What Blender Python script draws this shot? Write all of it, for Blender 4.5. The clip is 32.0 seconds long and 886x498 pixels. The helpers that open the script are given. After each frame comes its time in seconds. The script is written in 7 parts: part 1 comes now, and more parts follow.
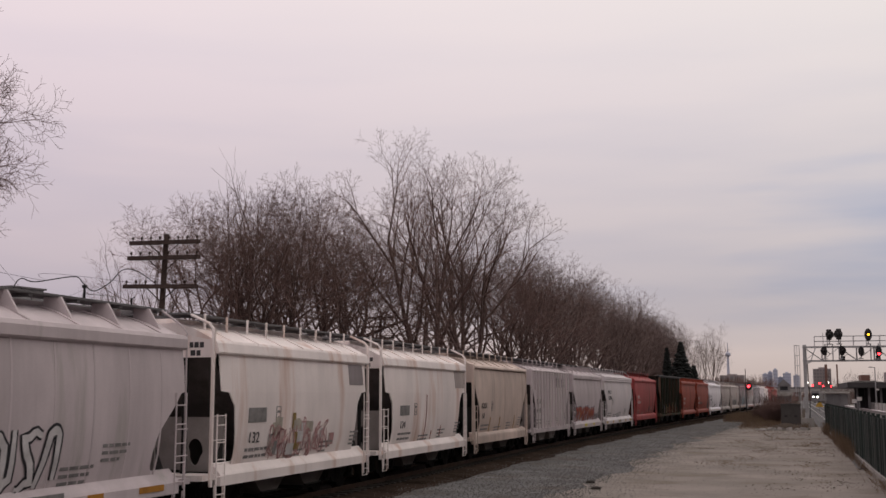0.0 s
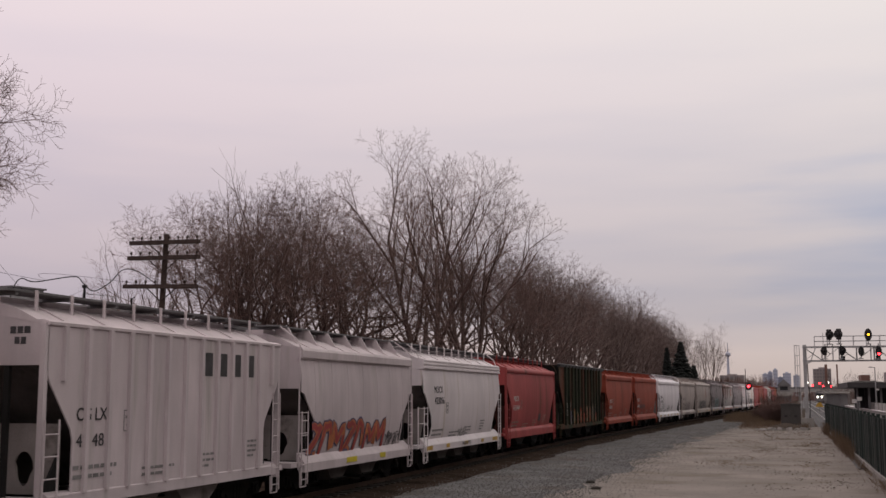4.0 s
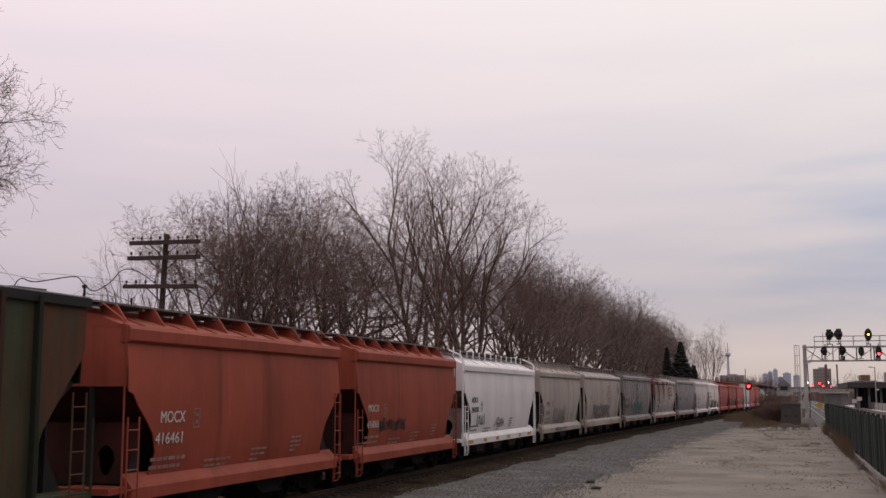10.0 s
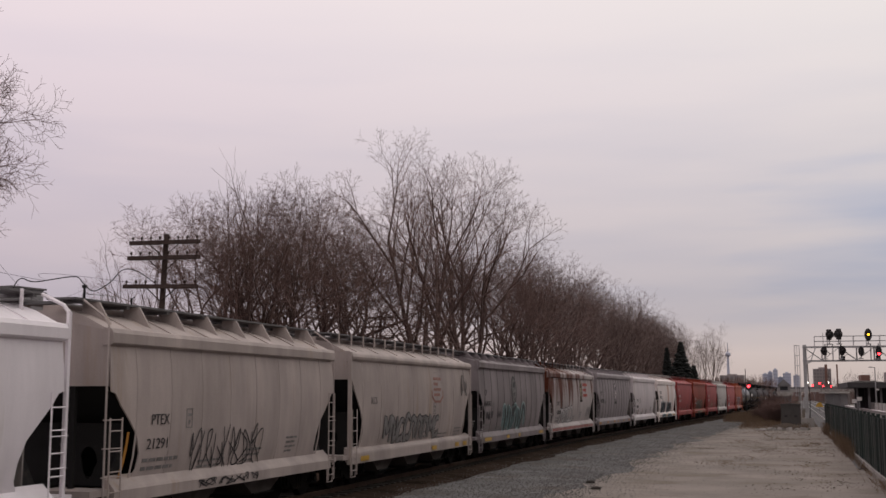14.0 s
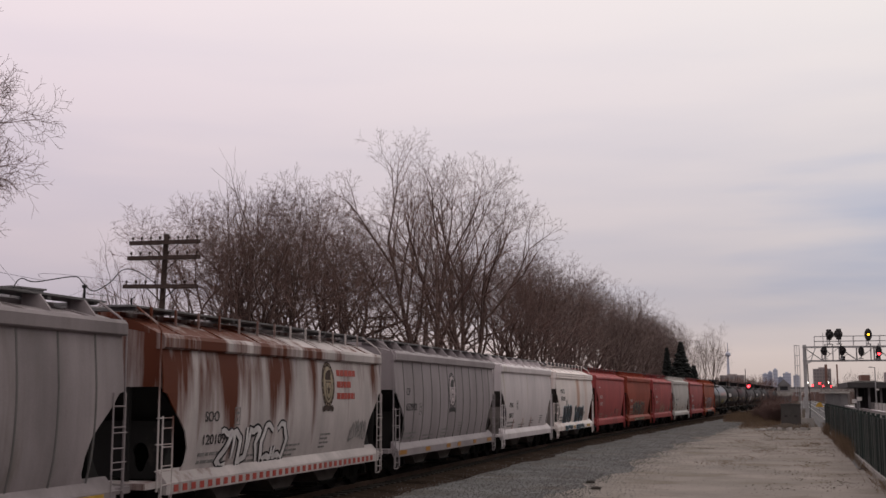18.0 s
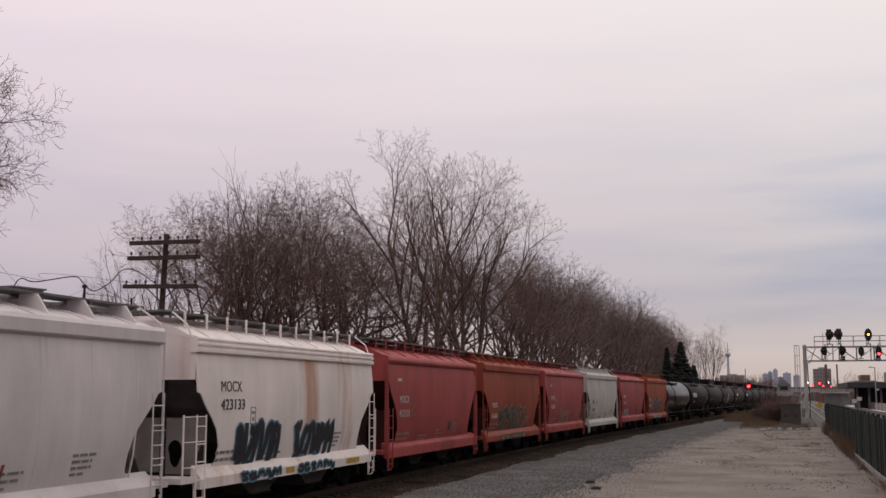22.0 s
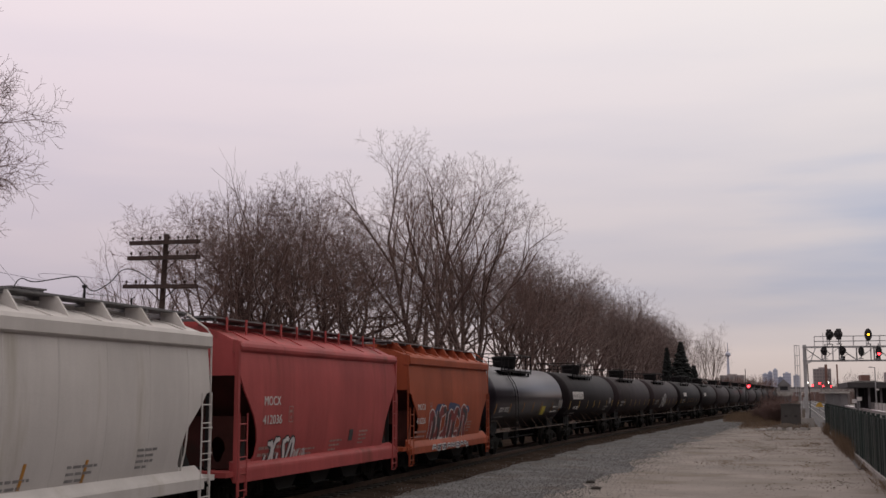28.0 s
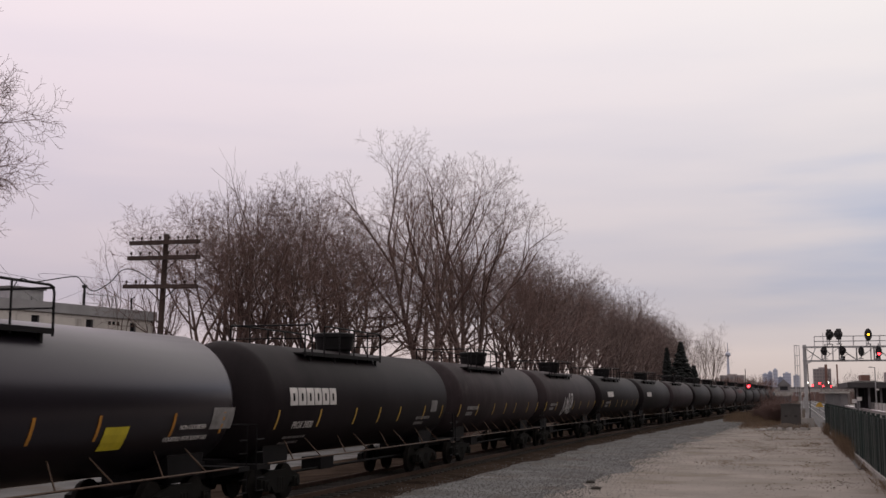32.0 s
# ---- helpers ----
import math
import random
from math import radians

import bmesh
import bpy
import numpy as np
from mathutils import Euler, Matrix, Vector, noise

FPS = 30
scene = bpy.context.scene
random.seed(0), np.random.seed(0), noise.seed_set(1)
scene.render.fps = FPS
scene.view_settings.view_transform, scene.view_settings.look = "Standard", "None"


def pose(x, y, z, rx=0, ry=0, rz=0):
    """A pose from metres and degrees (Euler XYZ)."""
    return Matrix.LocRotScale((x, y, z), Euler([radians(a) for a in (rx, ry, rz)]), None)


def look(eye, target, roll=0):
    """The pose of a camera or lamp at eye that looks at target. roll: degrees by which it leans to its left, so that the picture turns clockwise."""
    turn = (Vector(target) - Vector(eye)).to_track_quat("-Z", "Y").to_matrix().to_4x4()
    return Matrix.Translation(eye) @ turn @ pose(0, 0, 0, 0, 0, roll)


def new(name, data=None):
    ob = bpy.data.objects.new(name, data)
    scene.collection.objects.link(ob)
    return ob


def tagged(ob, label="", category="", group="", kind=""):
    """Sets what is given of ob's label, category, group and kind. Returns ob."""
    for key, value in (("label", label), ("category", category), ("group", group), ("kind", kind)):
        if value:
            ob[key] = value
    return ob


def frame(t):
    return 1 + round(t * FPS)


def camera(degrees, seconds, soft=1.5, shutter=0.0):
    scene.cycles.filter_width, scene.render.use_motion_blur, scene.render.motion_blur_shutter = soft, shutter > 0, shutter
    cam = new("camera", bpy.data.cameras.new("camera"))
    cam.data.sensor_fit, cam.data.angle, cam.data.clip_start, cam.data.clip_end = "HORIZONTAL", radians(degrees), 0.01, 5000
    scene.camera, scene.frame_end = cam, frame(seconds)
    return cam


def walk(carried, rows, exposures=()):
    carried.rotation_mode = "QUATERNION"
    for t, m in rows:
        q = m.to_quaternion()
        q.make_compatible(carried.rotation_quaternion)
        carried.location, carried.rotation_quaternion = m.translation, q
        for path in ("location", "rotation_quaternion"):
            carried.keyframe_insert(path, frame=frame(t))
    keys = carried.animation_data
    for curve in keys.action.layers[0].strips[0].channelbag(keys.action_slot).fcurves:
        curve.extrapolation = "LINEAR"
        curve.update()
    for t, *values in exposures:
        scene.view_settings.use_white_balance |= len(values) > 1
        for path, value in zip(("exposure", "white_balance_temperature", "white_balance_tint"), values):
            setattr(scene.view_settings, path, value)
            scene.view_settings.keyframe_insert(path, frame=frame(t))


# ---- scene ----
cam = camera(42.81, 32.0, soft=1.5, shutter=0.08)
EYE = pose(0, 0, 3.0, 97.35, 0, 16.40)
walk(cam, [(0.0, EYE), (32.0, EYE)], exposures=[(0.0, -0.03, 6750, 12.5), (5.5, -0.02, 6740, 12.3), (7.0, 0.01, 6730, 12.2), (8.0, 0.08, 6730, 12.1), (9.0, 0.12, 6720, 12.0), (10.0, 0.10, 6720, 11.9), (12.0, 0.01, 6710, 11.8), (14.0, -0.01, 6700, 11.7), (17.0, 0.06, 6690, 11.5), (20.0, 0.03, 6680, 11.4), (25.0, 0.05, 6670, 11.3), (28.0, 0.06, 6650, 11.2), (32.0, 0.13, 6620, 11.0)])

# ---- sky and light: flat overcast evening, pinkish haze on one side ----
world = bpy.data.worlds.new("overcast_sky")
scene.world = world
world.use_nodes = True


def node(nt, kind, **props):
    n = nt.nodes.new(kind)
    for k, v in props.items():
        if k == "operation":
            n.operation = v
        elif k == "blend_type":
            n.blend_type = v
        elif k == "data_type":
            n.data_type = v
    return n


def ramp(nt, stops):
    r = nt.nodes.new("ShaderNodeValToRGB")
    el = r.color_ramp.elements
    while len(el) < len(stops):
        el.new(0.5)
    for e, (pos, col) in zip(el, stops):
        e.position = pos
        e.color = (*col, 1) if len(col) == 3 else col
    return r


def build_sky():
    nt = world.node_tree
    nt.nodes.clear()
    out = node(nt, "ShaderNodeOutputWorld")
    bg_cloud = node(nt, "ShaderNodeBackground")
    bg_sky = node(nt, "ShaderNodeBackground")
    add = node(nt, "ShaderNodeAddShader")
    sky = node(nt, "ShaderNodeTexSky")
    sky.sky_type = "NISHITA"
    sky.sun_disc = False
    sky.sun_elevation = radians(70)
    sky.sun_rotation = radians(-63)
    bg_sky.inputs["Strength"].default_value = 0.008
    nt.links.new(sky.outputs["Color"], bg_sky.inputs["Color"])
    tc = node(nt, "ShaderNodeTexCoord")
    sep = node(nt, "ShaderNodeSeparateXYZ")
    nt.links.new(tc.outputs["Generated"], sep.inputs[0])
    # cloud deck by height above the horizon
    by_height = ramp(nt, [(0.0, (0.50, 0.42, 0.40)), (0.035, (0.57, 0.49, 0.48)), (0.085, (0.50, 0.46, 0.49)),
                          (0.14, (0.59, 0.54, 0.558)), (0.26, (0.747, 0.692, 0.705)), (0.36, (0.86, 0.81, 0.80)), (0.55, (0.90, 0.85, 0.83)), (1.0, (0.86, 0.82, 0.81))])
    nt.links.new(sep.outputs["Z"], by_height.inputs[0])
    # pink to the west, cool grey to the east
    side = node(nt, "ShaderNodeMapRange")
    side.inputs["From Min"].default_value = -0.75
    side.inputs["From Max"].default_value = 0.15
    nt.links.new(sep.outputs["X"], side.inputs["Value"])
    tint = ramp(nt, [(0.0, (0.972, 0.89, 0.96)), (0.5, (0.99, 0.955, 0.975)), (1.0, (1.0, 1.01, 0.99))])
    nt.links.new(side.outputs[0], tint.inputs[0])
    mul = node(nt, "ShaderNodeMix", data_type="RGBA", blend_type="MULTIPLY")
    mul.inputs["Factor"].default_value = 1.0
    nt.links.new(by_height.outputs["Color"], mul.inputs["A"])
    nt.links.new(tint.outputs["Color"], mul.inputs["B"])
    # long low streaks of darker cloud
    mp = node(nt, "ShaderNodeMapping")
    mp.inputs["Scale"].default_value = (2.2, 2.2, 16.0)
    mp.inputs["Location"].default_value = (0.4, 0.3, 1.1)
    nt.links.new(tc.outputs["Generated"], mp.inputs["Vector"])
    nz = node(nt, "ShaderNodeTexNoise")
    nz.inputs["Scale"].default_value = 1.6
    nz.inputs["Detail"].default_value = 4
    nz.inputs["Roughness"].default_value = 0.45
    nt.links.new(mp.outputs[0], nz.inputs["Vector"])
    streak = ramp(nt, [(0.36, (0.88, 0.91, 0.955)), (0.62, (1, 1, 1))])
    nt.links.new(nz.outputs["Fac"], streak.inputs[0])
    low = ramp(nt, [(0.0, (0.25, 0.25, 0.25)), (0.08, (1, 1, 1)), (0.20, (0.7, 0.7, 0.7)), (0.34, (0.1, 0.1, 0.1))])
    nt.links.new(sep.outputs["Z"], low.inputs[0])
    mul2 = node(nt, "ShaderNodeMix", data_type="RGBA", blend_type="MULTIPLY")
    nt.links.new(low.outputs["Color"], mul2.inputs["Factor"])
    nt.links.new(mul.outputs["Result"], mul2.inputs["A"])
    nt.links.new(streak.outputs["Color"], mul2.inputs["B"])
    # one blue-grey cloud bank low in the north-east
    dist = node(nt, "ShaderNodeVectorMath", operation="DISTANCE")
    mp3 = node(nt, "ShaderNodeMapping")
    mp3.inputs["Scale"].default_value = (1.0, 1.0, 2.6)
    nt.links.new(tc.outputs["Generated"], mp3.inputs["Vector"])
    nt.links.new(mp3.outputs[0], dist.inputs[0])
    dist.inputs[1].default_value = (0.17, 0.98, 0.128 * 2.6)
    wave = node(nt, "ShaderNodeMath", operation="MULTIPLY_ADD")
    nt.links.new(nz.outputs["Fac"], wave.inputs[0])
    wave.inputs[1].default_value = 0.5
    nt.links.new(dist.outputs["Value"], wave.inputs[2])
    bank = ramp(nt, [(0.28, (0.74, 0.83, 0.97)), (0.46, (1, 1, 1))])
    nt.links.new(wave.outputs[0], bank.inputs[0])
    mul3 = node(nt, "ShaderNodeMix", data_type="RGBA", blend_type="MULTIPLY")
    mul3.inputs["Factor"].default_value = 1.0
    nt.links.new(mul2.outputs["Result"], mul3.inputs["A"])
    nt.links.new(bank.outputs["Color"], mul3.inputs["B"])
    nt.links.new(mul3.outputs["Result"], bg_cloud.inputs["Color"])
    bg_cloud.inputs["Strength"].default_value = 1.0
    nt.links.new(bg_cloud.outputs[0], add.inputs[0])
    nt.links.new(bg_sky.outputs[0], add.inputs[1])
    nt.links.new(add.outputs[0], out.inputs["Surface"])


build_sky()
sun_data = bpy.data.lights.new("sun", "SUN")
sun_data.energy = 0.25
sun_data.angle = radians(25)
sun_data.color = (1.0, 0.95, 0.9)
sun = new("sun", sun_data)
sun.matrix_world = look((-30, 75, 90), (0, 60, 0))

# ---- materials ----


def shader(name, colour, rough=0.7, metal=0.0, vary=0.12, scale=1.0, grain=30.0, bump=0.02, spot=None, spot_amount=0.0,
           spot_scale=0.5, streak=False, stretch=(1, 1, 1), random_tint=0.0, specular=0.4, spot_towards=None, runs=0.0, island=0.0):
    """Paint, metal, wood or soil: base colour, two scales of variation, stains of another colour, fine relief."""
    m = bpy.data.materials.new(name)
    m.use_nodes = True
    nt = m.node_tree
    p = nt.nodes["Principled BSDF"]
    p.inputs["Roughness"].default_value = rough
    p.inputs["Metallic"].default_value = metal
    p.inputs["Specular IOR Level"].default_value = specular
    tc = node(nt, "ShaderNodeTexCoord")
    info = node(nt, "ShaderNodeObjectInfo")
    mp = node(nt, "ShaderNodeMapping")
    mp.inputs["Scale"].default_value = stretch
    nt.links.new(tc.outputs["Object"], mp.inputs["Vector"])
    shift = node(nt, "ShaderNodeMath", operation="MULTIPLY")
    shift.inputs[1].default_value = 37.0
    nt.links.new(info.outputs["Random"], shift.inputs[0])
    nt.links.new(shift.outputs[0], mp.inputs["Location"])
    big = node(nt, "ShaderNodeTexNoise")
    big.inputs["Scale"].default_value = scale
    big.inputs["Detail"].default_value = 5
    nt.links.new(mp.outputs[0], big.inputs["Vector"])
    fine = node(nt, "ShaderNodeTexNoise")
    fine.inputs["Scale"].default_value = grain
    fine.inputs["Detail"].default_value = 3
    nt.links.new(tc.outputs["Object"], fine.inputs["Vector"])
    lo = tuple(c * (1 - vary * 1.6) for c in colour)
    hi = tuple(min(1, c * (1 + vary)) for c in colour)
    r1 = ramp(nt, [(0.3, lo), (0.7, hi)])
    nt.links.new(big.outputs["Fac"], r1.inputs[0])
    mix = node(nt, "ShaderNodeMix", data_type="RGBA", blend_type="MULTIPLY")
    mix.inputs["Factor"].default_value = 1.0
    r2 = ramp(nt, [(0.25, (1 - vary,) * 3), (0.75, (1.0,) * 3)])
    nt.links.new(fine.outputs["Fac"], r2.inputs[0])
    nt.links.new(r1.outputs["Color"], mix.inputs["A"])
    nt.links.new(r2.outputs["Color"], mix.inputs["B"])
    last = mix.outputs["Result"]
    if runs:
        # thin upright streaks left by rain, and broader uneven bands
        for scale_r, lo_r, hi_r, squash in ((4.0, 1 - runs * 0.55, 1 + runs * 0.1, 0.07), (0.9, 1 - runs * 0.9, 1 + runs * 0.7, 0.3)):
            mpr = node(nt, "ShaderNodeMapping")
            mpr.inputs["Scale"].default_value = (1, 1, squash)
            nt.links.new(tc.outputs["Object"], mpr.inputs["Vector"])
            nt.links.new(shift.outputs[0], mpr.inputs["Location"])
            nr = node(nt, "ShaderNodeTexNoise")
            nr.inputs["Scale"].default_value = scale_r
            nr.inputs["Detail"].default_value = 4
            nr.inputs["Roughness"].default_value = 0.6
            nt.links.new(mpr.outputs[0], nr.inputs["Vector"])
            rr = ramp(nt, [(0.34, (lo_r,) * 3), (0.66, (hi_r,) * 3)])
            nt.links.new(nr.outputs["Fac"], rr.inputs[0])
            mr_ = node(nt, "ShaderNodeMix", data_type="RGBA", blend_type="MULTIPLY")
            mr_.inputs["Factor"].default_value = 1.0
            nt.links.new(last, mr_.inputs["A"])
            nt.links.new(rr.outputs["Color"], mr_.inputs["B"])
            last = mr_.outputs["Result"]
    if spot:
        mp2 = node(nt, "ShaderNodeMapping")
        mp2.inputs["Scale"].default_value = (1.7, 1.7, 0.16) if streak else (1, 1, 1)
        nt.links.new(tc.outputs["Object"], mp2.inputs["Vector"])
        nt.links.new(shift.outputs[0], mp2.inputs["Location"])
        sn = node(nt, "ShaderNodeTexNoise")
        sn.inputs["Scale"].default_value = spot_scale
        sn.inputs["Detail"].default_value = 6
        sn.inputs["Roughness"].default_value = 0.62
        nt.links.new(mp2.outputs[0], sn.inputs["Vector"])
        edge = 0.72 - 0.4 * spot_amount
        sr = ramp(nt, [(edge, (0, 0, 0)), (min(0.99, edge + 0.16), (1, 1, 1))])
        fac = sn.outputs["Fac"]
        if spot_towards:
            # stains gather towards one end of the car
            sp = node(nt, "ShaderNodeSeparateXYZ")
            nt.links.new(tc.outputs["Object"], sp.inputs[0])
            mr0 = node(nt, "ShaderNodeMapRange")
            mr0.inputs["From Min"].default_value = spot_towards[0]
            mr0.inputs["From Max"].default_value = spot_towards[1]
            mr0.inputs["To Max"].default_value = spot_towards[2]
            nt.links.new(sp.outputs["X"], mr0.inputs["Value"])
            mr1 = node(nt, "ShaderNodeMapRange")
            mr1.inputs["From Min"].default_value = 1.6
            mr1.inputs["From Max"].default_value = 3.2
            mr1.inputs["To Min"].default_value = -0.14
            mr1.inputs["To Max"].default_value = 0.03
            nt.links.new(sp.outputs["Z"], mr1.inputs["Value"])
            for extra in (mr0, mr1):
                ad = node(nt, "ShaderNodeMath", operation="ADD")
                nt.links.new(fac, ad.inputs[0])
                nt.links.new(extra.outputs[0], ad.inputs[1])
                fac = ad.outputs[0]
        nt.links.new(fac, sr.inputs[0])
        sm = node(nt, "ShaderNodeMix", data_type="RGBA")
        nt.links.new(sr.outputs["Color"], sm.inputs["Factor"])
        nt.links.new(last, sm.inputs["A"])
        sm.inputs["B"].default_value = (*spot, 1)
        last = sm.outputs["Result"]
    if island:
        # every stone its own shade
        geo_info = node(nt, "ShaderNodeNewGeometry")
        ri = ramp(nt, [(0.0, (1 - island,) * 3), (0.75, (1.0, 0.98, 0.96)), (1.0, (1 + island,) * 3)])
        nt.links.new(geo_info.outputs["Random Per Island"], ri.inputs[0])
        mi = node(nt, "ShaderNodeMix", data_type="RGBA", blend_type="MULTIPLY")
        mi.inputs["Factor"].default_value = 1.0
        nt.links.new(last, mi.inputs["A"])
        nt.links.new(ri.outputs["Color"], mi.inputs["B"])
        last = mi.outputs["Result"]
    if random_tint:
        hsv = node(nt, "ShaderNodeHueSaturation")
        mr = node(nt, "ShaderNodeMapRange")
        mr.inputs["To Min"].default_value = 1 - random_tint
        mr.inputs["To Max"].default_value = 1 + random_tint
        nt.links.new(info.outputs["Random"], mr.inputs["Value"])
        nt.links.new(mr.outputs[0], hsv.inputs["Value"])
        nt.links.new(last, hsv.inputs["Color"])
        last = hsv.outputs["Color"]
    nt.links.new(last, p.inputs["Base Color"])
    if bump:
        b = node(nt, "ShaderNodeBump")
        b.inputs["Strength"].default_value = 0.6
        b.inputs["Distance"].default_value = bump
        nt.links.new(fine.outputs["Fac"], b.inputs["Height"])
        nt.links.new(b.outputs[0], p.inputs["Normal"])
    return m


def glow(name, colour, strength):
    m = bpy.data.materials.new(name)
    m.use_nodes = True
    p = m.node_tree.nodes["Principled BSDF"]
    p.inputs["Base Color"].default_value = (*[c * 0.5 for c in colour], 1)
    p.inputs["Emission Color"].default_value = (*colour, 1)
    p.inputs["Emission Strength"].default_value = strength
    return m


M = {}
M["white"] = shader("white_hopper_paint", (0.7028, 0.6340, 0.6576), 0.5, vary=0.05, scale=0.5, bump=0.004, spot=(0.42, 0.35, 0.27), spot_amount=0.32, spot_scale=0.8, streak=True, runs=0.10, specular=0.2)
M["cream"] = shader("cream_hopper_paint", (0.9000, 0.8050, 0.7900), 0.5, vary=0.06, scale=0.5, bump=0.004, spot=(0.56, 0.34, 0.26), spot_amount=0.44, spot_scale=0.42, streak=True, runs=0.07, specular=0.2)
M["bright"] = shader("fresh_white_paint", (0.8600, 0.8007, 0.8475), 0.45, vary=0.04, scale=0.5, bump=0.004, spot=(0.5, 0.46, 0.42), spot_amount=0.22, spot_scale=0.8, streak=True, runs=0.08)
M["offwhite"] = shader("off_white_hopper_paint", (0.560, 0.520, 0.505), 0.55, vary=0.06, scale=0.5, bump=0.004, spot=(0.40, 0.36, 0.32), spot_amount=0.32, spot_scale=0.8, streak=True, runs=0.08, specular=0.2)
M["tan"] = shader("tan_hopper_paint", (0.6508, 0.5200, 0.4661), 0.6, vary=0.10, scale=0.5, bump=0.004, spot=(0.30, 0.22, 0.17), spot_amount=0.36, spot_scale=0.7, streak=True, runs=0.16, specular=0.2)
M["beige"] = shader("beige_hopper_paint", (0.4547, 0.3871, 0.3691), 0.6, vary=0.08, scale=0.5, bump=0.004, spot=(0.33, 0.25, 0.19), spot_amount=0.36, spot_scale=0.7, streak=True, runs=0.16, specular=0.2)
M["grey"] = shader("grey_hopper_paint", (0.3400, 0.2965, 0.3131), 0.55, vary=0.07, scale=0.5, bump=0.004, spot=(0.28, 0.25, 0.24), spot_amount=0.30, spot_scale=0.8, streak=True, runs=0.14, specular=0.2)
M["darkgrey"] = shader("dirty_grey_hopper_paint", (0.2850, 0.2450, 0.2559), 0.6, vary=0.10, scale=0.5, bump=0.004, spot=(0.17, 0.14, 0.13), spot_amount=0.34, spot_scale=0.8, streak=True, runs=0.18, specular=0.2)
M["palegrey"] = shader("pale_grey_hopper_paint", (0.5897, 0.5087, 0.5301), 0.55, vary=0.06, scale=0.5, bump=0.004, spot=(0.36, 0.33, 0.31), spot_amount=0.32, spot_scale=0.8, streak=True, runs=0.12, specular=0.2)
M["rusty"] = shader("rust_stained_white_paint", (0.5178, 0.4584, 0.4576), 0.6, vary=0.10, scale=0.6, bump=0.006, spot=(0.105, 0.028, 0.014), spot_amount=0.44, spot_scale=0.75, streak=True, runs=0.15, spot_towards=(2.5, -2.6, 0.17), specular=0.2)
M["red"] = shader("faded_red_hopper_paint", (0.4025, 0.0782, 0.0782), 0.55, vary=0.10, scale=0.5, bump=0.004, spot=(0.125, 0.036, 0.024), spot_amount=0.40, spot_scale=0.4, streak=True, runs=0.15, specular=0.2)
M["brown"] = shader("orange_brown_hopper_paint", (0.3300, 0.0690, 0.0430), 0.6, vary=0.10, scale=0.5, bump=0.004, spot=(0.19, 0.042, 0.024), spot_amount=0.42, spot_scale=0.7, streak=True, runs=0.16, specular=0.2)
M["orange"] = shader("orange_rust_hopper_paint", (0.3422, 0.0760, 0.0362), 0.6, vary=0.10, scale=0.5, bump=0.004, spot=(0.22, 0.052, 0.026), spot_amount=0.36, spot_scale=0.7, streak=True, runs=0.16, specular=0.2)
M["green"] = shader("weathered_green_gondola_paint", (0.048, 0.057, 0.033), 0.7, vary=0.2, scale=0.6, bump=0.006, spot=(0.105, 0.036, 0.022), spot_amount=0.66, spot_scale=0.55, streak=True, runs=0.25, specular=0.2)
M["green_rib"] = shader("dark_green_stained_rib_paint", (0.020, 0.022, 0.015), 0.7, vary=0.2, scale=0.6, bump=0.006, spot=(0.05, 0.022, 0.014), spot_amount=0.5, spot_scale=0.7, streak=True, specular=0.2)
M["black"] = shader("glossy_black_tank_paint", (0.0105, 0.0080, 0.0115), 0.29, vary=0.15, scale=0.4, bump=0.0, spot=(0.018, 0.014, 0.018), spot_amount=0.2, spot_scale=0.6, specular=0.36)
M["black"].node_tree.nodes["Principled BSDF"].inputs["Specular Tint"].default_value = (1.0, 0.90, 1.08, 1)
M["matteblack"] = shader("matte_black_tank_paint", (0.0165, 0.0120, 0.0140), 0.55, vary=0.2, scale=0.5, bump=0.0, spot=(0.026, 0.020, 0.022), spot_amount=0.25, spot_scale=0.6, specular=0.08, runs=0.2)
M["tankgrey"] = shader("dusty_brown_black_tank_paint", (0.0470, 0.0350, 0.0385), 0.55, vary=0.2, scale=0.4, bump=0.0, spot=(0.065, 0.050, 0.052), spot_amount=0.3, spot_scale=0.6, specular=0.06, runs=0.25)
M["under"] = shader("sooty_underframe_steel", (0.010, 0.009, 0.008), 0.75, vary=0.2, scale=2, bump=0.004, spot=(0.03, 0.02, 0.014), spot_amount=0.3, spot_scale=2, specular=0.12)
M["wheel"] = shader("worn_wheel_steel", (0.011, 0.009, 0.008), 0.75, vary=0.2, scale=4, bump=0.003, specular=0.12)
M["galv"] = shader("galvanised_steel", (0.36, 0.35, 0.36), 0.5, 0.3, vary=0.1, scale=3, bump=0.002)
M["darksteel"] = shader("dark_painted_steel", (0.012, 0.011, 0.012), 0.55, 0.2, vary=0.15, scale=3, bump=0.002)
M["blacksteel"] = shader("black_painted_steel", (0.007, 0.006, 0.007), 0.6, vary=0.15, scale=3, bump=0.0, specular=0.15)
# near-black that stands for shade in the recessed car ends, with some grime
M["shaded_soot"] = shader("shaded_sooty_steel", (0.009, 0.008, 0.008), 0.8, vary=0.2, scale=2, bump=0.003, spot=(0.045, 0.036, 0.032), spot_amount=0.25, spot_scale=1.5)
# darkened copies of the car paints: recess shade in the colour, plus dirt
M["shaded_soiled"] = shader("shaded_soiled_pale_steel", (0.11, 0.095, 0.09), 0.75, vary=0.2, scale=1.5, bump=0.003, spot=(0.05, 0.042, 0.038), spot_amount=0.45, spot_scale=1.2, specular=0.2)
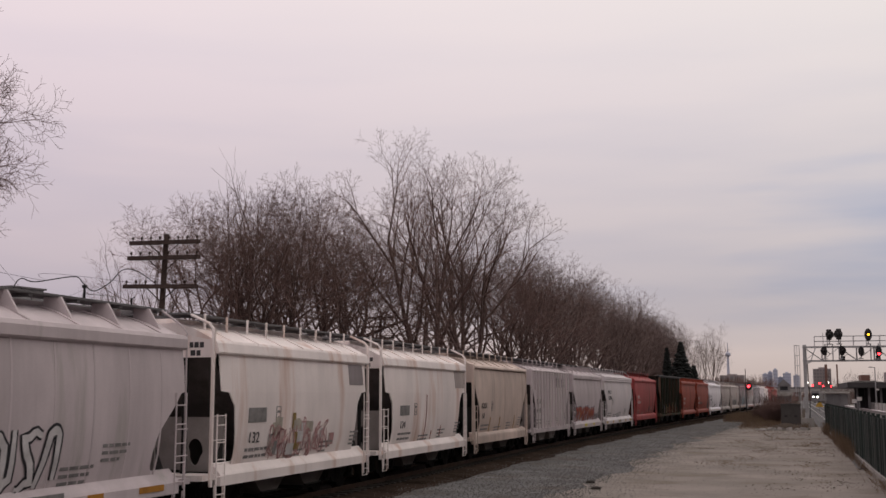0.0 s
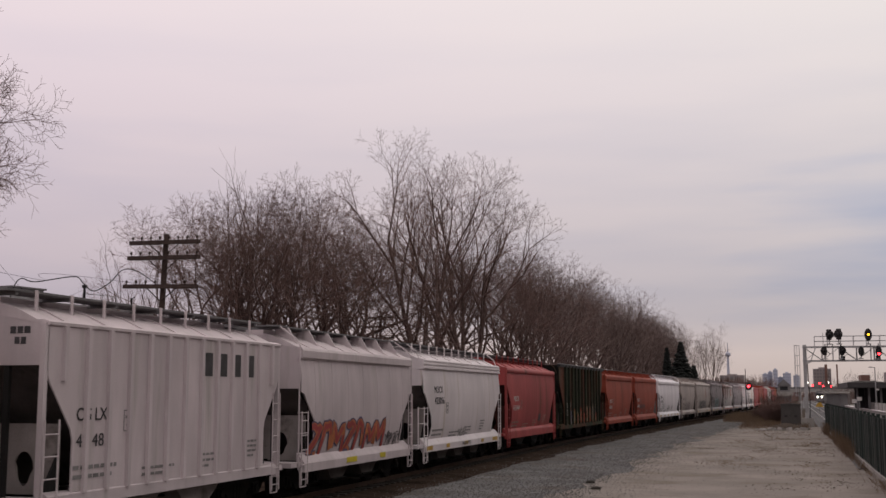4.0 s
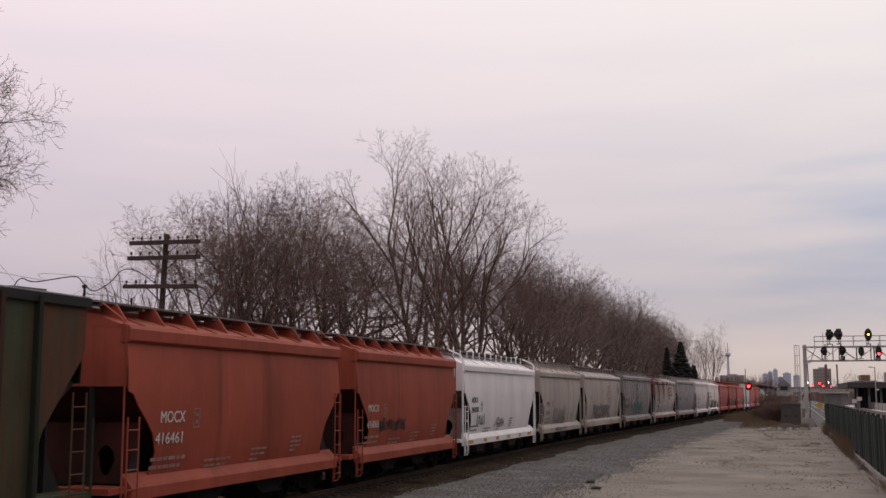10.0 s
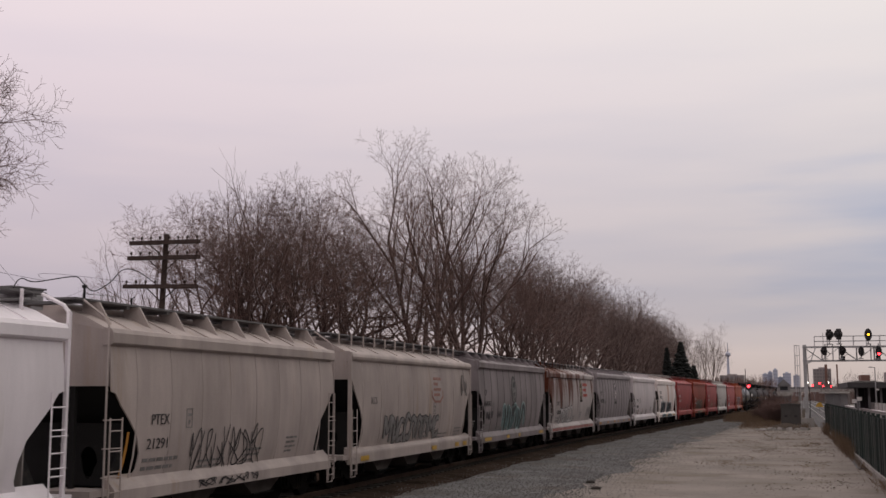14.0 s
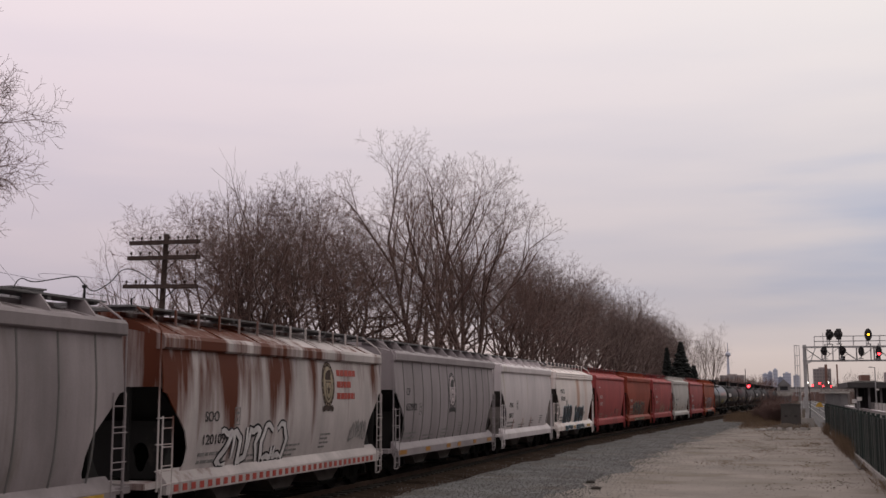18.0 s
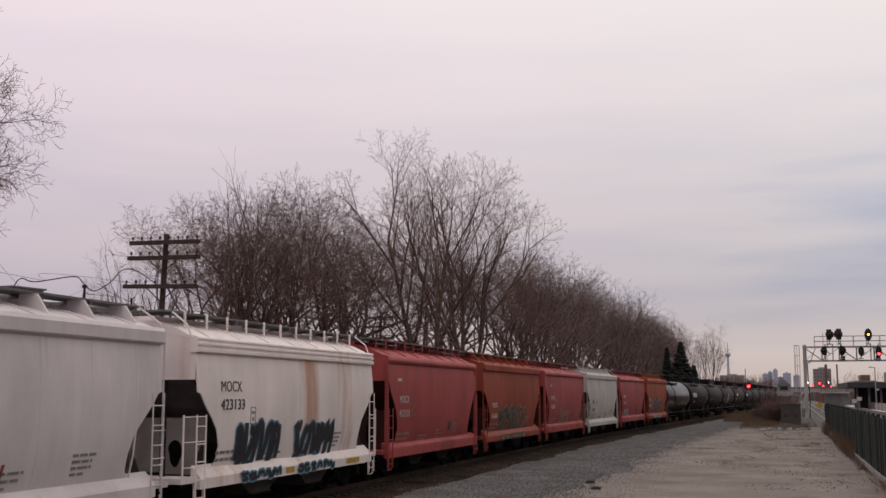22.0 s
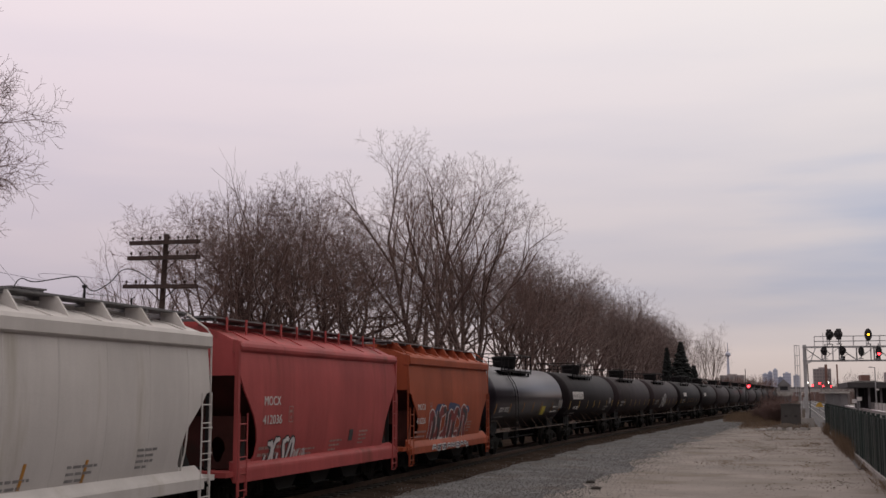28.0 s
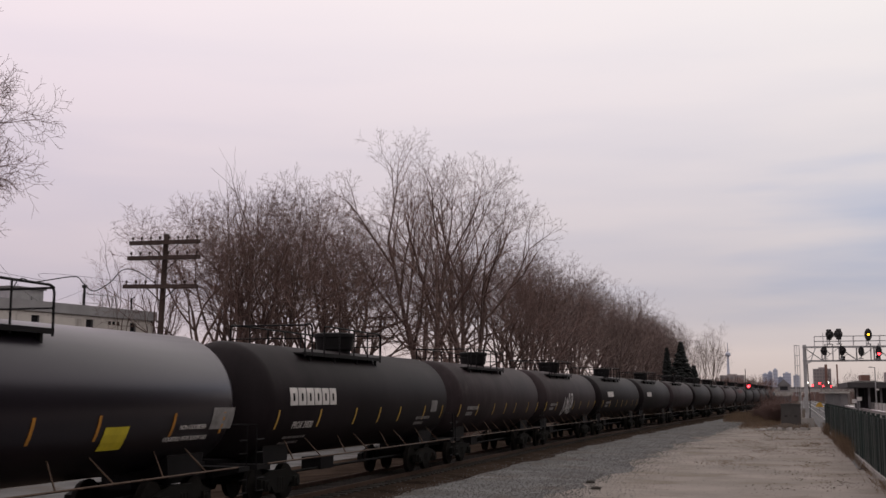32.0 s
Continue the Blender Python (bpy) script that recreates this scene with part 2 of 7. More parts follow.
M["shaded_pale"] = shader("shaded_dirty_pale_plate", (0.30, 0.265, 0.255), 0.75, vary=0.15, scale=1.5, bump=0.003, spot=(0.08, 0.066, 0.06), spot_amount=0.35, spot_scale=1.2, specular=0.2)
M["shaded_red"] = shader("shaded_dirty_red_plate", (0.060, 0.018, 0.015), 0.75, vary=0.2, scale=1.5, bump=0.003, spot=(0.03, 0.016, 0.014), spot_amount=0.4, spot_scale=1.2, specular=0.2)
M["seam"] = shader("dark_weld_seam_dirt", (0.13, 0.12, 0.12), 0.7, vary=0.15, scale=3, bump=0.0)
M["boardsteel"] = shader("dull_walkway_grating", (0.16, 0.155, 0.16), 0.7, 0.2, vary=0.15, scale=3, bump=0.003)
M["dark_bed"] = shader("dark_brown_ballast", (0.0500, 0.0360, 0.0290), 0.95, vary=0.3, scale=0.8, grain=12, bump=0.04, spot=(0.075, 0.055, 0.042), spot_amount=0.3, spot_scale=1.2, specular=0.00)
M["stripe"] = shader("yellow_reflective_tape", (0.55, 0.33, 0.05), 0.4, vary=0.15, scale=3, bump=0.0)
M["stripe_orange"] = shader("orange_reflective_tape", (0.45, 0.20, 0.03), 0.4, vary=0.15, scale=3, bump=0.0)
M["letter_dark"] = shader("dark_stencil_paint", (0.05, 0.046, 0.05), 0.6, vary=0.2, scale=4, bump=0.0)
M["letter_grey"] = shader("faded_grey_stencil_paint", (0.25, 0.235, 0.235), 0.6, vary=0.2, scale=4, bump=0.0)
M["letter_white"] = shader("white_stencil_paint", (0.62, 0.58, 0.57), 0.6, vary=0.12, scale=4, bump=0.0)
M["letter_dim"] = shader("worn_pale_stencil_paint", (0.36, 0.22, 0.20), 0.6, vary=0.25, scale=4, bump=0.0)
M["letter_red"] = shader("red_stencil_paint", (0.42, 0.07, 0.055), 0.6, vary=0.12, scale=4, bump=0.0)
M["spray_black"] = shader("black_spray_paint", (0.03, 0.028, 0.035), 0.5, vary=0.2, scale=3, bump=0.0)
M["spray_teal"] = shader("grey_teal_spray_paint", (0.1300, 0.2100, 0.2200), 0.5, vary=0.2, scale=3, bump=0.0)
M["spray_orange"] = shader("orange_spray_paint", (0.50, 0.16, 0.06), 0.5, vary=0.25, scale=3, bump=0.0)
M["spray_white"] = shader("white_spray_paint", (0.60, 0.57, 0.58), 0.5, vary=0.12, scale=3, bump=0.0)
M["spray_cream"] = shader("cream_peeling_paint", (0.42, 0.34, 0.24), 0.6, vary=0.3, scale=3, bump=0.0, spot=(0.30, 0.12, 0.05), spot_amount=0.4, spot_scale=2)
M["board_paint"] = shader("dirty_white_number_board", (0.34, 0.31, 0.27), 0.6, vary=0.15, scale=3, bump=0.0, spot=(0.2, 0.15, 0.1), spot_amount=0.3, spot_scale=2)
M["faded_stripe"] = shader("faded_orange_tape", (0.44, 0.25, 0.08), 0.6, vary=0.2, scale=3, bump=0.0, spot=(0.5, 0.4, 0.33), spot_amount=0.4, spot_scale=3)
M["badge_faded"] = shader("faded_red_badge_paint", (0.36, 0.17, 0.14), 0.6, vary=0.2, scale=3, bump=0.0)
M["spray_gold"] = shader("dull_gold_spray_paint", (0.33, 0.22, 0.06), 0.6, vary=0.25, scale=3, bump=0.0)
M["spray_purple"] = shader("purple_spray_paint", (0.09, 0.075, 0.15), 0.5, vary=0.2, scale=3, bump=0.0)
M["spray_maroon"] = shader("dark_red_spray_paint", (0.2200, 0.0240, 0.0240), 0.5, vary=0.25, scale=3, bump=0.0, spot=(0.03, 0.02, 0.03), spot_amount=0.3, spot_scale=1.5)
M["spray_navy"] = shader("navy_spray_paint", (0.035, 0.05, 0.13), 0.5, vary=0.25, scale=3, bump=0.0)
M["spray_mint"] = shader("pale_mint_spray_paint", (0.42, 0.55, 0.55), 0.5, vary=0.15, scale=3, bump=0.0)
M["spray_pink"] = shader("faded_pink_spray_paint", (0.50, 0.27, 0.27), 0.6, vary=0.25, scale=3, bump=0.0, spot=(0.5, 0.46, 0.42), spot_amount=0.5, spot_scale=2)
M["spray_pale"] = shader("chalky_pale_spray_paint", (0.47, 0.42, 0.36), 0.6, vary=0.2, scale=3, bump=0.0)
M["spray_cyan"] = shader("pale_blue_spray_paint", (0.12, 0.27, 0.38), 0.5, vary=0.2, scale=3, bump=0.0)
M["yellow"] = shader("yellow_placard", (0.62, 0.50, 0.03), 0.4, vary=0.08, scale=3, bump=0.0)
M["bark"] = shader("grey_brown_bark", (0.1500, 0.1030, 0.0930), 0.9, vary=0.25, scale=3, grain=25, bump=0.02, random_tint=0.15, specular=0.10)
M["twig"] = shader("bare_twigs", (0.1850, 0.1200, 0.1080), 0.9, vary=0.2, scale=0.4, bump=0.0, random_tint=0.15, specular=0.10)
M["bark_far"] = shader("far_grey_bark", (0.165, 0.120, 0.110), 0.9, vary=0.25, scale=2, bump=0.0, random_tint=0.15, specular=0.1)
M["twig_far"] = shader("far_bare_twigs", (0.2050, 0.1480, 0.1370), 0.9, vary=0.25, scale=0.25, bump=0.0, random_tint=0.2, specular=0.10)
M["twig_pale"] = shader("pale_bare_twigs", (0.175, 0.132, 0.120), 0.9, vary=0.2, scale=0.4, bump=0.0, random_tint=0.12, specular=0.10)
M["needle"] = shader("dark_spruce_needles", (0.011, 0.013, 0.012), 0.8, vary=0.3, scale=2, bump=0.0)
M["gravel"] = shader("pale_gravel_road", (0.2450, 0.2150, 0.1950), 0.95, vary=0.13, scale=0.35, grain=11, bump=0.015, spot=(0.165, 0.138, 0.117), spot_amount=0.55, spot_scale=0.30, specular=0.10)
M["ballast"] = shader("grey_rock_ballast", (0.1480, 0.1440, 0.1460), 0.95, vary=0.22, scale=0.5, grain=14, bump=0.02, spot=(0.095, 0.078, 0.067), spot_amount=0.5, spot_scale=0.35, specular=0.10)
M["soil"] = shader("brown_winter_ground", (0.075, 0.058, 0.047), 0.95, vary=0.25, scale=0.3, grain=6, bump=0.05, spot=(0.12, 0.092, 0.068), spot_amount=0.4, spot_scale=0.5, specular=0.05)
M["rail"] = shader("rusty_rail_steel", (0.10, 0.062, 0.045), 0.6, 0.4, vary=0.15, scale=2, bump=0.002, specular=0.30)
M["tie"] = shader("creosoted_timber_tie", (0.038, 0.030, 0.025), 0.9, vary=0.25, scale=3, bump=0.01)
M["pole"] = shader("weathered_pole_timber", (0.065, 0.042, 0.036), 0.9, vary=0.2, scale=4, bump=0.01, stretch=(1, 1, 0.2))
M["stucco"] = shader("stained_pale_stucco", (0.600, 0.550, 0.520), 0.9, vary=0.12, scale=0.8, bump=0.01, spot=(0.24, 0.20, 0.19), spot_amount=0.35, spot_scale=0.8, streak=True)
M["concrete"] = shader("weathered_concrete", (0.33, 0.31, 0.295), 0.9, vary=0.12, scale=1.2, bump=0.01)
M["flashing"] = shader("pale_grey_metal_flashing", (0.30, 0.285, 0.295), 0.7, vary=0.1, scale=1, bump=0.004)
M["roofing"] = shader("grey_roof_flashing", (0.17, 0.16, 0.165), 0.8, vary=0.12, scale=1, bump=0.01)
M["greenpaint"] = shader("dark_green_fence_paint", (0.008, 0.019, 0.016), 0.55, vary=0.15, scale=1.5, bump=0.002, random_tint=0.35)
M["dark"] = shader("dark_window_glass", (0.018, 0.018, 0.022), 0.25, vary=0.1, scale=1, bump=0.0)
# distance haze is put into the pale base colours of these three
M["haze_blue"] = shader("haze_tinted_blue_tower", (0.440, 0.455, 0.550), 0.9, vary=0.06, scale=0.02, grain=0.1, bump=0.0)
M["haze_brown"] = shader("haze_paled_brown_block", (0.300, 0.260, 0.260), 0.9, vary=0.08, scale=0.03, grain=0.1, bump=0.0)
M["haze_dark"] = shader("haze_paled_dark", (0.210, 0.190, 0.195), 0.7, vary=0.1, scale=0.05, grain=0.1, bump=0.0)
M["grass"] = shader("dry_winter_grass", (0.185, 0.128, 0.088), 0.95, vary=0.25, scale=0.6, bump=0.0, specular=0.10)
M["red_lamp"] = glow("red_signal_lens", (1.0, 0.03, 0.04), 9.0)
M["yellow_lamp"] = glow("yellow_signal_lens", (1.0, 0.42, 0.02), 7.0)
M["white_lamp"] = glow("white_headlamp_lens", (1.0, 0.95, 0.85), 10.0)
M["signal"] = shader("black_signal_housing", (0.022, 0.018, 0.02), 0.6, vary=0.1, scale=3, bump=0.0)
M["brick"] = shader("brown_brick_chimney", (0.16, 0.085, 0.07), 0.9, vary=0.12, scale=0.5, bump=0.0)

# ---- mesh tools ----


class Geo:
    """Collects vertices and faces for one mesh."""

    def __init__(self):
        self.v = []
        self.f = []

    def add(self, verts, faces):
        o = len(self.v)
        self.v.extend([tuple(p) for p in verts])
        self.f.extend([tuple(i + o for i in f) for f in faces])
        return self

    def box(self, x0, y0, z0, x1, y1, z1):
        self.add([(x0, y0, z0), (x1, y0, z0), (x1, y1, z0), (x0, y1, z0), (x0, y0, z1), (x1, y0, z1), (x1, y1, z1), (x0, y1, z1)],
                 [(3, 2, 1, 0), (4, 5, 6, 7), (0, 1, 5, 4), (1, 2, 6, 5), (2, 3, 7, 6), (3, 0, 4, 7)])
        return self

    def prism(self, outline, axis, a, b):
        """Extrude a 2D outline along an axis from a to b. The outline holds the other two coordinates in xyz order."""
        n = len(outline)

        def at(p, w):
            return {"x": (w, p[0], p[1]), "y": (p[0], w, p[1]), "z": (p[0], p[1], w)}[axis]
        vs = [at(p, a) for p in outline] + [at(p, b) for p in outline]
        fs = [tuple(range(n))[::-1], tuple(range(n, 2 * n))] + [(i, (i + 1) % n, n + (i + 1) % n, n + i) for i in range(n)]
        return self.add(vs, fs)

    def tube(self, pts, r, n=6, r_end=None):
        """A round bar along a polyline."""
        pts = [Vector(p) for p in pts]
        rings = []
        up = Vector((0, 0, 1))
        for i, p in enumerate(pts):
            d = (pts[min(i + 1, len(pts) - 1)] - pts[max(i - 1, 0)]).normalized()
            s = d.cross(up if abs(d.z) < 0.95 else Vector((1, 0, 0))).normalized()
            t = s.cross(d)
            rr = r if r_end is None else r + (r_end - r) * i / max(1, len(pts) - 1)
            rings.append([p + (s * math.cos(a) + t * math.sin(a)) * rr for a in (2 * math.pi * k / n for k in range(n))])
        vs = [q for ring in rings for q in ring]
        fs = []
        for i in range(len(pts) - 1):
            for k in range(n):
                fs.append((i * n + k, i * n + (k + 1) % n, (i + 1) * n + (k + 1) % n, (i + 1) * n + k))
        fs.append(tuple(range(n))[::-1])
        fs.append(tuple(range((len(pts) - 1) * n, len(pts) * n)))
        return self.add(vs, fs)

    def lathe(self, profile, axis="z", centre=(0, 0, 0), n=16):
        """Turn a profile of (radius, height) round an axis."""
        vs, fs = [], []
        for r, h in profile:
            for k in range(n):
                a = 2 * math.pi * k / n
                c, s = r * math.cos(a), r * math.sin(a)
                p = {"z": (c, s, h), "y": (c, h, s), "x": (h, c, s)}[axis]
                vs.append(tuple(p[i] + centre[i] for i in range(3)))
        m = len(profile)
        for i in range(m - 1):
            for k in range(n):
                fs.append((i * n + k, i * n + (k + 1) % n, (i + 1) * n + (k + 1) % n, (i + 1) * n + k))
        fs.append(tuple(range(n))[::-1])
        fs.append(tuple(range((m - 1) * n, m * n)))
        return self.add(vs, fs)

    def mesh(self, name, material, smooth=False):
        me = bpy.data.meshes.new(name)
        me.from_pydata(self.v, [], self.f)
        bm = bmesh.new()
        bm.from_mesh(me)
        bmesh.ops.recalc_face_normals(bm, faces=bm.faces)
        bm.to_mesh(me)
        bm.free()
        me.materials.append(material)
        if smooth:
            me.polygons.foreach_set("use_smooth", [True] * len(me.polygons))
            me.set_sharp_from_angle(angle=radians(38))
        return me


def thing(name, geo=None, material=None, label="", category="", group="", kind="", at=None, smooth=False):
    ob = new(name, geo.mesh(name, material, smooth) if geo else None)
    if at is not None:
        ob.matrix_world = at
    return tagged(ob, label, category, group, kind)


def part(name, geo, material, parent, label="", smooth=False, at=None):
    data = geo.mesh(name, material, smooth) if isinstance(geo, Geo) else geo
    ob = new(name, data)
    ob.parent = parent
    if at is not None:
        ob.matrix_basis = at
    return tagged(ob, label)


def rough_sheet(x0, x1, y0, y1, nx, ny, height):
    """A sheet of ground over a rectangle, its height from a function of x and y."""
    g = Geo()
    xs = np.linspace(x0, x1, nx + 1)
    ys = np.linspace(y0, y1, ny + 1)
    g.v = [(float(x), float(y), float(height(x, y))) for y in ys for x in xs]
    g.f = [(j * (nx + 1) + i, j * (nx + 1) + i + 1, (j + 1) * (nx + 1) + i + 1, (j + 1) * (nx + 1) + i) for j in range(ny) for i in range(nx)]
    return g


# ---- the line of the freight track ----
RAIL = 0.30
TRACK_X = -13.35

BEND, BEND_START, BEND_END = 9.766e-4, 42.4, 98.1
BACK_START, BACK_END = 262.0, 330.0
TURN = BEND * (BEND_END - BEND_START)


def line_x(s):
    """How far the track has swung to the right of its first line at s metres."""
    e = min(max(s - BEND_START, 0.0), BEND_END - BEND_START)
    off = 0.5 * BEND * e * e + TURN * max(0.0, s - BEND_END)
    b = min(max(s - BACK_START, 0.0), BACK_END - BACK_START)
    off -= 0.5 * TURN * 1.25 / (BACK_END - BACK_START) * b * b + TURN * 1.25 * max(0.0, s - BACK_END)
    return TRACK_X + off


def on_line(s, side=0.0, z=0.0):
    """The pose of something that stands on the track line at s, turned along it."""
    turn = math.atan2(line_x(s + 1) - line_x(s - 1), 2.0)
    return pose(line_x(s) + side * math.cos(turn), s - side * math.sin(turn), z, 0, 0, 90 - math.degrees(turn))


def sweep_line(g, outline, s0, s1, step, wander=0.0, seed=0.0):
    """Sweep an outline of (side, z) along the track line; the outer side may wander unevenly."""
    n = len(outline)
    rows = int(round((s1 - s0) / step)) + 1
    o = len(g.v)
    for i in range(rows):
        s = s0 + (s1 - s0) * i / (rows - 1)
        m = on_line(s)
        for k, (a, z) in enumerate(outline):
            if wander and k >= n - 2:
                a += wander * (noise.noise(Vector((s * 0.16, seed, 0))) + 0.6 * noise.noise(Vector((s * 0.6, seed, 4))))
            q = m @ Vector((0, -a, z))
            g.v.append(tuple(q))
    for i in range(rows - 1):
        for k in range(n - 1):
            a = o + i * n + k
            g.f.append((a, a + 1, a + n + 1, a + n))
    return g

# ---- ground ----


def ground_height(x, y):
    z = -0.035 + 0.014 * noise.noise(Vector((x * 0.25, y * 0.08, 0))) + 0.003 * noise.noise(Vector((x * 0.9, y * 0.6, 3)))
    # the gravel thins out unevenly into the soil at its far end
    end = 116 + 9 * noise.noise(Vector((x * 0.35, y * 0.05, 7))) + 5 * noise.noise(Vector((x * 1.1, y * 0.2, 9))) - 1.2 * max(0.0, x + 1.5)
    return z - 0.012 * max(0.0, y - end)


g = Geo()
g.add([(-3000, -400, -0.12), (3000, -400, -0.12), (3000, 4800, -0.12), (-3000, 4800, -0.12)], [(0, 1, 2, 3)])
thing("ground", g, M["soil"], "flat brown winter ground reaching the horizon", "ground", kind="structure")
thing("road", rough_sheet(-10.2, 3.9, -6, 150, 58, 312, ground_height), M["gravel"],
      "pale gravel service road beside the railway", "road", kind="structure", smooth=True)

bed = Geo()
sweep_line(bed, [(-1.9, RAIL - 0.24), (-1.75, RAIL - 0.2), (1.75, RAIL - 0.2), (3.4, 0.03), (4.6, 0.012), (6.6, -0.015), (8.2, -0.075)], -20, 640, 0.75, 1.5, 2.0)
# darker brown strip of ballast along the rails, wider on the far side
dark_bed = Geo()
sweep_line(dark_bed, [(-7.5, -0.09), (-3.6, 0.0), (-1.9, RAIL - 0.19), (-1.3, RAIL - 0.16), (1.35, RAIL - 0.16), (2.2, RAIL - 0.205), (2.6, 0.070), (3.0, 0.0)], -20, 640, 0.75, 0.35, 8.0)
far_path = Geo()
sweep_line(far_path, [(-11.5, -0.10), (-10.5, -0.05), (-7.2, -0.05), (-6.4, -0.10)], -20, 70, 3.0)
thing("far_path", far_path, M["ballast"], "grey gravel strip behind the freight track", "path", kind="structure")
thing("track_bed", dark_bed, M["dark_bed"], "dark brown ballast between and beside the rails", "ballast", kind="structure")
thing("ballast_bed", bed, M["ballast"], "grey rock ballast bed under the freight track", "ballast", kind="structure")


def build_track():
    t = thing("freight_track", label="rusty steel rails on dark timber ties", category="railway track", kind="structure")
    for side in (-0.755, 0.755):
        r = Geo()
        sweep_line(r, [(side - 0.07, RAIL - 0.18), (side - 0.02, RAIL - 0.16), (side - 0.036, RAIL - 0.03), (side - 0.036, RAIL), (side + 0.036, RAIL),
                       (side + 0.036, RAIL - 0.03), (side + 0.02, RAIL - 0.16), (side + 0.07, RAIL - 0.18)], -20, 640, 3.0)
        part("rail", r, M["rail"], t)
    tie = Geo().box(-0.11, -1.3, RAIL - 0.36, 0.11, 1.3, RAIL - 0.12).mesh("tie", M["tie"])
    for k in range(190):
        part("tie", tie, None, t, at=on_line(14 + k * 0.55))


build_track()

# ---- rolling stock ----
GAP = 1.45
# outlines of a side: height, half width, how far its end is cut back
SIDE = [(3.66, 1.50, 0.0), (3.2, 1.555, 0.0), (2.76, 1.58, 0.0), (2.72, 1.58, 0.15), (2.5, 1.58, 0.34), (2.2, 1.575, 0.68), (1.95, 1.56, 0.94),
        (1.6, 1.53, 1.10), (1.3, 1.47, 1.10), (1.1, 1.42, 0.96)]
STEP_SIDE = [(3.66, 1.50, 0.05), (3.56, 1.52, 0.15), (2.78, 1.58, 0.19), (2.75, 1.58, 0.55), (2.45, 1.58, 0.84), (1.95, 1.56, 0.92), (1.6, 1.53, 0.98),
             (1.3, 1.47, 1.02), (1.1, 1.42, 0.95)]
ROUND_SIDE = [(3.74, 1.50, 0.0), (3.3, 1.56, 0.0), (3.1, 1.57, 0.04), (2.8, 1.58, 0.22), (2.5, 1.58, 0.50), (2.2, 1.575, 0.76), (1.9, 1.555, 0.94), (1.6, 1.53, 1.02),
              (1.3, 1.47, 1.02), (1.1, 1.42, 0.92)]
BOX_SIDE = [(3.90, 1.57, 0.0), (3.1, 1.57, 0.0), (2.9, 1.57, 0.1), (2.5, 1.57, 0.42), (2.1, 1.57, 0.74), (1.9, 1.57, 0.80), (1.4, 1.57, 0.80), (1.0, 1.57, 0.80)]
TALL_SIDE = [(4.36, 1.56, 0.0), (3.5, 1.56, 0.0), (3.3, 1.56, 0.1), (2.7, 1.56, 0.62), (2.1, 1.56, 1.12), (1.9, 1.56, 1.2), (1.4, 1.56, 1.2), (0.95, 1.56, 1.2)]


def side_y(z):
    """Half width of a hopper car's bulging side at height z."""
    return float(np.interp(z, [r[0] for r in SIDE][::-1], [r[1] for r in SIDE][::-1]))


def flat_y(z):
    return 1.57


def tank_y(z):
    return math.sqrt(max(0.0, 1.5 ** 2 - (z - 2.55) ** 2))


def lettering(parent, text, x, z, height, material, surface=side_y, stretch=1.0):
    """Stencilled characters on the near side of a car."""
    cu = bpy.data.curves.new("lettering", "FONT")
    cu.body = text
    cu.size = height / 0.70
    cu.extrude = 0.003
    cu.resolution_u = 3
    tmp = bpy.data.objects.new("lettering", cu)
    scene.collection.objects.link(tmp)
    me = bpy.data.meshes.new_from_object(tmp)
    bpy.data.objects.remove(tmp)
    me.materials.clear()
    me.materials.append(material)
    mid = z + height / 2
    lean = math.degrees(math.atan2(surface(mid + 0.1) - surface(mid - 0.1), 0.2))
    m = pose(x, -surface(mid) - 0.014, z, 90 + lean, 0, 0) @ Matrix.Diagonal((stretch, 1, 1, 1))
    return part("lettering", me, None, parent, at=m)


def patch(g, x0, x1, z0, z1, surface=side_y, lift=0.012, slant=0.0, rows=3):
    """A thin painted or taped panel that follows the side."""
    vs = []
    for i in range(rows + 1):
        z = z0 + (z1 - z0) * i / rows
        y = -surface(z) - lift
        sx = slant * (z - z0)
        vs += [(x0 + sx, y, z), (x1 + sx, y, z), (x1 + sx, y + 0.006, z), (x0 + sx, y + 0.006, z)]
    fs = []
    for i in range(rows):
        a = i * 4
        for k in range(4):
            fs.append((a + k, a + (k + 1) % 4, a + 4 + (k + 1) % 4, a + 4 + k))
    fs += [(0, 3, 2, 1), (rows * 4, rows * 4 + 1, rows * 4 + 2, rows * 4 + 3)]
    g.add(vs, fs)


def bars(parent, x, z, rows, material, surface=side_y, height=0.07, gap=0.13, seed=1, name="stencil"):
    """Rows of small writing that cannot be read."""
    rnd = random.Random(seed)
    g = Geo()
    for i, w in enumerate(rows):
        px = x
        while px < x + w - 0.05:
            step = rnd.uniform(0.12, 0.3)
            patch(g, px, min(px + step, x + w), z - i * gap, z - i * gap + height, surface, rows=1)
            px += step + 0.05
    ob = part(name, g, material, parent)
    return tagged(ob, kind="stuff")


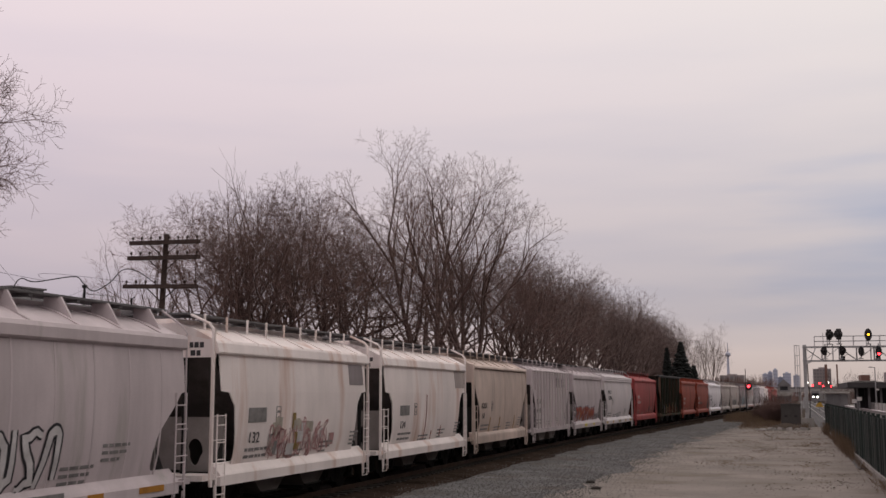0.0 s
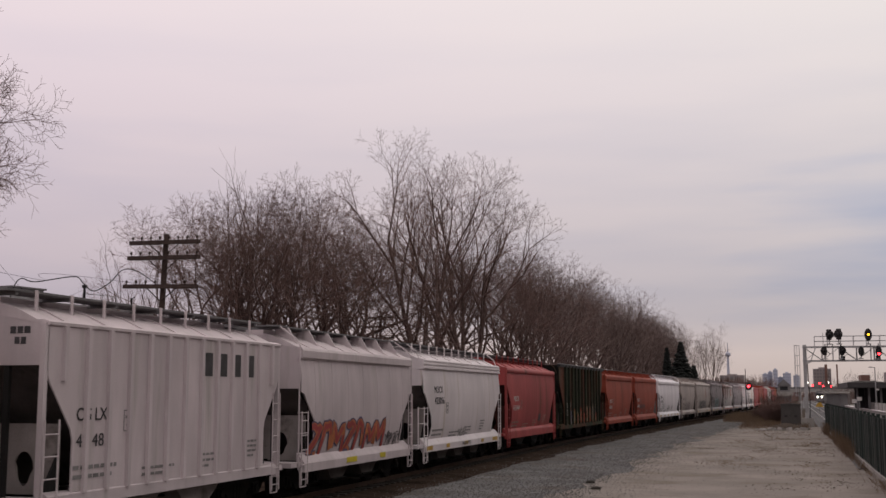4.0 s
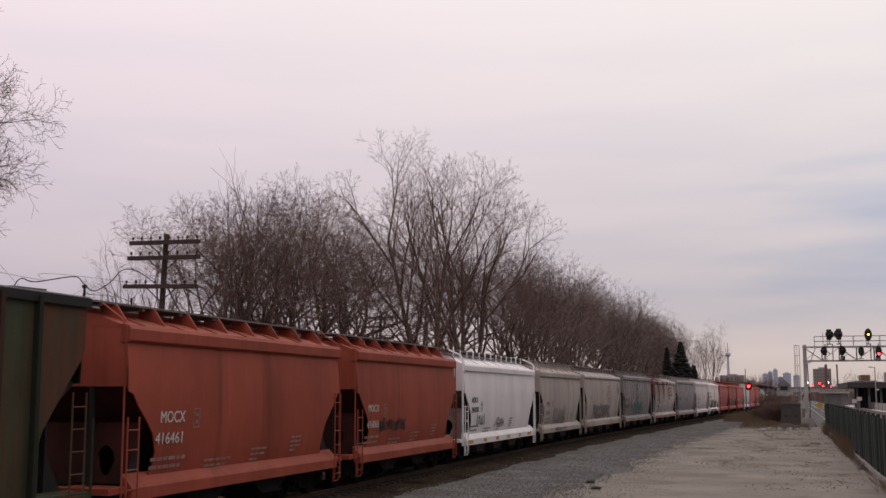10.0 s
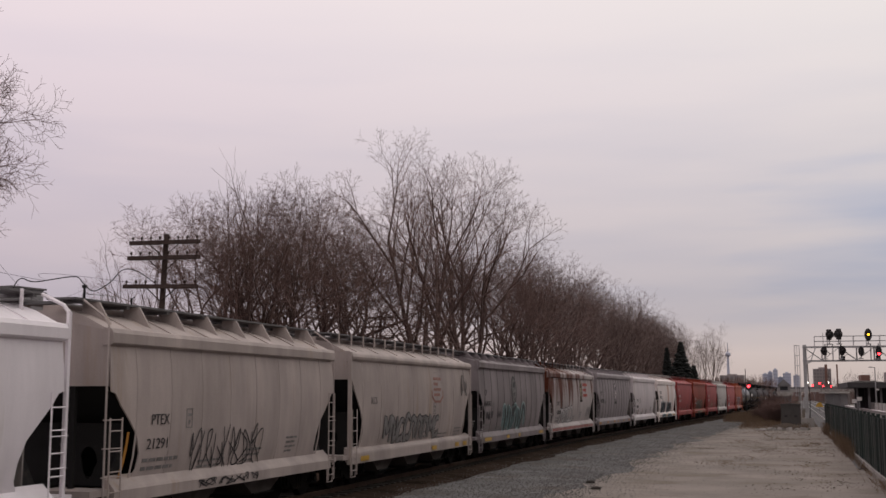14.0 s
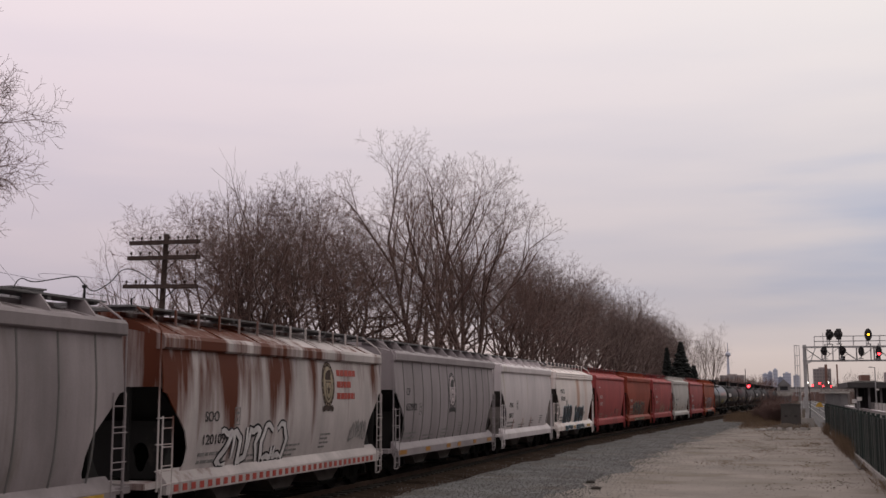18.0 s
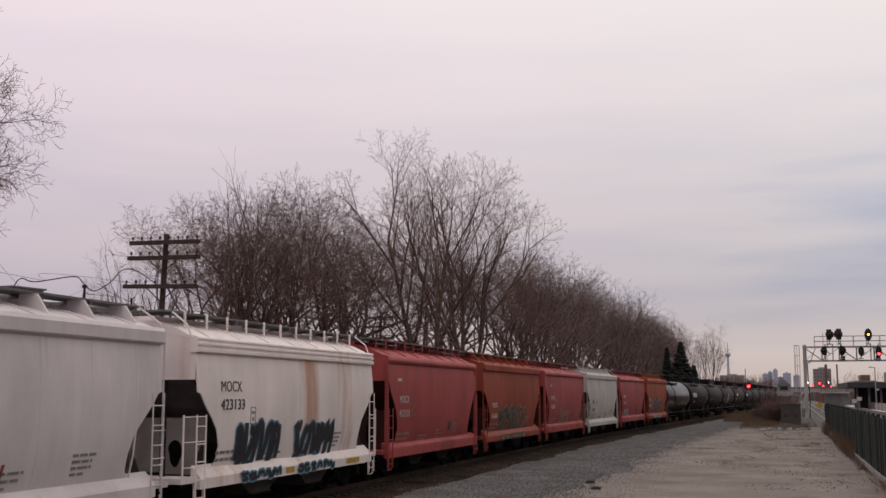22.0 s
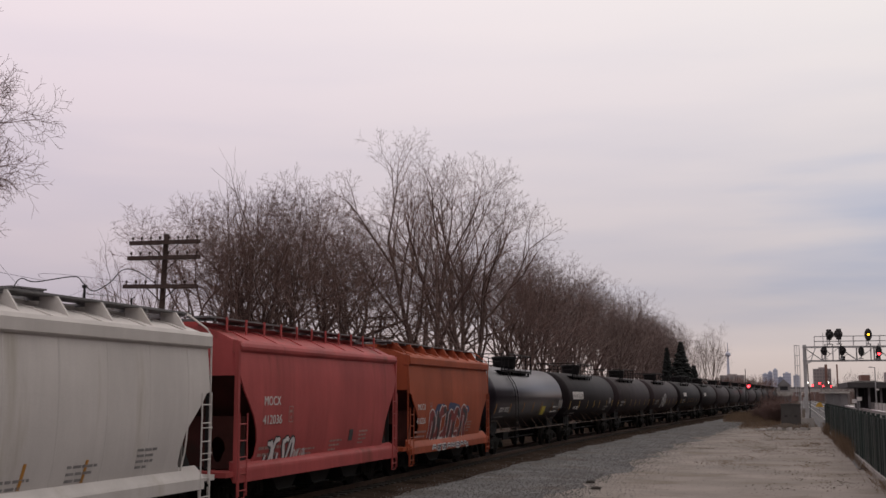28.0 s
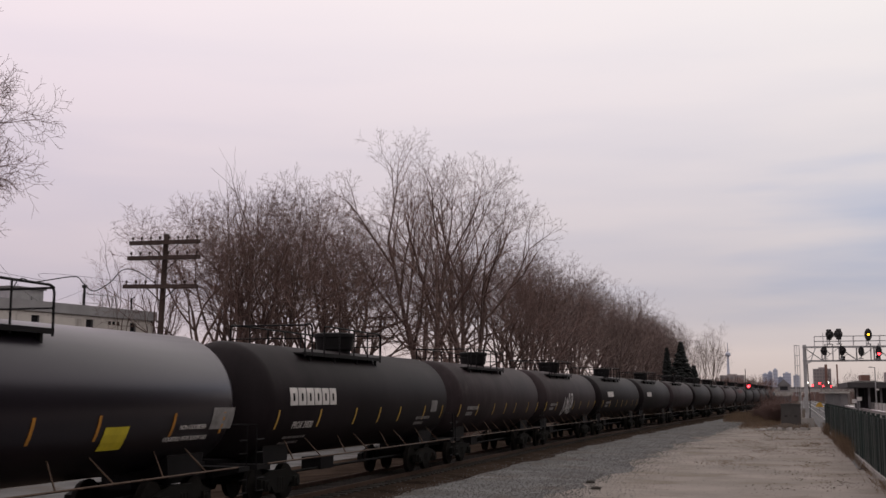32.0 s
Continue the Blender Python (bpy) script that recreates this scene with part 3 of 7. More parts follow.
def ribbon(g, pts, width, surface, lift):
    """A sprayed stroke on the side of a car: pts are (x, z)."""
    n = len(pts)
    vs = []
    for i, (x, z) in enumerate(pts):
        ax, az = pts[max(0, i - 1)]
        bx, bz = pts[min(n - 1, i + 1)]
        dx, dz = bx - ax, bz - az
        ln = math.hypot(dx, dz) or 1
        w = width * (0.65 + 0.35 * math.sin(math.pi * (i + 0.5) / n)) / 2
        for sgn in (1, -1):
            px, pz = x - dz / ln * w * sgn, z + dx / ln * w * sgn
            vs.append((px, -surface(pz) - lift, pz))
    fs = [(2 * i, 2 * i + 1, 2 * i + 3, 2 * i + 2) for i in range(n - 1)]
    o = len(g.v)
    g.v.extend(vs)
    g.f.extend([tuple(k + o for k in f) for f in fs])


def graffiti(parent, x, z, width, height, count, seed, outline, fill=None, stroke=0.07, surface=side_y, label=""):
    """A sprayed tag that cannot be read: bent strokes, with filled shapes below them."""
    rnd = random.Random(seed)
    cell = width / count
    lines, fills = Geo(), Geo()
    for k in range(count):
        cx = x + k * cell
        h = height * rnd.uniform(0.75, 1.05)
        z0 = z + rnd.uniform(-0.08, 0.08) * height
        for _ in range(2 if fill else 2):
            ctrl = [(cx + rnd.uniform(-0.1, 1.1) * cell, z0 + q * h + rnd.uniform(-0.12, 0.12) * h) for q in rnd.choice([(0, 1, 0.4, 0.9, 0.1), (1, 0.5, 0, 0.2, 0.7), (0.1, 0.9, 1.0, 0.5, 0), (0.9, 0.1, 0.0, 0.6)])]
            pts = []
            for i in range(len(ctrl) - 1):
                p0, p1, p2, p3 = ctrl[max(0, i - 1)], ctrl[i], ctrl[i + 1], ctrl[min(len(ctrl) - 1, i + 2)]
                for q in range(5):
                    t = q / 5
                    pts.append(tuple(0.5 * (2 * p1[a] + (p2[a] - p0[a]) * t + (2 * p0[a] - 5 * p1[a] + 4 * p2[a] - p3[a]) * t * t + (3 * p1[a] - p0[a] - 3 * p2[a] + p3[a]) * t ** 3) for a in (0, 1)))
            pts.append(ctrl[-1])
            ribbon(lines, pts, stroke, surface, 0.022)
            if fill:
                ribbon(fills, pts, stroke * 3.6, surface, 0.014)
    if fill:
        tagged(part("graffiti_fill", fills, fill, parent), label, kind="stuff")
    tagged(part("graffiti", lines, outline, parent), label, kind="stuff")


SHAPES = (((0, 0), (0.05, 1), (0.55, 0.45), (1, 1), (0.95, 0)), ((0, 1), (0.9, 0.95), (0.1, 0.1), (1, 0)), ((0.9, 0.9), (0.3, 1), (0, 0.55), (0.2, 0.05), (0.95, 0.15), (0.9, 0.5)),
          ((0, 0), (0.25, 1), (0.75, 0.95), (1, 0)), ((0.1, 1), (0, 0.2), (0.45, 0), (0.55, 0.8), (1, 0.9), (0.95, 0)), ((0, 0.1), (0.1, 0.95), (0.9, 0.9), (0.6, 0.5), (1, 0.0)))


def burner(parent, x, z, width, height, count, seed, body, rim, cloud=None, second=None, surface=side_y, label="", fat=0.5):
    """A large sprayed piece: fat bent shapes side by side with an outline, on a cloud of colour."""
    rnd = random.Random(seed)
    cell = width / count
    under, rims, fills, marks = Geo(), Geo(), Geo(), Geo()
    for k in range(count):
        shape = SHAPES[rnd.randrange(len(SHAPES))]
        flip = rnd.random() < 0.4
        w = cell * rnd.uniform(0.80, 0.95)
        h = height * rnd.uniform(0.86, 1.04)
        skew = rnd.uniform(0.0, 0.22)
        pts = []
        for i in range(len(shape) - 1):
            for q in range(6):
                t = q / 6
                a = shape[i][0] + (shape[i + 1][0] - shape[i][0]) * t
                b = shape[i][1] + (shape[i + 1][1] - shape[i][1]) * t
                a = 1 - a if flip else a
                b += 0.05 * math.sin(9 * a + k)
                pts.append((x + k * cell + a * w + skew * b * h, z + b * h))
        wide = min(cell, height) * fat * 0.62
        ribbon(rims, pts, wide + 0.11, surface, 0.016 + 0.001 * (k % 2))
        ribbon(fills, pts, wide, surface, 0.021 + 0.001 * (k % 2))
        if second:
            half = len(pts) // 2
            ribbon(marks, pts[half - 5:half + 6], wide * 0.55, surface, 0.026)
            ribbon(marks, pts[:5], wide * 0.6, surface, 0.026)
        if cloud:
            cx, cz = x + (k + rnd.uniform(0, 1)) * cell, z + height * rnd.uniform(0.75, 1.05)
            for _ in range(4):
                ox, oz = cx + rnd.uniform(-0.3, 0.3), cz + rnd.uniform(-0.15, 0.12)
                ribbon(under, [(ox + 0.25 * math.cos(a), oz + 0.10 * math.sin(a)) for a in (q * 0.7 for q in range(6))], 0.26, surface, 0.011)
    for name, geo, mat in (("graffiti_cloud", under, cloud), ("graffiti_rim", rims, rim), ("graffiti_fill", fills, body), ("graffiti_shade", marks, second)):
        if geo.v:
            tagged(part(name, geo, M[mat], parent), label, kind="stuff")


def side_sheet(length, y_sign, profile):
    """One bulging side with its stepped ends, 3 cm thick."""
    g = Geo()
    half = length / 2
    nx = 10
    n = len(profile)
    layers = []
    for depth in (0.0, 0.03):
        o = len(g.v)
        for z, y, inset in profile:
            for i in range(nx + 1):
                x = (-half + inset) + (2 * half - 2 * inset) * i / nx
                g.v.append((x, y_sign * (y - depth), z))
        layers.append(o)
        for j in range(n - 1):
            for i in range(nx):
                a = o + j * (nx + 1) + i
                g.f.append((a, a + 1, a + nx + 2, a + nx + 1))
    a, b = layers
    for j in range(n - 1):
        for k in (0, nx):
            p, q = j * (nx + 1) + k, (j + 1) * (nx + 1) + k
            g.f.append((a + p, a + q, b + q, b + p))
    last = (n - 1) * (nx + 1)
    for i in range(nx):
        g.f.append((a + i, a + i + 1, b + i + 1, b + i))
        g.f.append((a + last + i, a + last + i + 1, b + last + i + 1, b + last + i))
    return g


def seam(x, y_sign, width, depth, z0, z1, surface=None):
    """An upright rib or weld seam that follows the side."""
    g = Geo()
    zs = [z0 + (z1 - z0) * i / 6 for i in range(7)]
    vs = []
    for z in zs:
        y = (surface or side_y)(z)
        for dx, dy in ((-width / 2, -0.01), (-width / 2, depth), (width / 2, depth), (width / 2, -0.01)):
            vs.append((x + dx, y_sign * (y + dy), z))
    fs = []
    for i in range(6):
        for k in range(4):
            fs.append((i * 4 + k, i * 4 + (k + 1) % 4, i * 4 + 4 + (k + 1) % 4, i * 4 + 4 + k))
    fs += [(0, 1, 2, 3), (24, 25, 26, 27)]
    g.add(vs, fs)
    return g


def ladder(x, y, z0, z1, width, rungs, along="x", r=0.018):
    g = Geo()
    ends = ((x - width / 2, y), (x + width / 2, y)) if along == "x" else ((x, y - width / 2), (x, y + width / 2))
    for a, b in ends:
        g.tube([(a, b, z0), (a, b, z1)], r * 1.3, 5)
    for i in range(rungs):
        z = z0 + (z1 - z0) * (i + 0.35) / rungs
        g.tube([(*ends[0], z), (*ends[1], z)], r, 5)
    return g


SHARED = {}


def shared(key, make):
    if key not in SHARED:
        SHARED[key] = make()
    return SHARED[key]


def wheel_mesh():
    return Geo().lathe([(0.05, -0.09), (0.30, -0.06), (0.42, -0.07), (0.455, -0.065), (0.455, 0.05), (0.49, 0.055), (0.48, 0.085), (0.38, 0.07), (0.30, 0.03), (0.12, 0.05), (0.10, 0.16), (0.02, 0.16)],
                       "y", n=20).mesh("wheel", M["wheel"], True)


def frame_mesh():
    g = Geo()
    g.prism([(-1.15, 0.36), (-1.15, 0.62), (-0.80, 0.72), (-0.35, 0.80), (0.35, 0.80), (0.80, 0.72), (1.15, 0.62), (1.15, 0.36), (0.78, 0.36), (0.62, 0.50), (0.35, 0.24), (-0.35, 0.24), (-0.62, 0.50), (-0.78, 0.36)],
            "y", -0.07, 0.07)
    for x in (-0.89, 0.89):
        g.box(x - 0.16, -0.13, 0.33, x + 0.16, 0.13, 0.60)
        g.lathe([(0.10, -0.17), (0.10, 0.0)], "y", (x, 0, 0.46), 10)
    for x in (-0.14, 0, 0.14):
        g.tube([(x, -0.02, 0.30), (x, -0.02, 0.62)], 0.075, 7)
    return g.mesh("side_frame", M["under"])


def truck(parent, x):
    t = part("truck", shared("bolster", lambda: Geo().box(-0.22, -1.05, 0.42, 0.22, 1.05, 0.78).mesh("truck", M["under"])), None, parent, at=pose(x, 0, 0))
    for sy in (-1, 1):
        part("side_frame", shared("frame", frame_mesh), None, t, at=pose(0, sy * 1.02, 0, 0, 0, 0 if sy < 0 else 180))
        for wx in (-0.89, 0.89):
            part("wheel", shared("wheel", wheel_mesh), None, t, at=pose(wx, sy * 0.755, 0.46, 0, 0, 180 if sy > 0 else 0))


def coupler_mesh():
    g = Geo().box(-0.05, -0.07, 0.78, 0.62, 0.07, 0.98)
    g.box(0.5, -0.16, 0.74, 0.80, 0.12, 1.02)
    return g.mesh("coupler", M["under"])


FASCIA = {
    "flat": [(1.38, 3.62), (1.55, 3.62), (1.60, 3.66), (1.60, 3.84), (1.55, 3.92), (1.38, 3.95)],
    "deep": [(1.38, 3.70), (1.55, 3.70), (1.60, 3.74), (1.60, 3.95), (1.54, 4.03), (1.38, 4.05)],
    "high": [(1.38, 3.80), (1.56, 3.80), (1.60, 3.83), (1.60, 4.03), (1.54, 4.10), (1.38, 4.12)],
    "step": [(1.38, 3.60), (1.58, 3.60), (1.60, 3.64), (1.55, 3.84), (1.50, 3.90), (1.38, 3.93)],
    "ribbed": [(1.38, 3.60), (1.57, 3.60), (1.59, 3.62), (1.59, 3.68), (1.56, 3.70), (1.56, 3.74), (1.59, 3.76), (1.59, 3.80), (1.56, 3.82), (1.56, 3.86), (1.58, 3.88),
               (1.57, 3.92), (1.50, 3.95), (1.38, 3.96)],
    "roll": [(1.38, 3.66), (1.52, 3.68), (1.58, 3.73), (1.60, 3.80), (1.57, 3.88), (1.50, 3.95), (1.38, 3.97)],
    "lip": [(1.38, 3.76), (1.55, 3.77), (1.59, 3.80), (1.58, 3.86), (1.50, 3.93), (1.38, 3.95)],
    "box": [(1.38, 3.86), (1.58, 3.86), (1.61, 3.88), (1.61, 3.93), (1.50, 3.97), (1.38, 3.97)]}
ROOF_LIFT = {"deep": 0.10, "high": 0.18}
END_FOOT = {"flat": 2.86, "deep": 2.86, "high": 2.86, "step": 3.52, "ribbed": 3.02, "roll": 3.14, "lip": 3.2, "box": 3.2}
ROOF = [(1.52, 3.88), (1.30, 3.99), (0.95, 4.16), (0.55, 4.29)]


def roof_at(y, lift):
    """Height of the roof slope at y from the middle, its eaves raised by lift."""
    z = float(np.interp(y, [r[0] for r in ROOF][::-1], [r[1] for r in ROOF][::-1]))
    return z + lift * (4.29 - z) / 0.41


def roof_batten(x, sy, lift):
    """A low raised rib across one slope of the roof."""
    g = Geo()
    vs = []
    for y, _ in ROOF:
        for dx, dz in ((-0.03, -0.01), (-0.03, 0.03), (0.03, 0.03), (0.03, -0.01)):
            vs.append((x + dx, sy * y, roof_at(y, lift) + dz))
    fs = [(i * 4 + k, i * 4 + (k + 1) % 4, i * 4 + 4 + (k + 1) % 4, i * 4 + 4 + k) for i in range(3) for k in range(4)]
    g.add(vs, fs + [(0, 1, 2, 3), (12, 13, 14, 15)])
    return g


def pierced_plate(x0, x1, y0, y1, z0, z1, cy, cz, ry, rz):
    """An upright plate across the car with a keyhole opening through it."""
    g = Geo()
    n = 16
    for x in (x0, x1):
        for k in range(n):
            a = 2 * math.pi * k / n
            c, s = math.cos(a), math.sin(a)
            f = 1 / max(abs(c), abs(s))
            g.v.append((x, (y0 + y1) / 2 + (y1 - y0) / 2 * c * f, (z0 + z1) / 2 + (z1 - z0) / 2 * s * f))
            g.v.append((x, cy + ry * c * (1.0 if s > 0 else 0.72), cz + rz * s))
    for k in range(n):
        a, b = 2 * k, 2 * ((k + 1) % n)
        o = 2 * n
        g.f += [(a, b, b + 1, a + 1), (o + a, o + a + 1, o + b + 1, o + b), (a + 1, b + 1, o + b + 1, o + a + 1), (a, o + a, o + b, b)]
    return g


def hopper(length, paint, top="posts", ribs=0, rib_depth=0.012, fascia="flat", group="covered hopper cars", label="", pale=False):
    """A covered hopper car, built on the rails about its middle, x along the track."""
    car = thing("hopper_car", label=label, category="hopper car", group=group)
    body = length - GAP
    h = body / 2
    mat = M[paint]
    dark = M["under"]
    tall = top == "flat"
    boxy = fascia == "box"
    profile = TALL_SIDE if tall else {"box": BOX_SIDE, "roll": ROUND_SIDE, "lip": ROUND_SIDE, "step": STEP_SIDE}.get(fascia, SIDE)
    lift = ROOF_LIFT.get(fascia, 0.0)
    profile = [(profile[0][0] + lift * 0.8, *profile[0][1:])] + profile[1:]
    surface = flat_y if tall or boxy else side_y
    # end plates get a darker colour with the shade of the recess in it
    inner = M["shaded_soot"] if tall else M["shaded_pale"] if paint in ("white", "offwhite", "bright", "cream", "palegrey") else M["shaded_soot"] if pale else M["shaded_red"]
    gussets = top == "bracket"
    for sy in (-1, 1):
        sheet = part("side_sheet", side_sheet(body, sy, profile), mat, car, smooth=True)
        if sy < 0 and ribs:
            for k in range(ribs):
                x = -h + 0.45 + (body - 0.9) * k / (ribs - 1) if rib_depth > 0.05 else -h + 0.9 + (body - 1.8) * k / (ribs - 1)
                inset = h - abs(x)
                if tall and inset < 0.8:
                    continue
                zlow = max(1.0, float(np.interp(inset, [0, 0.5, 1.2], [3.3, 2.9, 2.0]))) if inset < (1.25 if tall else 0.88) else 1.0 if tall or boxy else 1.12
                part("rib", seam(x, sy, 0.045 if rib_depth < 0.05 else 0.10, rib_depth, zlow, profile[0][0] - 0.02, surface), M["seam"] if rib_depth < 0.05 and paint in ("grey", "darkgrey") else M["green_rib"] if tall else mat, sheet)
        if tall:
            part("top_rail", Geo().box(-h - 0.05, min(sy * 1.46, sy * 1.64), 4.24, h + 0.05, max(sy * 1.46, sy * 1.64), 4.40), M["darksteel"], car)
            part("rail_cap", Geo().box(-h - 0.05, min(sy * 1.50, sy * 1.60), 4.403, h + 0.05, max(sy * 1.50, sy * 1.60), 4.43), M["galv"], car)
        else:
            part("roof_fascia", Geo().prism([(sy * a, b) for a, b in FASCIA[fascia]], "x", -h - 0.03, h + 0.03), mat, car)
        low = 0.80 if tall or boxy else 0.72
        if tall or boxy:
            g = Geo().prism([(sy * 1.38, 1.06), (sy * 1.55, 1.04), (sy * 1.60, 1.00), (sy * 1.60, low), (sy * 1.44, low), (sy * 1.38, 0.9)], "x", -h + 0.12, h - 0.12)
        elif fascia in ("roll", "lip"):
            g = Geo().prism([(sy * 1.34, 1.20), (sy * 1.42, 1.16), (sy * 1.53, 1.10), (sy * 1.57, 1.04), (sy * 1.58, 0.98), (sy * 1.58, low), (sy * 1.44, low), (sy * 1.34, 0.9)], "x", -h, h)
        else:
            g = Geo().prism([(sy * 1.36, 1.21), (sy * 1.42, 1.15), (sy * 1.57, 0.99), (sy * 1.60, 0.94), (sy * 1.60, low), (sy * 1.44, low), (sy * 1.36, 0.9)], "x", -h + 0.18, h - 0.18)
        part("side_sill", g, mat, car)
        for e in (-1, 1):
            reach = 0.40 if fascia == "ribbed" and e < 0 else 0.12
            lad = ladder(e * (h - 0.16), sy * 1.60, 0.42, 2.28 if e < 0 else 2.74, 0.40, 5 if e < 0 else 6, r=0.014)
            for z in (() if fascia in ("roll", "box") or tall or paint in ("brown", "orange") else (1.2, 1.72, 2.24) if e < 0 else (1.46, 2.0)):
                # grab bars run on round the corner to the end of the platform
                lad.tube([(e * (h - 0.36), sy * 1.60, z), (e * (h + reach), sy * 1.60, z), (e * (h + reach + 0.04), sy * 1.52, z)], 0.012, 5)
            part("side_ladder", lad, mat, car)
            if fascia in ("roll", "lip", "box"):
                post = Geo().box(min(e * (h - 0.02), e * (h + 0.08)), sy * 1.52 - 0.05, 0.72, max(e * (h - 0.02), e * (h + 0.08)), sy * 1.52 + 0.05, 3.92)
            elif fascia == "step" or (paint == "bright"):
                post = Geo().box(min(e * (h + 0.10), e * (h + 0.18)), sy * 1.52 - 0.03, 0.72, max(e * (h + 0.10), e * (h + 0.18)), sy * 1.52 + 0.03, 4.14)
                post.tube([(e * (h + 0.14), sy * 1.52, 4.12), (e * (h + 0.14), sy * 1.40, 4.26), (e * (h + 0.14), sy * 0.95, 4.46)], 0.035, 6)
            elif fascia == "ribbed" or tall:
                post = Geo().tube([(e * (h + 0.42), sy * 1.50, 0.9), (e * (h + 0.42), sy * 1.50, 2.28)], 0.025, 6)
                post.tube([(e * (h + 0.02), sy * 1.42, 3.9), (e * (h + 0.05), sy * 1.3, 4.2), (e * (h + 0.05), sy * 0.95, 4.46)], 0.02, 6)
            else:
                post = Geo().tube([(e * (h + 0.10), sy * 1.54, 0.8), (e * (h + 0.10), sy * 1.54, 3.98), (e * (h + 0.08), sy * 1.42, 4.14), (e * (h + 0.06), sy * 0.95, 4.46)], 0.022, 6)
            part("corner_post", post, mat, car)
    if tall:
        part("cover", Geo().prism([(-1.46, 4.32), (0, 4.40), (1.46, 4.32), (1.46, 4.28), (-1.46, 4.28)], "x", -h, h), dark, car)
    else:
        slope = [(y, roof_at(y, lift)) for y, _ in ROOF]
        g = Geo().prism([(-y, z) for y, z in slope] + [(y, z) for y, z in slope[::-1]] + [(0.9, 4.0), (0, 4.15), (-0.9, 4.0)], "x", -h, h)
        roof = part("roof", g, mat, car)
        for k in range(7):
            part("roof_batten", roof_batten(-h + 0.5 + (body - 1.0) * (k + 0.2) / 6.4, -1, lift), mat, roof)
        board = Geo()
        for sy in (-1, 1):
            board.box(-h - 0.30, sy * 0.62 - 0.31, 4.46, h + 0.30, sy * 0.62 + 0.31, 4.50)
        cross = int(body / 1.4)
        for k in range(cross + 1):
            x = -h + body * k / cross
            board.box(x - 0.05, -0.9, 4.40, x + 0.05, 0.9, 4.46)
        running = part("running_board", board, M["boardsteel"], car, "grey grating walkway")
        n = max(6, int(body / (1.25 if gussets else 0.98)))
        for k in range(n):
            x = -h + 0.45 + (body - 0.9) * k / (n - 1)
            for sy in (-1, 1):
                if gussets:
                    g = Geo().prism([(sy * 1.24, roof_at(1.24, lift) - 0.01), (sy * 0.96, 4.46), (sy * 0.60, 4.46), (sy * 0.60, 4.27), (sy * 0.95, roof_at(0.95, lift) - 0.01)], "x", x - 0.025, x + 0.025)
                    part("board_bracket", g, mat, running)
                else:
                    part("board_post", Geo().box(x - 0.026, sy * 0.97 - 0.02, 4.13, x + 0.026, sy * 0.97 + 0.02, 4.51), mat, running)
        part("roof_hatch", Geo().box(-h + 0.4, -0.26, 4.28, h - 0.4, 0.26, 4.42), mat, car)
    for e in (-1, 1):
        topz = 4.34 if tall else 3.9
        foot = 2.9 if tall else END_FOOT[fascia]
        xa, xb = sorted((e * (h - 0.01), e * (h - 0.05)))
        ring = [(-1.5, foot), (1.5, foot), (1.54, topz), (-1.54, topz)] if tall else [(-1.5, foot), (1.5, foot), (1.5, topz), (1.28, roof_at(1.28, lift) - 0.01), (0.95, roof_at(0.95, lift) - 0.01), (0.55, 4.28), (-0.55, 4.28), (-0.95, roof_at(0.95, lift) - 0.01), (-1.28, roof_at(1.28, lift) - 0.01), (-1.5, topz)]
        part("end_sheet", Geo().prism(ring, "x", xa, xb), dark if tall else mat, car)
        # below it the end falls back: slope sheet, then an upright pierced plate over the truck
        g = Geo().prism([(e * (h - 0.05), foot), (e * (h - 0.11), foot + 0.05), (e * (h - 2.75), 1.02), (e * (h - 2.7), 0.96)], "y", -1.40, 1.40)
        # the shade below the end overhang is painted into this sheet
        part("slope_sheet", g, M["shaded_soiled"] if paint in ("white", "offwhite", "bright", "cream", "palegrey") else M["shaded_soot"] if pale else inner, car)
        xa, xb = sorted((e * (h - 0.72), e * (h - 0.76)))
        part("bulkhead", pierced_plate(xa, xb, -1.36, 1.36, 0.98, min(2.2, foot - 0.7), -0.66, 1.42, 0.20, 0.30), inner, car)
        for y in (-1.34, 1.34):
            # gusset from the plate to the end sill
            part("end_gusset", Geo().prism([(e * (h - 0.76), 1.0), (e * (h - 0.25), 1.0), (e * (h - 0.35), 1.15), (e * (h - 0.72), 1.7)], "y", y - 0.02, y + 0.02), M["shaded_soot"], car)
        # end platform, rails and braces
        xa, xb = sorted((e * (h - 0.30), e * (h + 0.46)))
        part("end_platform", Geo().box(xa, -1.5, 0.86, xb, 1.5, 0.98), mat, car)
        xa, xb = sorted((e * (h - 0.10), e * (h - 0.02)))
        for y in (-0.75, 0.75):
            part("end_brace", Geo().box(xa, y - 0.05, 0.98, xb, y + 0.05, foot), M["shaded_soot"], car)
        part("coupler", shared("coupler", coupler_mesh), None, car, at=pose(e * (h - 0.05), 0, 0, 0, 0, 0 if e > 0 else 180))
        part("stirrup", Geo().tube([(e * (h - 0.36), -1.56, 0.75), (e * (h - 0.34), -1.56, 0.36), (e * (h + 0.02), -1.56, 0.36), (e * (h + 0.04), -1.56, 0.75)], 0.02, 5), mat, car)
        part("air_hose", Geo().tube([(e * (h + 0.44), -0.5, 0.8), (e * (h + 0.52), -0.45, 0.55), (e * (h + 0.58), -0.3, 0.45)], 0.03, 5), dark, car)
        truck(car, e * (h - 1.15))
    bays = 3 if body > 11 else 2
    span = body - 4.2
    for k in range(bays):
        x = -span / 2 + span * (k + 0.5) / bays
        w = span / bays * 0.49
        g = Geo()
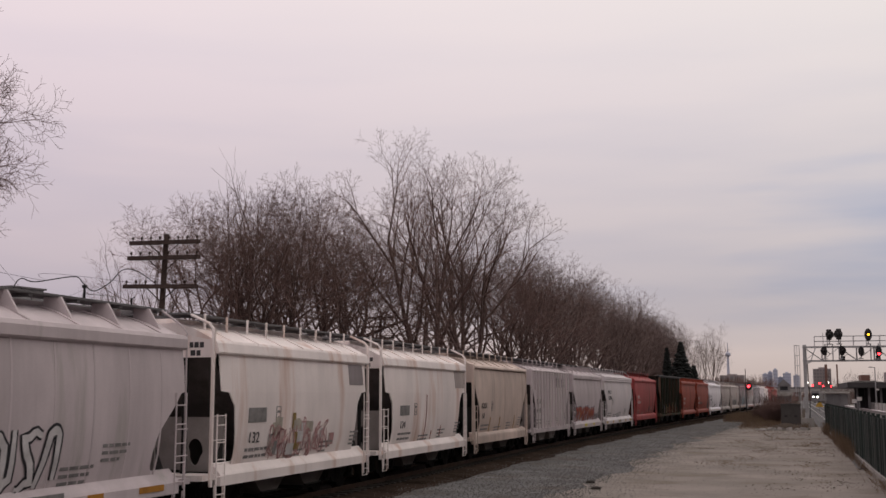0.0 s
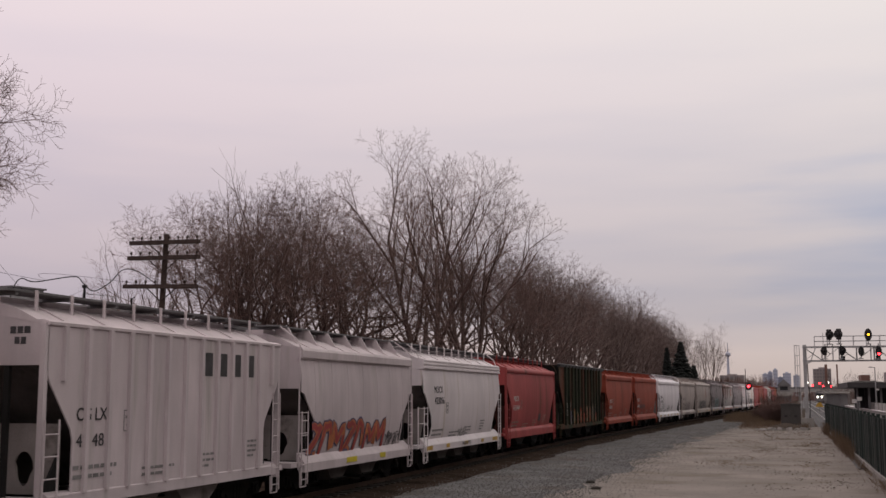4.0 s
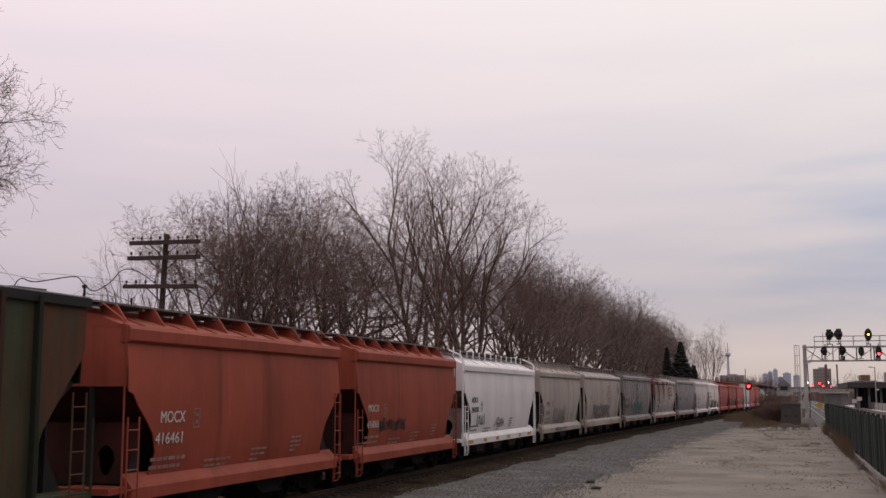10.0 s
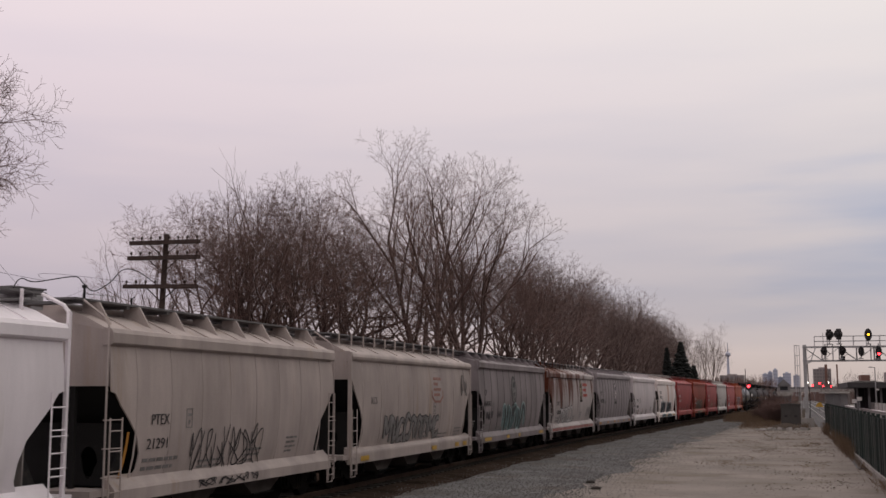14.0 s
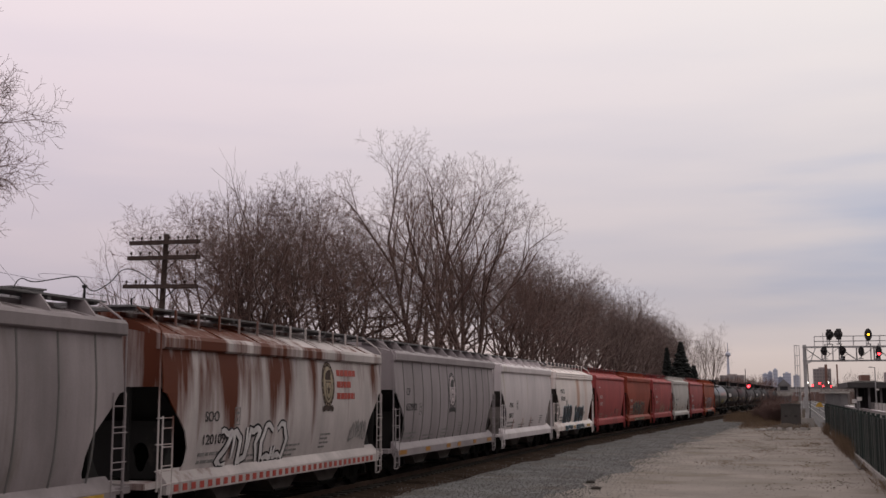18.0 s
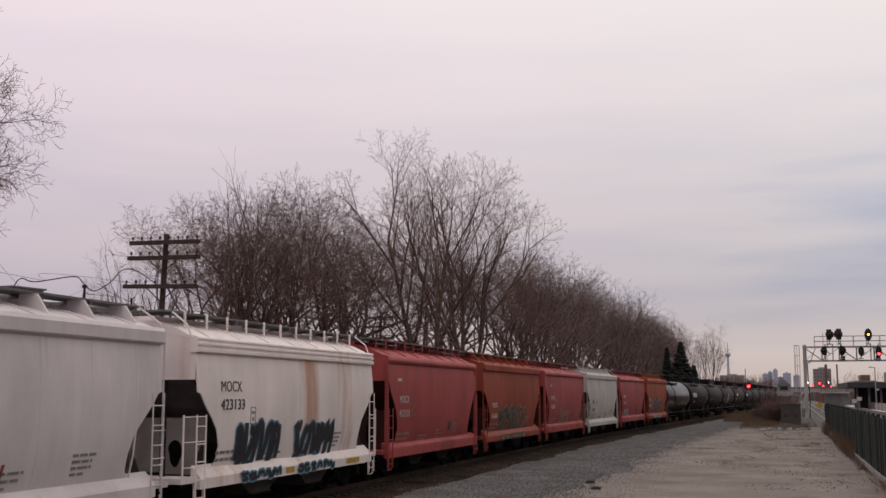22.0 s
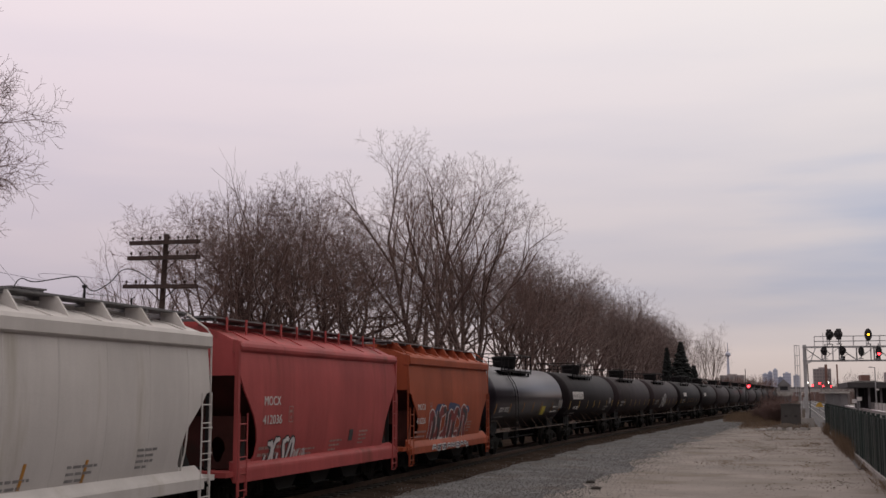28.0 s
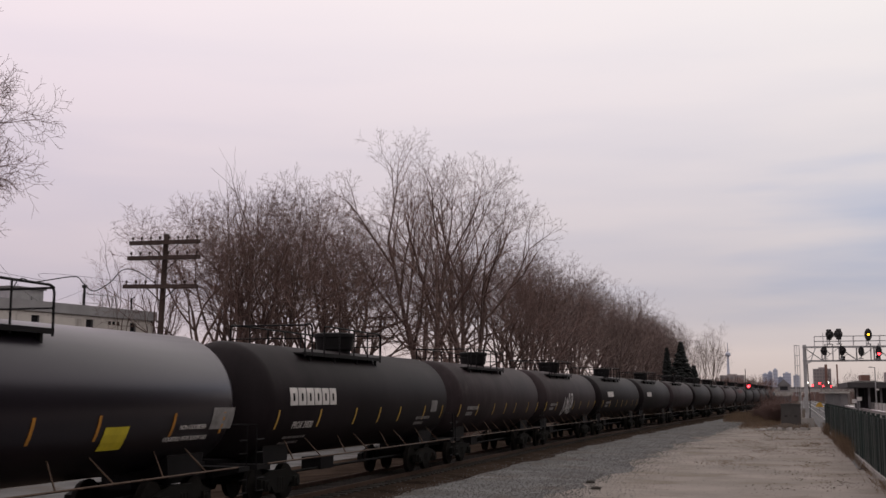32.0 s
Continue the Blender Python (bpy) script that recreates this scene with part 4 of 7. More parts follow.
        g.add([(x - w, -1.3, 1.0), (x + w, -1.3, 1.0), (x + w, 1.3, 1.0), (x - w, 1.3, 1.0), (x - 0.40, -1.24, 0.32), (x + 0.40, -1.24, 0.32), (x + 0.40, 1.24, 0.32), (x - 0.40, 1.24, 0.32)],
              [(0, 1, 5, 4), (1, 2, 6, 5), (2, 3, 7, 6), (3, 0, 4, 7), (4, 5, 6, 7), (3, 2, 1, 0)])
        bay = part("discharge_bay", g, M["shaded_pale"] if boxy else M["shaded_soiled"] if pale else M["shaded_soot"], car)
        part("outlet_gate", Geo().box(x - 0.5, -1.2, 0.24, x + 0.5, 1.2, 0.33).tube([(x - 0.55, -1.3, 0.36), (x + 0.55, -1.3, 0.36)], 0.03, 5), dark, bay)
    g = Geo().box(-h, -0.3, 0.72, h, 0.3, 1.02)
    g.tube([(-h + 1, -0.9, 0.62), (h - 1, -0.9, 0.62)], 0.025, 5)
    part("centre_sill", g, dark, car)
    g = Geo().lathe([(0.02, -0.28), (0.16, -0.26), (0.18, -0.1), (0.18, 0.25), (0.02, 0.28)], "x", (-h + 3.4, -0.95, 0.72), 12)
    part("brake_cylinder", g, dark, car)
    if fascia in ("step", "lip", "box"):
        rn = random.Random(int(length * 100))
        g = Geo()
        for z, y, w, tall_bar in ((3.74, -1.2, 0.42, 0.12), (3.56, -1.12, 0.28, 0.12)):
            while w > 0.05:
                step = rn.uniform(0.07, 0.12)
                g.box(-h + 0.002, y, z, -h + 0.02, y + min(step, w), z + tall_bar)
                y, w = y + step + 0.03, w - step - 0.03
        tagged(part("end_stencil", g, M["letter_dark"], car), kind="stuff")
    return car, h


def tank_car(length, paint, label, climb=False):
    """A tank car: welded tank, dome platform with rails, trucks."""
    car = thing("tank_car", label=label, category="tank car", group="tank cars")
    body = length - 1.0
    h = body / 2
    dark = M["blacksteel"]
    prof = []
    for k in range(7):
        a = math.pi / 2 * k / 6
        prof.append((max(0.02, 1.5 * math.sin(a)), -h + 0.70 * (1 - math.cos(a))))
    for k in range(7):
        a = math.pi / 2 * (6 - k) / 6
        prof.append((max(0.02, 1.5 * math.sin(a)), h - 0.70 * (1 - math.cos(a))))
    part("tank", Geo().lathe(prof, "x", (0, 0, 2.55), 40), M[paint], car, smooth=True)
    # dome housing and platform
    part("dome_housing", Geo().lathe([(0.50, 3.90), (0.50, 4.05), (0.56, 4.10), (0.60, 4.45), (0.64, 4.48), (0.64, 4.58), (0.58, 4.62), (0.05, 4.64)], "z", (0, 0, 0), 22), dark, car, smooth=True)
    xa, xb = -4.9, 1.15
    plat = Geo()
    for sy in (-1, 1):
        plat.box(xa, min(sy * 1.12, sy * 0.62), 3.80, xb, max(sy * 1.12, sy * 0.62), 3.84)
        plat.box(xa - 0.02, min(sy * 1.14, sy * 1.09), 3.76, xb + 0.02, max(sy * 1.14, sy * 1.09), 3.86)
        for x in (-4.4, -2.6, -0.8, 0.9):
            plat.box(x - 0.04, min(sy * 1.08, sy * 1.0), 3.50, x + 0.04, max(sy * 1.08, sy * 1.0), 3.80)
    p = part("platform", plat, dark, car)

    def hoop(g, x0, x1, y, z0, z1):
        g.tube([(x0, y, z0), (x0, y, z1 - 0.12), (x0 + 0.04, y, z1 - 0.03), (x0 + 0.14, y, z1), (x1 - 0.14, y, z1), (x1 - 0.04, y, z1 - 0.03), (x1, y, z1 - 0.12), (x1, y, z0)], 0.026, 6)

    for sy, spans in ((-1, ((xa, -4.42), (-3.55, xb))), (1, ((xa, xb),))):
        for x0, x1 in spans:
            rail = Geo()
            hoop(rail, x0, x1, sy * 1.12, 3.72, 4.62)
            n = int((x1 - x0) / 1.1)
            for k in range(1, n):
                x = x0 + (x1 - x0) * k / n
                rail.tube([(x, sy * 1.12, 3.72), (x, sy * 1.12, 4.62)], 0.022, 5)
            part("railing", rail, dark, p)
    for x in (xa, xb):
        rail = Geo().tube([(x, -1.12, 4.58), (x, 1.12, 4.58)], 0.024, 5).tube([(x, -1.12, 4.22), (x, 1.12, 4.22)], 0.018, 5)
        part("end_railing", rail, dark, p)
    # side ladder bent round the tank
    lad = Geo()
    zs = [0.55 + (3.84 - 0.55) * k / 11 for k in range(12)]
    curve = [-1.62 if z < 2.55 else -max(1.14, tank_y(z) + 0.12) for z in zs]
    for dx in (-0.24, 0.24):
        lad.tube([(-4.0 + dx, y, z) for y, z in zip(curve, zs)], 0.02, 5)
    for y, z in list(zip(curve, zs))[:-1]:
        lad.tube([(-4.24, y, z), (-3.76, y, z)], 0.016, 5)
    if climb:
        part("side_ladder", lad, dark, car)
    for sy in (-1, 1):
        g = Geo().tube([(-h + 0.3, sy * 1.5, 1.06), (h - 0.3, sy * 1.5, 1.06)], 0.022, 5)
        for k in range(8):
            x = -h + 1.8 + (body - 3.6) * k / 7
            g.tube([(x, sy * 1.5, 1.06), (x - 0.25 * (1 if k % 2 else -1), sy * 1.12, 1.55)], 0.018, 5)
        part("hand_rail", g, M["rail"], car)
    for e in (-1, 1):
        g = Geo().box(min(e * (h - 2.9), e * (h + 0.3)), -0.35, 0.74, max(e * (h - 2.9), e * (h + 0.3)), 0.35, 1.15)
        g.box(min(e * (h - 0.25), e * (h + 0.3)), -1.5, 0.95, max(e * (h - 0.25), e * (h + 0.3)), 1.5, 1.06)
        part("stub_sill", g, dark, car)
        g = Geo().prism([(e * (h - 2.5), 0.95), (e * (h - 1.1), 0.95), (e * (h - 1.0), 1.5), (e * (h - 2.6), 1.5)], "y", -1.0, 1.0)
        part("saddle", g, dark, car)
        for sy in (-1, 1):
            g = Geo().tube([(e * (h + 0.25), sy * 1.45, 0.45), (e * (h + 0.25), sy * 1.45, 2.0), (e * (h + 0.25), sy * 0.9, 2.0)], 0.022, 5)
            for z in (0.45, 0.75, 1.35, 1.65):
                g.tube([(e * (h + 0.25), sy * 1.45, z), (e * (h - 0.15), sy * 1.45, z)], 0.018, 5)
            part("end_rail", g, dark, car)
        part("coupler", shared("coupler", coupler_mesh), None, car, at=pose(e * (h + 0.1), 0, 0, 0, 0, 0 if e > 0 else 180))
        truck(car, e * (h - 1.95))
    part("brake_rigging", Geo().box(-2.2, -0.5, 0.55, -1.2, 0.1, 0.9).tube([(-h + 2, -0.4, 0.6), (h - 2, -0.4, 0.6)], 0.04, 5), dark, car)
    return car, h


# far end of each car at the start, metres along the line
ENDS = [21.09, 32.03, 43.13, 54.13, 64.83, 75.37, 87.96, 100.00, 115.06, 127.27, 139.23, 153.51, 165.86, 180.49, 194.91, 209.27, 223.93, 236.14, 248.45, 260.69, 273.14, 285.30, 297.47, 309.96, 322.03, 339.04, 356.45, 372.83, 389.48, 407.58]
# how far the train has rolled, second by second
ROLLED = [0.00, 9.81, 19.60, 29.38, 39.13, 48.86, 58.59, 68.33, 78.06, 87.79, 97.53, 107.27, 117.02, 126.77, 136.57, 146.40, 156.26, 166.16, 176.11, 186.06, 196.02, 206.00, 215.95, 225.89, 235.79, 245.64, 255.50, 265.38, 275.30, 285.26, 295.25, 305.25, 315.25]
HOPPERS = [
    ("palegrey", "bracket", 8, 0.008, "flat"), ("cream", "posts", 0, 0, "step"), ("cream", "posts", 0, 0, "step"), ("tan", "posts", 0, 0, "lip"), ("palegrey", "posts", 13, 0.07, "box"),
    ("palegrey", "bracket", 7, 0.008, "flat"), ("white", "posts", 0, 0, "ribbed"), ("red", "posts", 0, 0, "roll"), ("green", "flat", 14, 0.10, "flat"), ("brown", "bracket", 0, 0, "deep"),
    ("brown", "bracket", 0, 0, "deep"), ("bright", "posts", 0, 0, "flat"), ("beige", "bracket", 8, 0.008, "flat"), ("beige", "posts", 8, 0.012, "roll"), ("darkgrey", "bracket", 11, 0.012, "high"),
    ("rusty", "posts", 0, 0, "flat"), ("grey", "bracket", 12, 0.012, "high"), ("white", "bracket", 7, 0.006, "deep"), ("cream", "posts", 0, 0, "ribbed"), ("red", "posts", 0, 0, "roll"),
    ("brown", "bracket", 0, 0, "deep"), ("red", "posts", 0, 0, "roll"), ("offwhite", "bracket", 7, 0.006, "deep"), ("red", "posts", 0, 0, "roll"), ("orange", "bracket", 0, 0, "deep")]
LOOKS = {"offwhite": "greyish off-white", "palegrey": "pale grey", "white": "off-white", "cream": "cream rust-streaked", "tan": "dirty tan", "red": "faded red", "green": "weathered dark green ribbed",
         "brown": "rusty brown", "bright": "clean white", "beige": "stained beige", "darkgrey": "dirty dark grey", "rusty": "heavily rust-stained white", "grey": "grey",
         "orange": "orange-brown"}
# reporting marks: car, first line, second line, x, z of the first, x, z of the second, letter height, paint
MARKS = [(2, "", "124", 0, 0, -3.2, 1.62, 0.22, "letter_dark"), (1, "", "132", 0, 0, -3.19, 1.59, 0.24, "letter_dark"), (3, "AOKX", "68", -3.75, 2.14, -3.55, 1.72, 0.22, "letter_dark"),
         (4, "CG LX", "42 48", -3.76, 2.25, -3.74, 1.79, 0.22, "letter_dark"), (6, "MOCX", "423056", -4.34, 2.76, -4.32, 2.37, 0.24, "letter_dark"),
         (7, "MOCX", "412444", -4.13, 2.40, -4.2, 1.98, 0.23, "letter_white"), (9, "MOCX", "416461", -4.23, 2.15, -4.37, 1.73, 0.22, "letter_white"),
         (10, "MOCX", "416065", -4.38, 2.19, -4.43, 1.71, 0.21, "letter_white"), (11, "AOKX", "244183", -5.43, 2.38, -5.5, 1.99, 0.22, "letter_dark"),
         ]
MARKS += [
         (12, "PTEX", "21291", -4.04, 2.12, -4.15, 1.65, 0.20, "letter_dark"), (13, "KCS", "", -5.01, 2.43, 0, 0, 0.20, "letter_grey"),
         (14, "CP", "650615", -5.68, 2.68, -5.78, 2.22, 0.22, "letter_dark"), (15, "SOO", "120109", -4.73, 2.13, -4.82, 1.64, 0.21, "letter_dark"),
         (16, "CP", "652982", -5.5, 2.69, -5.55, 2.18, 0.23, "letter_dark"), (17, "PTEX", "20872", -4.0, 2.13, -4.08, 1.66, 0.20, "letter_dark"),
         (18, "MOCX", "423133", -4.4, 2.77, -4.39, 2.37, 0.23, "letter_dark"), (19, "MOCX", "412121", -4.34, 2.44, -4.38, 1.99, 0.22, "letter_white"),
         (20, "MOCX", "416045", -4.22, 2.16, -4.30, 1.69, 0.20, "letter_white"), (21, "MOCX", "412201", -4.01, 2.43, -4.05, 1.96, 0.20, "letter_white"),
         (22, "PTEX", "21691", -3.92, 2.14, -3.99, 1.65, 0.20, "letter_dark"), (23, "MOCX", "412036", -4.26, 2.45, -4.31, 2.0, 0.21, "letter_white"),
         (24, "MOCX", "416226", -4.46, 2.18, -4.55, 1.71, 0.20, "letter_white")]
TRAIN = []


def sill_y(z):
    return 1.60


def panel(car, x0, x1, z0, z1, material, surface=side_y, name="panel", label="", lift=0.012, slant=0.0):
    g = Geo()
    patch(g, x0, x1, z0, z1, surface, lift, slant)
    return part(name, g, M[material], car, label)


def stripes(car, spans, z0, z1, material, surface=sill_y):
    for x0, x1 in spans:
        panel(car, x0, x1, z0, z1, material, surface, "reflector")


def decal(car, outline, material, surface, lift, name="badge_shape"):
    """A flat painted shape on the side; outline holds (x, z)."""
    cx = sum(p[0] for p in outline) / len(outline)
    cz = sum(p[1] for p in outline) / len(outline)
    n = len(outline)
    g = Geo()
    g.add([(cx, -surface(cz) - lift, cz)] + [(a, -surface(b) - lift, b) for a, b in outline], [(0, 1 + q, 1 + (q + 1) % n) for q in range(n)])
    return part(name, g, M[material], car)


def oval(car, x, z, rx, rz, rim, inner, surface=side_y):
    """An oval badge: dashed dark rim, paler field, a plain dark lump over a shield, a ribbon below."""
    def ring(sx, sz):
        return [(x + sx * math.cos(2 * math.pi * q / 28), z + sz * math.sin(2 * math.pi * q / 28)) for q in range(28)]
    decal(car, ring(rx, rz), rim, surface, 0.012, "badge_rim")
    decal(car, ring(rx * 0.76, rz * 0.80), inner, surface, 0.015, "badge_field")
    for k in range(18):
        a = 2 * math.pi * (k + 0.5) / 18
        px, pz = x + rx * 0.88 * math.cos(a), z + rz * 0.90 * math.sin(a)
        panel(car, px - 0.018, px + 0.018, pz - 0.022, pz + 0.022, inner, surface, "badge_dash", lift=0.016)
    lump = ((-0.46, 0.20), (-0.50, 0.34), (-0.34, 0.50), (-0.10, 0.58), (0.16, 0.66), (0.38, 0.62), (0.44, 0.48), (0.34, 0.36), (0.40, 0.20))
    decal(car, [(x + rx * a, z + rz * b) for a, b in lump], rim, surface, 0.020)
    shield = ((-0.44, 0.12), (0.44, 0.12), (0.44, -0.30), (0.26, -0.58), (0.0, -0.72), (-0.26, -0.58), (-0.44, -0.30))
    decal(car, [(x + rx * a, z + rz * b) for a, b in shield], rim, surface, 0.020)
    decal(car, [(x + rx * a * 0.84, z - rz * 0.02 + rz * b * 0.86) for a, b in shield], inner, surface, 0.023)
    star = [(0.26 * (1.0 if q % 2 == 0 else 0.42) * math.sin(2 * math.pi * q / 10), -0.24 + 0.24 * (1.0 if q % 2 == 0 else 0.42) * math.cos(2 * math.pi * q / 10)) for q in range(10)]
    decal(car, [(x + rx * a, z + rz * b) for a, b in star], rim, surface, 0.026)
    ribbon_shape = ((-0.86, -1.00), (-0.60, -0.90), (0.0, -0.98), (0.60, -0.90), (0.86, -1.00), (0.78, -1.20), (0.50, -1.08), (0.0, -1.16), (-0.50, -1.08), (-0.78, -1.20))
    decal(car, [(x + rx * a, z + rz * b) for a, b in ribbon_shape], rim, surface, 0.018)


def mark_cars(cars):
    for n, one, two, x1, z1, x2, z2, size, paint in MARKS:
        sf = flat_y if n == 4 else side_y
        if one:
            lettering(cars[n], one, x1, z1, size * 1.04, M[paint], sf, 1.0)
        if two:
            lettering(cars[n], two, x2, z2, size * 1.04, M[paint], sf, 1.16)
    small = {"letter_white": "letter_dim", "letter_dark": "letter_grey", "letter_grey": "letter_grey"}
    for n, one, two, x1, z1, x2, z2, size, paint in MARKS:
        sf = flat_y if n == 4 else side_y
        bars(cars[n], x2 - 0.05, 1.40, [1.35, 1.2], M[small[paint]], sf, 0.07, 0.16, n)
        bars(cars[n], x2 + 4.4, 1.42, [0.9, 0.8, 0.5], M[small[paint]], sf, 0.05, 0.12, n + 50)
        bars(cars[n], x2 + 6.6, 1.62, [0.7, 0.6, 0.6, 0.4], M[small[paint]], sf, 0.05, 0.11, n + 90)
        bars(cars[n], x2 + 2.2, 1.28, [1.2, 1.0], M[small[paint]], sf, 0.05, 0.12, n + 130)
        # boxed car stencil
        g = Geo()
        xb, zb = x2 + 1.5, 2.02
        for a, b, c, d in ((0, 0.26, 0, 0.02), (0, 0.26, 0.38, 0.40), (0, 0.02, 0, 0.40), (0.24, 0.26, 0, 0.40), (0.10, 0.16, 0.08, 0.16), (0.06, 0.20, 0.24, 0.30)):
            patch(g, xb + a, xb + b, zb + c, zb + d, sf, rows=1)
        part("stencil_box", g, M[small[paint]], cars[n])
    c = cars
    # early white cars
    burner(c[0], -1.5, 1.16, 2.3, 0.95, 4, 3, "spray_white", "spray_black", None, None, label="black outlined white sprayed letters", fat=0.42)
    panel(c[0], -1.3, 0.9, 0.86, 1.04, "letter_grey", sill_y, "sill_patch")
    stripes(c[0], [(1.6, 2.1), (3.3, 4.2)], 0.82, 0.94, "stripe_orange")
    bars(c[0], 2.1, 1.75, [0.9, 0.8, 0.6], M["letter_grey"], height=0.06, seed=4)
    bars(c[0], 0.9, 1.4, [1.0, 0.9, 0.8], M["letter_grey"], height=0.06, seed=5)
    panel(c[1], -3.2, -2.25, 2.06, 2.40, "letter_grey", label="grey painted-out patch")
    panel(c[1], 3.25, 4.35, 2.98, 3.56, "darkgrey", label="grey painted-out patch")
    rn1 = random.Random(8)
    for k in range(26):
        # worn patches of an old many-coloured piece
        px, pz = -2.1 + 3.9 * rn1.random(), 1.2 + 0.75 * rn1.random()
        if -1.35 < px < -0.75 and pz > 1.45:
            continue
        panel(c[1], px, px + rn1.uniform(0.15, 0.5), pz, pz + rn1.uniform(0.2, 0.45), ("spray_pale", "spray_white", "spray_pink", "spray_white", "letter_grey", "spray_pale", "spray_gold")[k % 7], name="graffiti_patch", label="faded pink and cream graffiti", lift=0.010 + 0.0006 * k)
    graffiti(c[1], -2.1, 1.2, 3.9, 0.85, 7, 18, M["spray_pink"], None, 0.05, label="faded pink patchy graffiti")
    graffiti(c[1], -1.9, 1.2, 3.6, 0.7, 7, 19, M["spray_pink"], None, 0.06, label="faded pink patchy graffiti")
    panel(c[2], -3.2, -2.25, 2.03, 2.35, "letter_grey", label="grey painted-out patch")
    panel(c[2], 3.35, 4.6, 2.95, 3.58, "beige", label="grey painted-out patch")
    bars(c[2], 3.5, 3.08, [1.0], M["darkgrey"], height=0.38, seed=3, name="faded_mark")
    for x, z0, z1 in ((-0.4, 1.15, 2.7), (1.5, 1.2, 1.6), (0.4, 1.15, 1.45)):
        panel(c[2], x, x + 0.06, z0, z1, "brown", label="brown rust stripe", slant=0.04)
    for x in (-2.2, -0.5, 2.3):
        panel(c[3], x, x + 0.12, 1.15, 1.75, "faded_stripe", label="faded yellow stripe")
    for k in range(4):
        panel(c[4], 0.80 + k * 0.672, 1.20 + k * 0.672, 3.10, 3.60, "letter_dark", flat_y, "block_mark")
    burner(c[5], -4.0, 1.08, 5.9, 0.85, 7, 21, "spray_orange", "spray_purple", None, "red", label="orange and purple sprayed letters", fat=0.5)
    graffiti(c[5], 2.1, 1.15, 1.2, 0.4, 5, 22, M["letter_dark"], None, 0.03, label="small black tag")
    stripes(c[5], [(-1.4, -0.6), (1.4, 1.9)], 0.80, 0.95, "yellow")
    for n, spans in ((6, [(-5.3, -4.62), (-2.88, -2.45), (-0.4, 0.1), (2.2, 2.6), (4.1, 4.95)]), (18, [(-0.9, -0.4), (3.2, 4.2)]), (11, [(-6.1, -5.3), (-3.65, -3.2), (-1.55, -1.1), (0.5, 0.95), (2.8, 3.2), (4.65, 5.35)]),
                     (14, [(-5.7, -4.6), (-1.9, -1.4), (0.4, 0.8), (5.0, 5.9)]), (16, [(-6.3, -5.5), (-3.4, -2.9), (-0.8, -0.3), (0.7, 1.1), (3.0, 3.4), (5.2, 5.9)]), (13, [(-5.9, -5.2), (1.2, 1.8), (4.2, 4.7), (5.3, 5.8)])):
        stripes(c[n], spans, 0.78, 0.92, "stripe" if n != 16 else "stripe_orange")
    graffiti(c[6], -0.9, 1.12, 1.1, 0.4, 4, 31, M["letter_grey"], None, 0.04, label="faint grey tag")
    graffiti(c[6], -0.7, 0.80, 1.2, 0.14, 5, 32, M["letter_grey"], None, 0.03, sill_y, label="faint grey tag")
    panel(c[7], 1.38, 1.8, 1.40, 1.75, "letter_dark", label="dark placard")
    for n in (19, 23):
        panel(c[n], 1.5, 1.8, 1.40, 1.72, "letter_dark", label="dark placard")
    panel(c[19], -4.44, -4.06, 3.14, 3.40, "letter_white", label="white paper patch")
    panel(c[21], -4.05, -3.75, 3.16, 3.40, "letter_white", label="white paper patch")
    # ribbed green car: number boards and peeling paint
    for x0, x1, z0, z1 in ((-5.15, -4.66, 1.98, 2.24), (-4.28, -3.85, 2.0, 2.26), (-5.15, -4.66, 1.52, 1.86), (-4.28, -3.9, 1.55, 1.86)):
        panel(c[8], x0, x1, z0, z1, "board_paint", flat_y, "number_board")
    lettering(c[8], "AEX", -5.12, 2.02, 0.17, M["letter_dark"], lambda z: 1.585, 0.9)
    lettering(c[8], "255", -5.12, 1.58, 0.2, M["letter_dark"], lambda z: 1.585, 0.9)
    lettering(c[8], "37", -4.24, 1.60, 0.2, M["letter_dark"], lambda z: 1.585, 0.9)
    for x0, x1, z1, mat in ((-1.75, 0.9, 1.42, "brown"), (0.9, 4.6, 1.62, "orange"), (-3.75, -2.45, 1.3, "brown")):
        panel(c[8], x0, x1, 1.05, z1, mat, flat_y, "worn_paint", "worn cream and orange paint", lift=0.001)
    # old sprayed panels between its ribs, worn at the edges: bay start, end, top, colours
    rn = random.Random(77)
    for x0, x1, topz, shades in ((-3.75, -3.06, 1.78, ("letter_grey", "spray_purple")), (-3.02, -2.45, 1.84, ("spray_gold", "letter_grey")), (-1.75, -1.02, 1.6, ("brown", "spray_cream")),
                                 (-0.98, -0.08, 1.92, ("orange", "brown", "spray_cream")), (-0.04, 0.86, 1.6, ("brown", "orange", "spray_cream")), (0.90, 1.60, 1.98, ("spray_cream", "orange")), (1.64, 2.50, 1.95, ("orange", "spray_cream")),
                                 (2.54, 3.26, 2.0, ("spray_cream", "spray_pale")), (3.30, 4.05, 2.14, ("spray_cream", "spray_pale")), (4.09, 4.6, 1.5, ("brown", "spray_cream"))):
        low, n = 1.06, 9
        g = Geo()
        pts = [(x0, low)] + [(x0 + (x1 - x0) * k / n, topz + rn.uniform(-0.16, 0.06) * (1.5 if k in (0, n) else 1)) for k in range(n + 1)] + [(x1, low)]
        pts += [(x1 - (x1 - x0) * k / 4, low + rn.uniform(-0.05, 0.12)) for k in range(1, 4)]
        g.prism(pts, "y", -1.572, -1.562)
        part("worn_paint", g, M[shades[0]], c[8], "worn cream and orange paint")
        for k in range(12):
            w, tall = rn.uniform(0.04, 0.13), rn.uniform(0.10, 0.36)
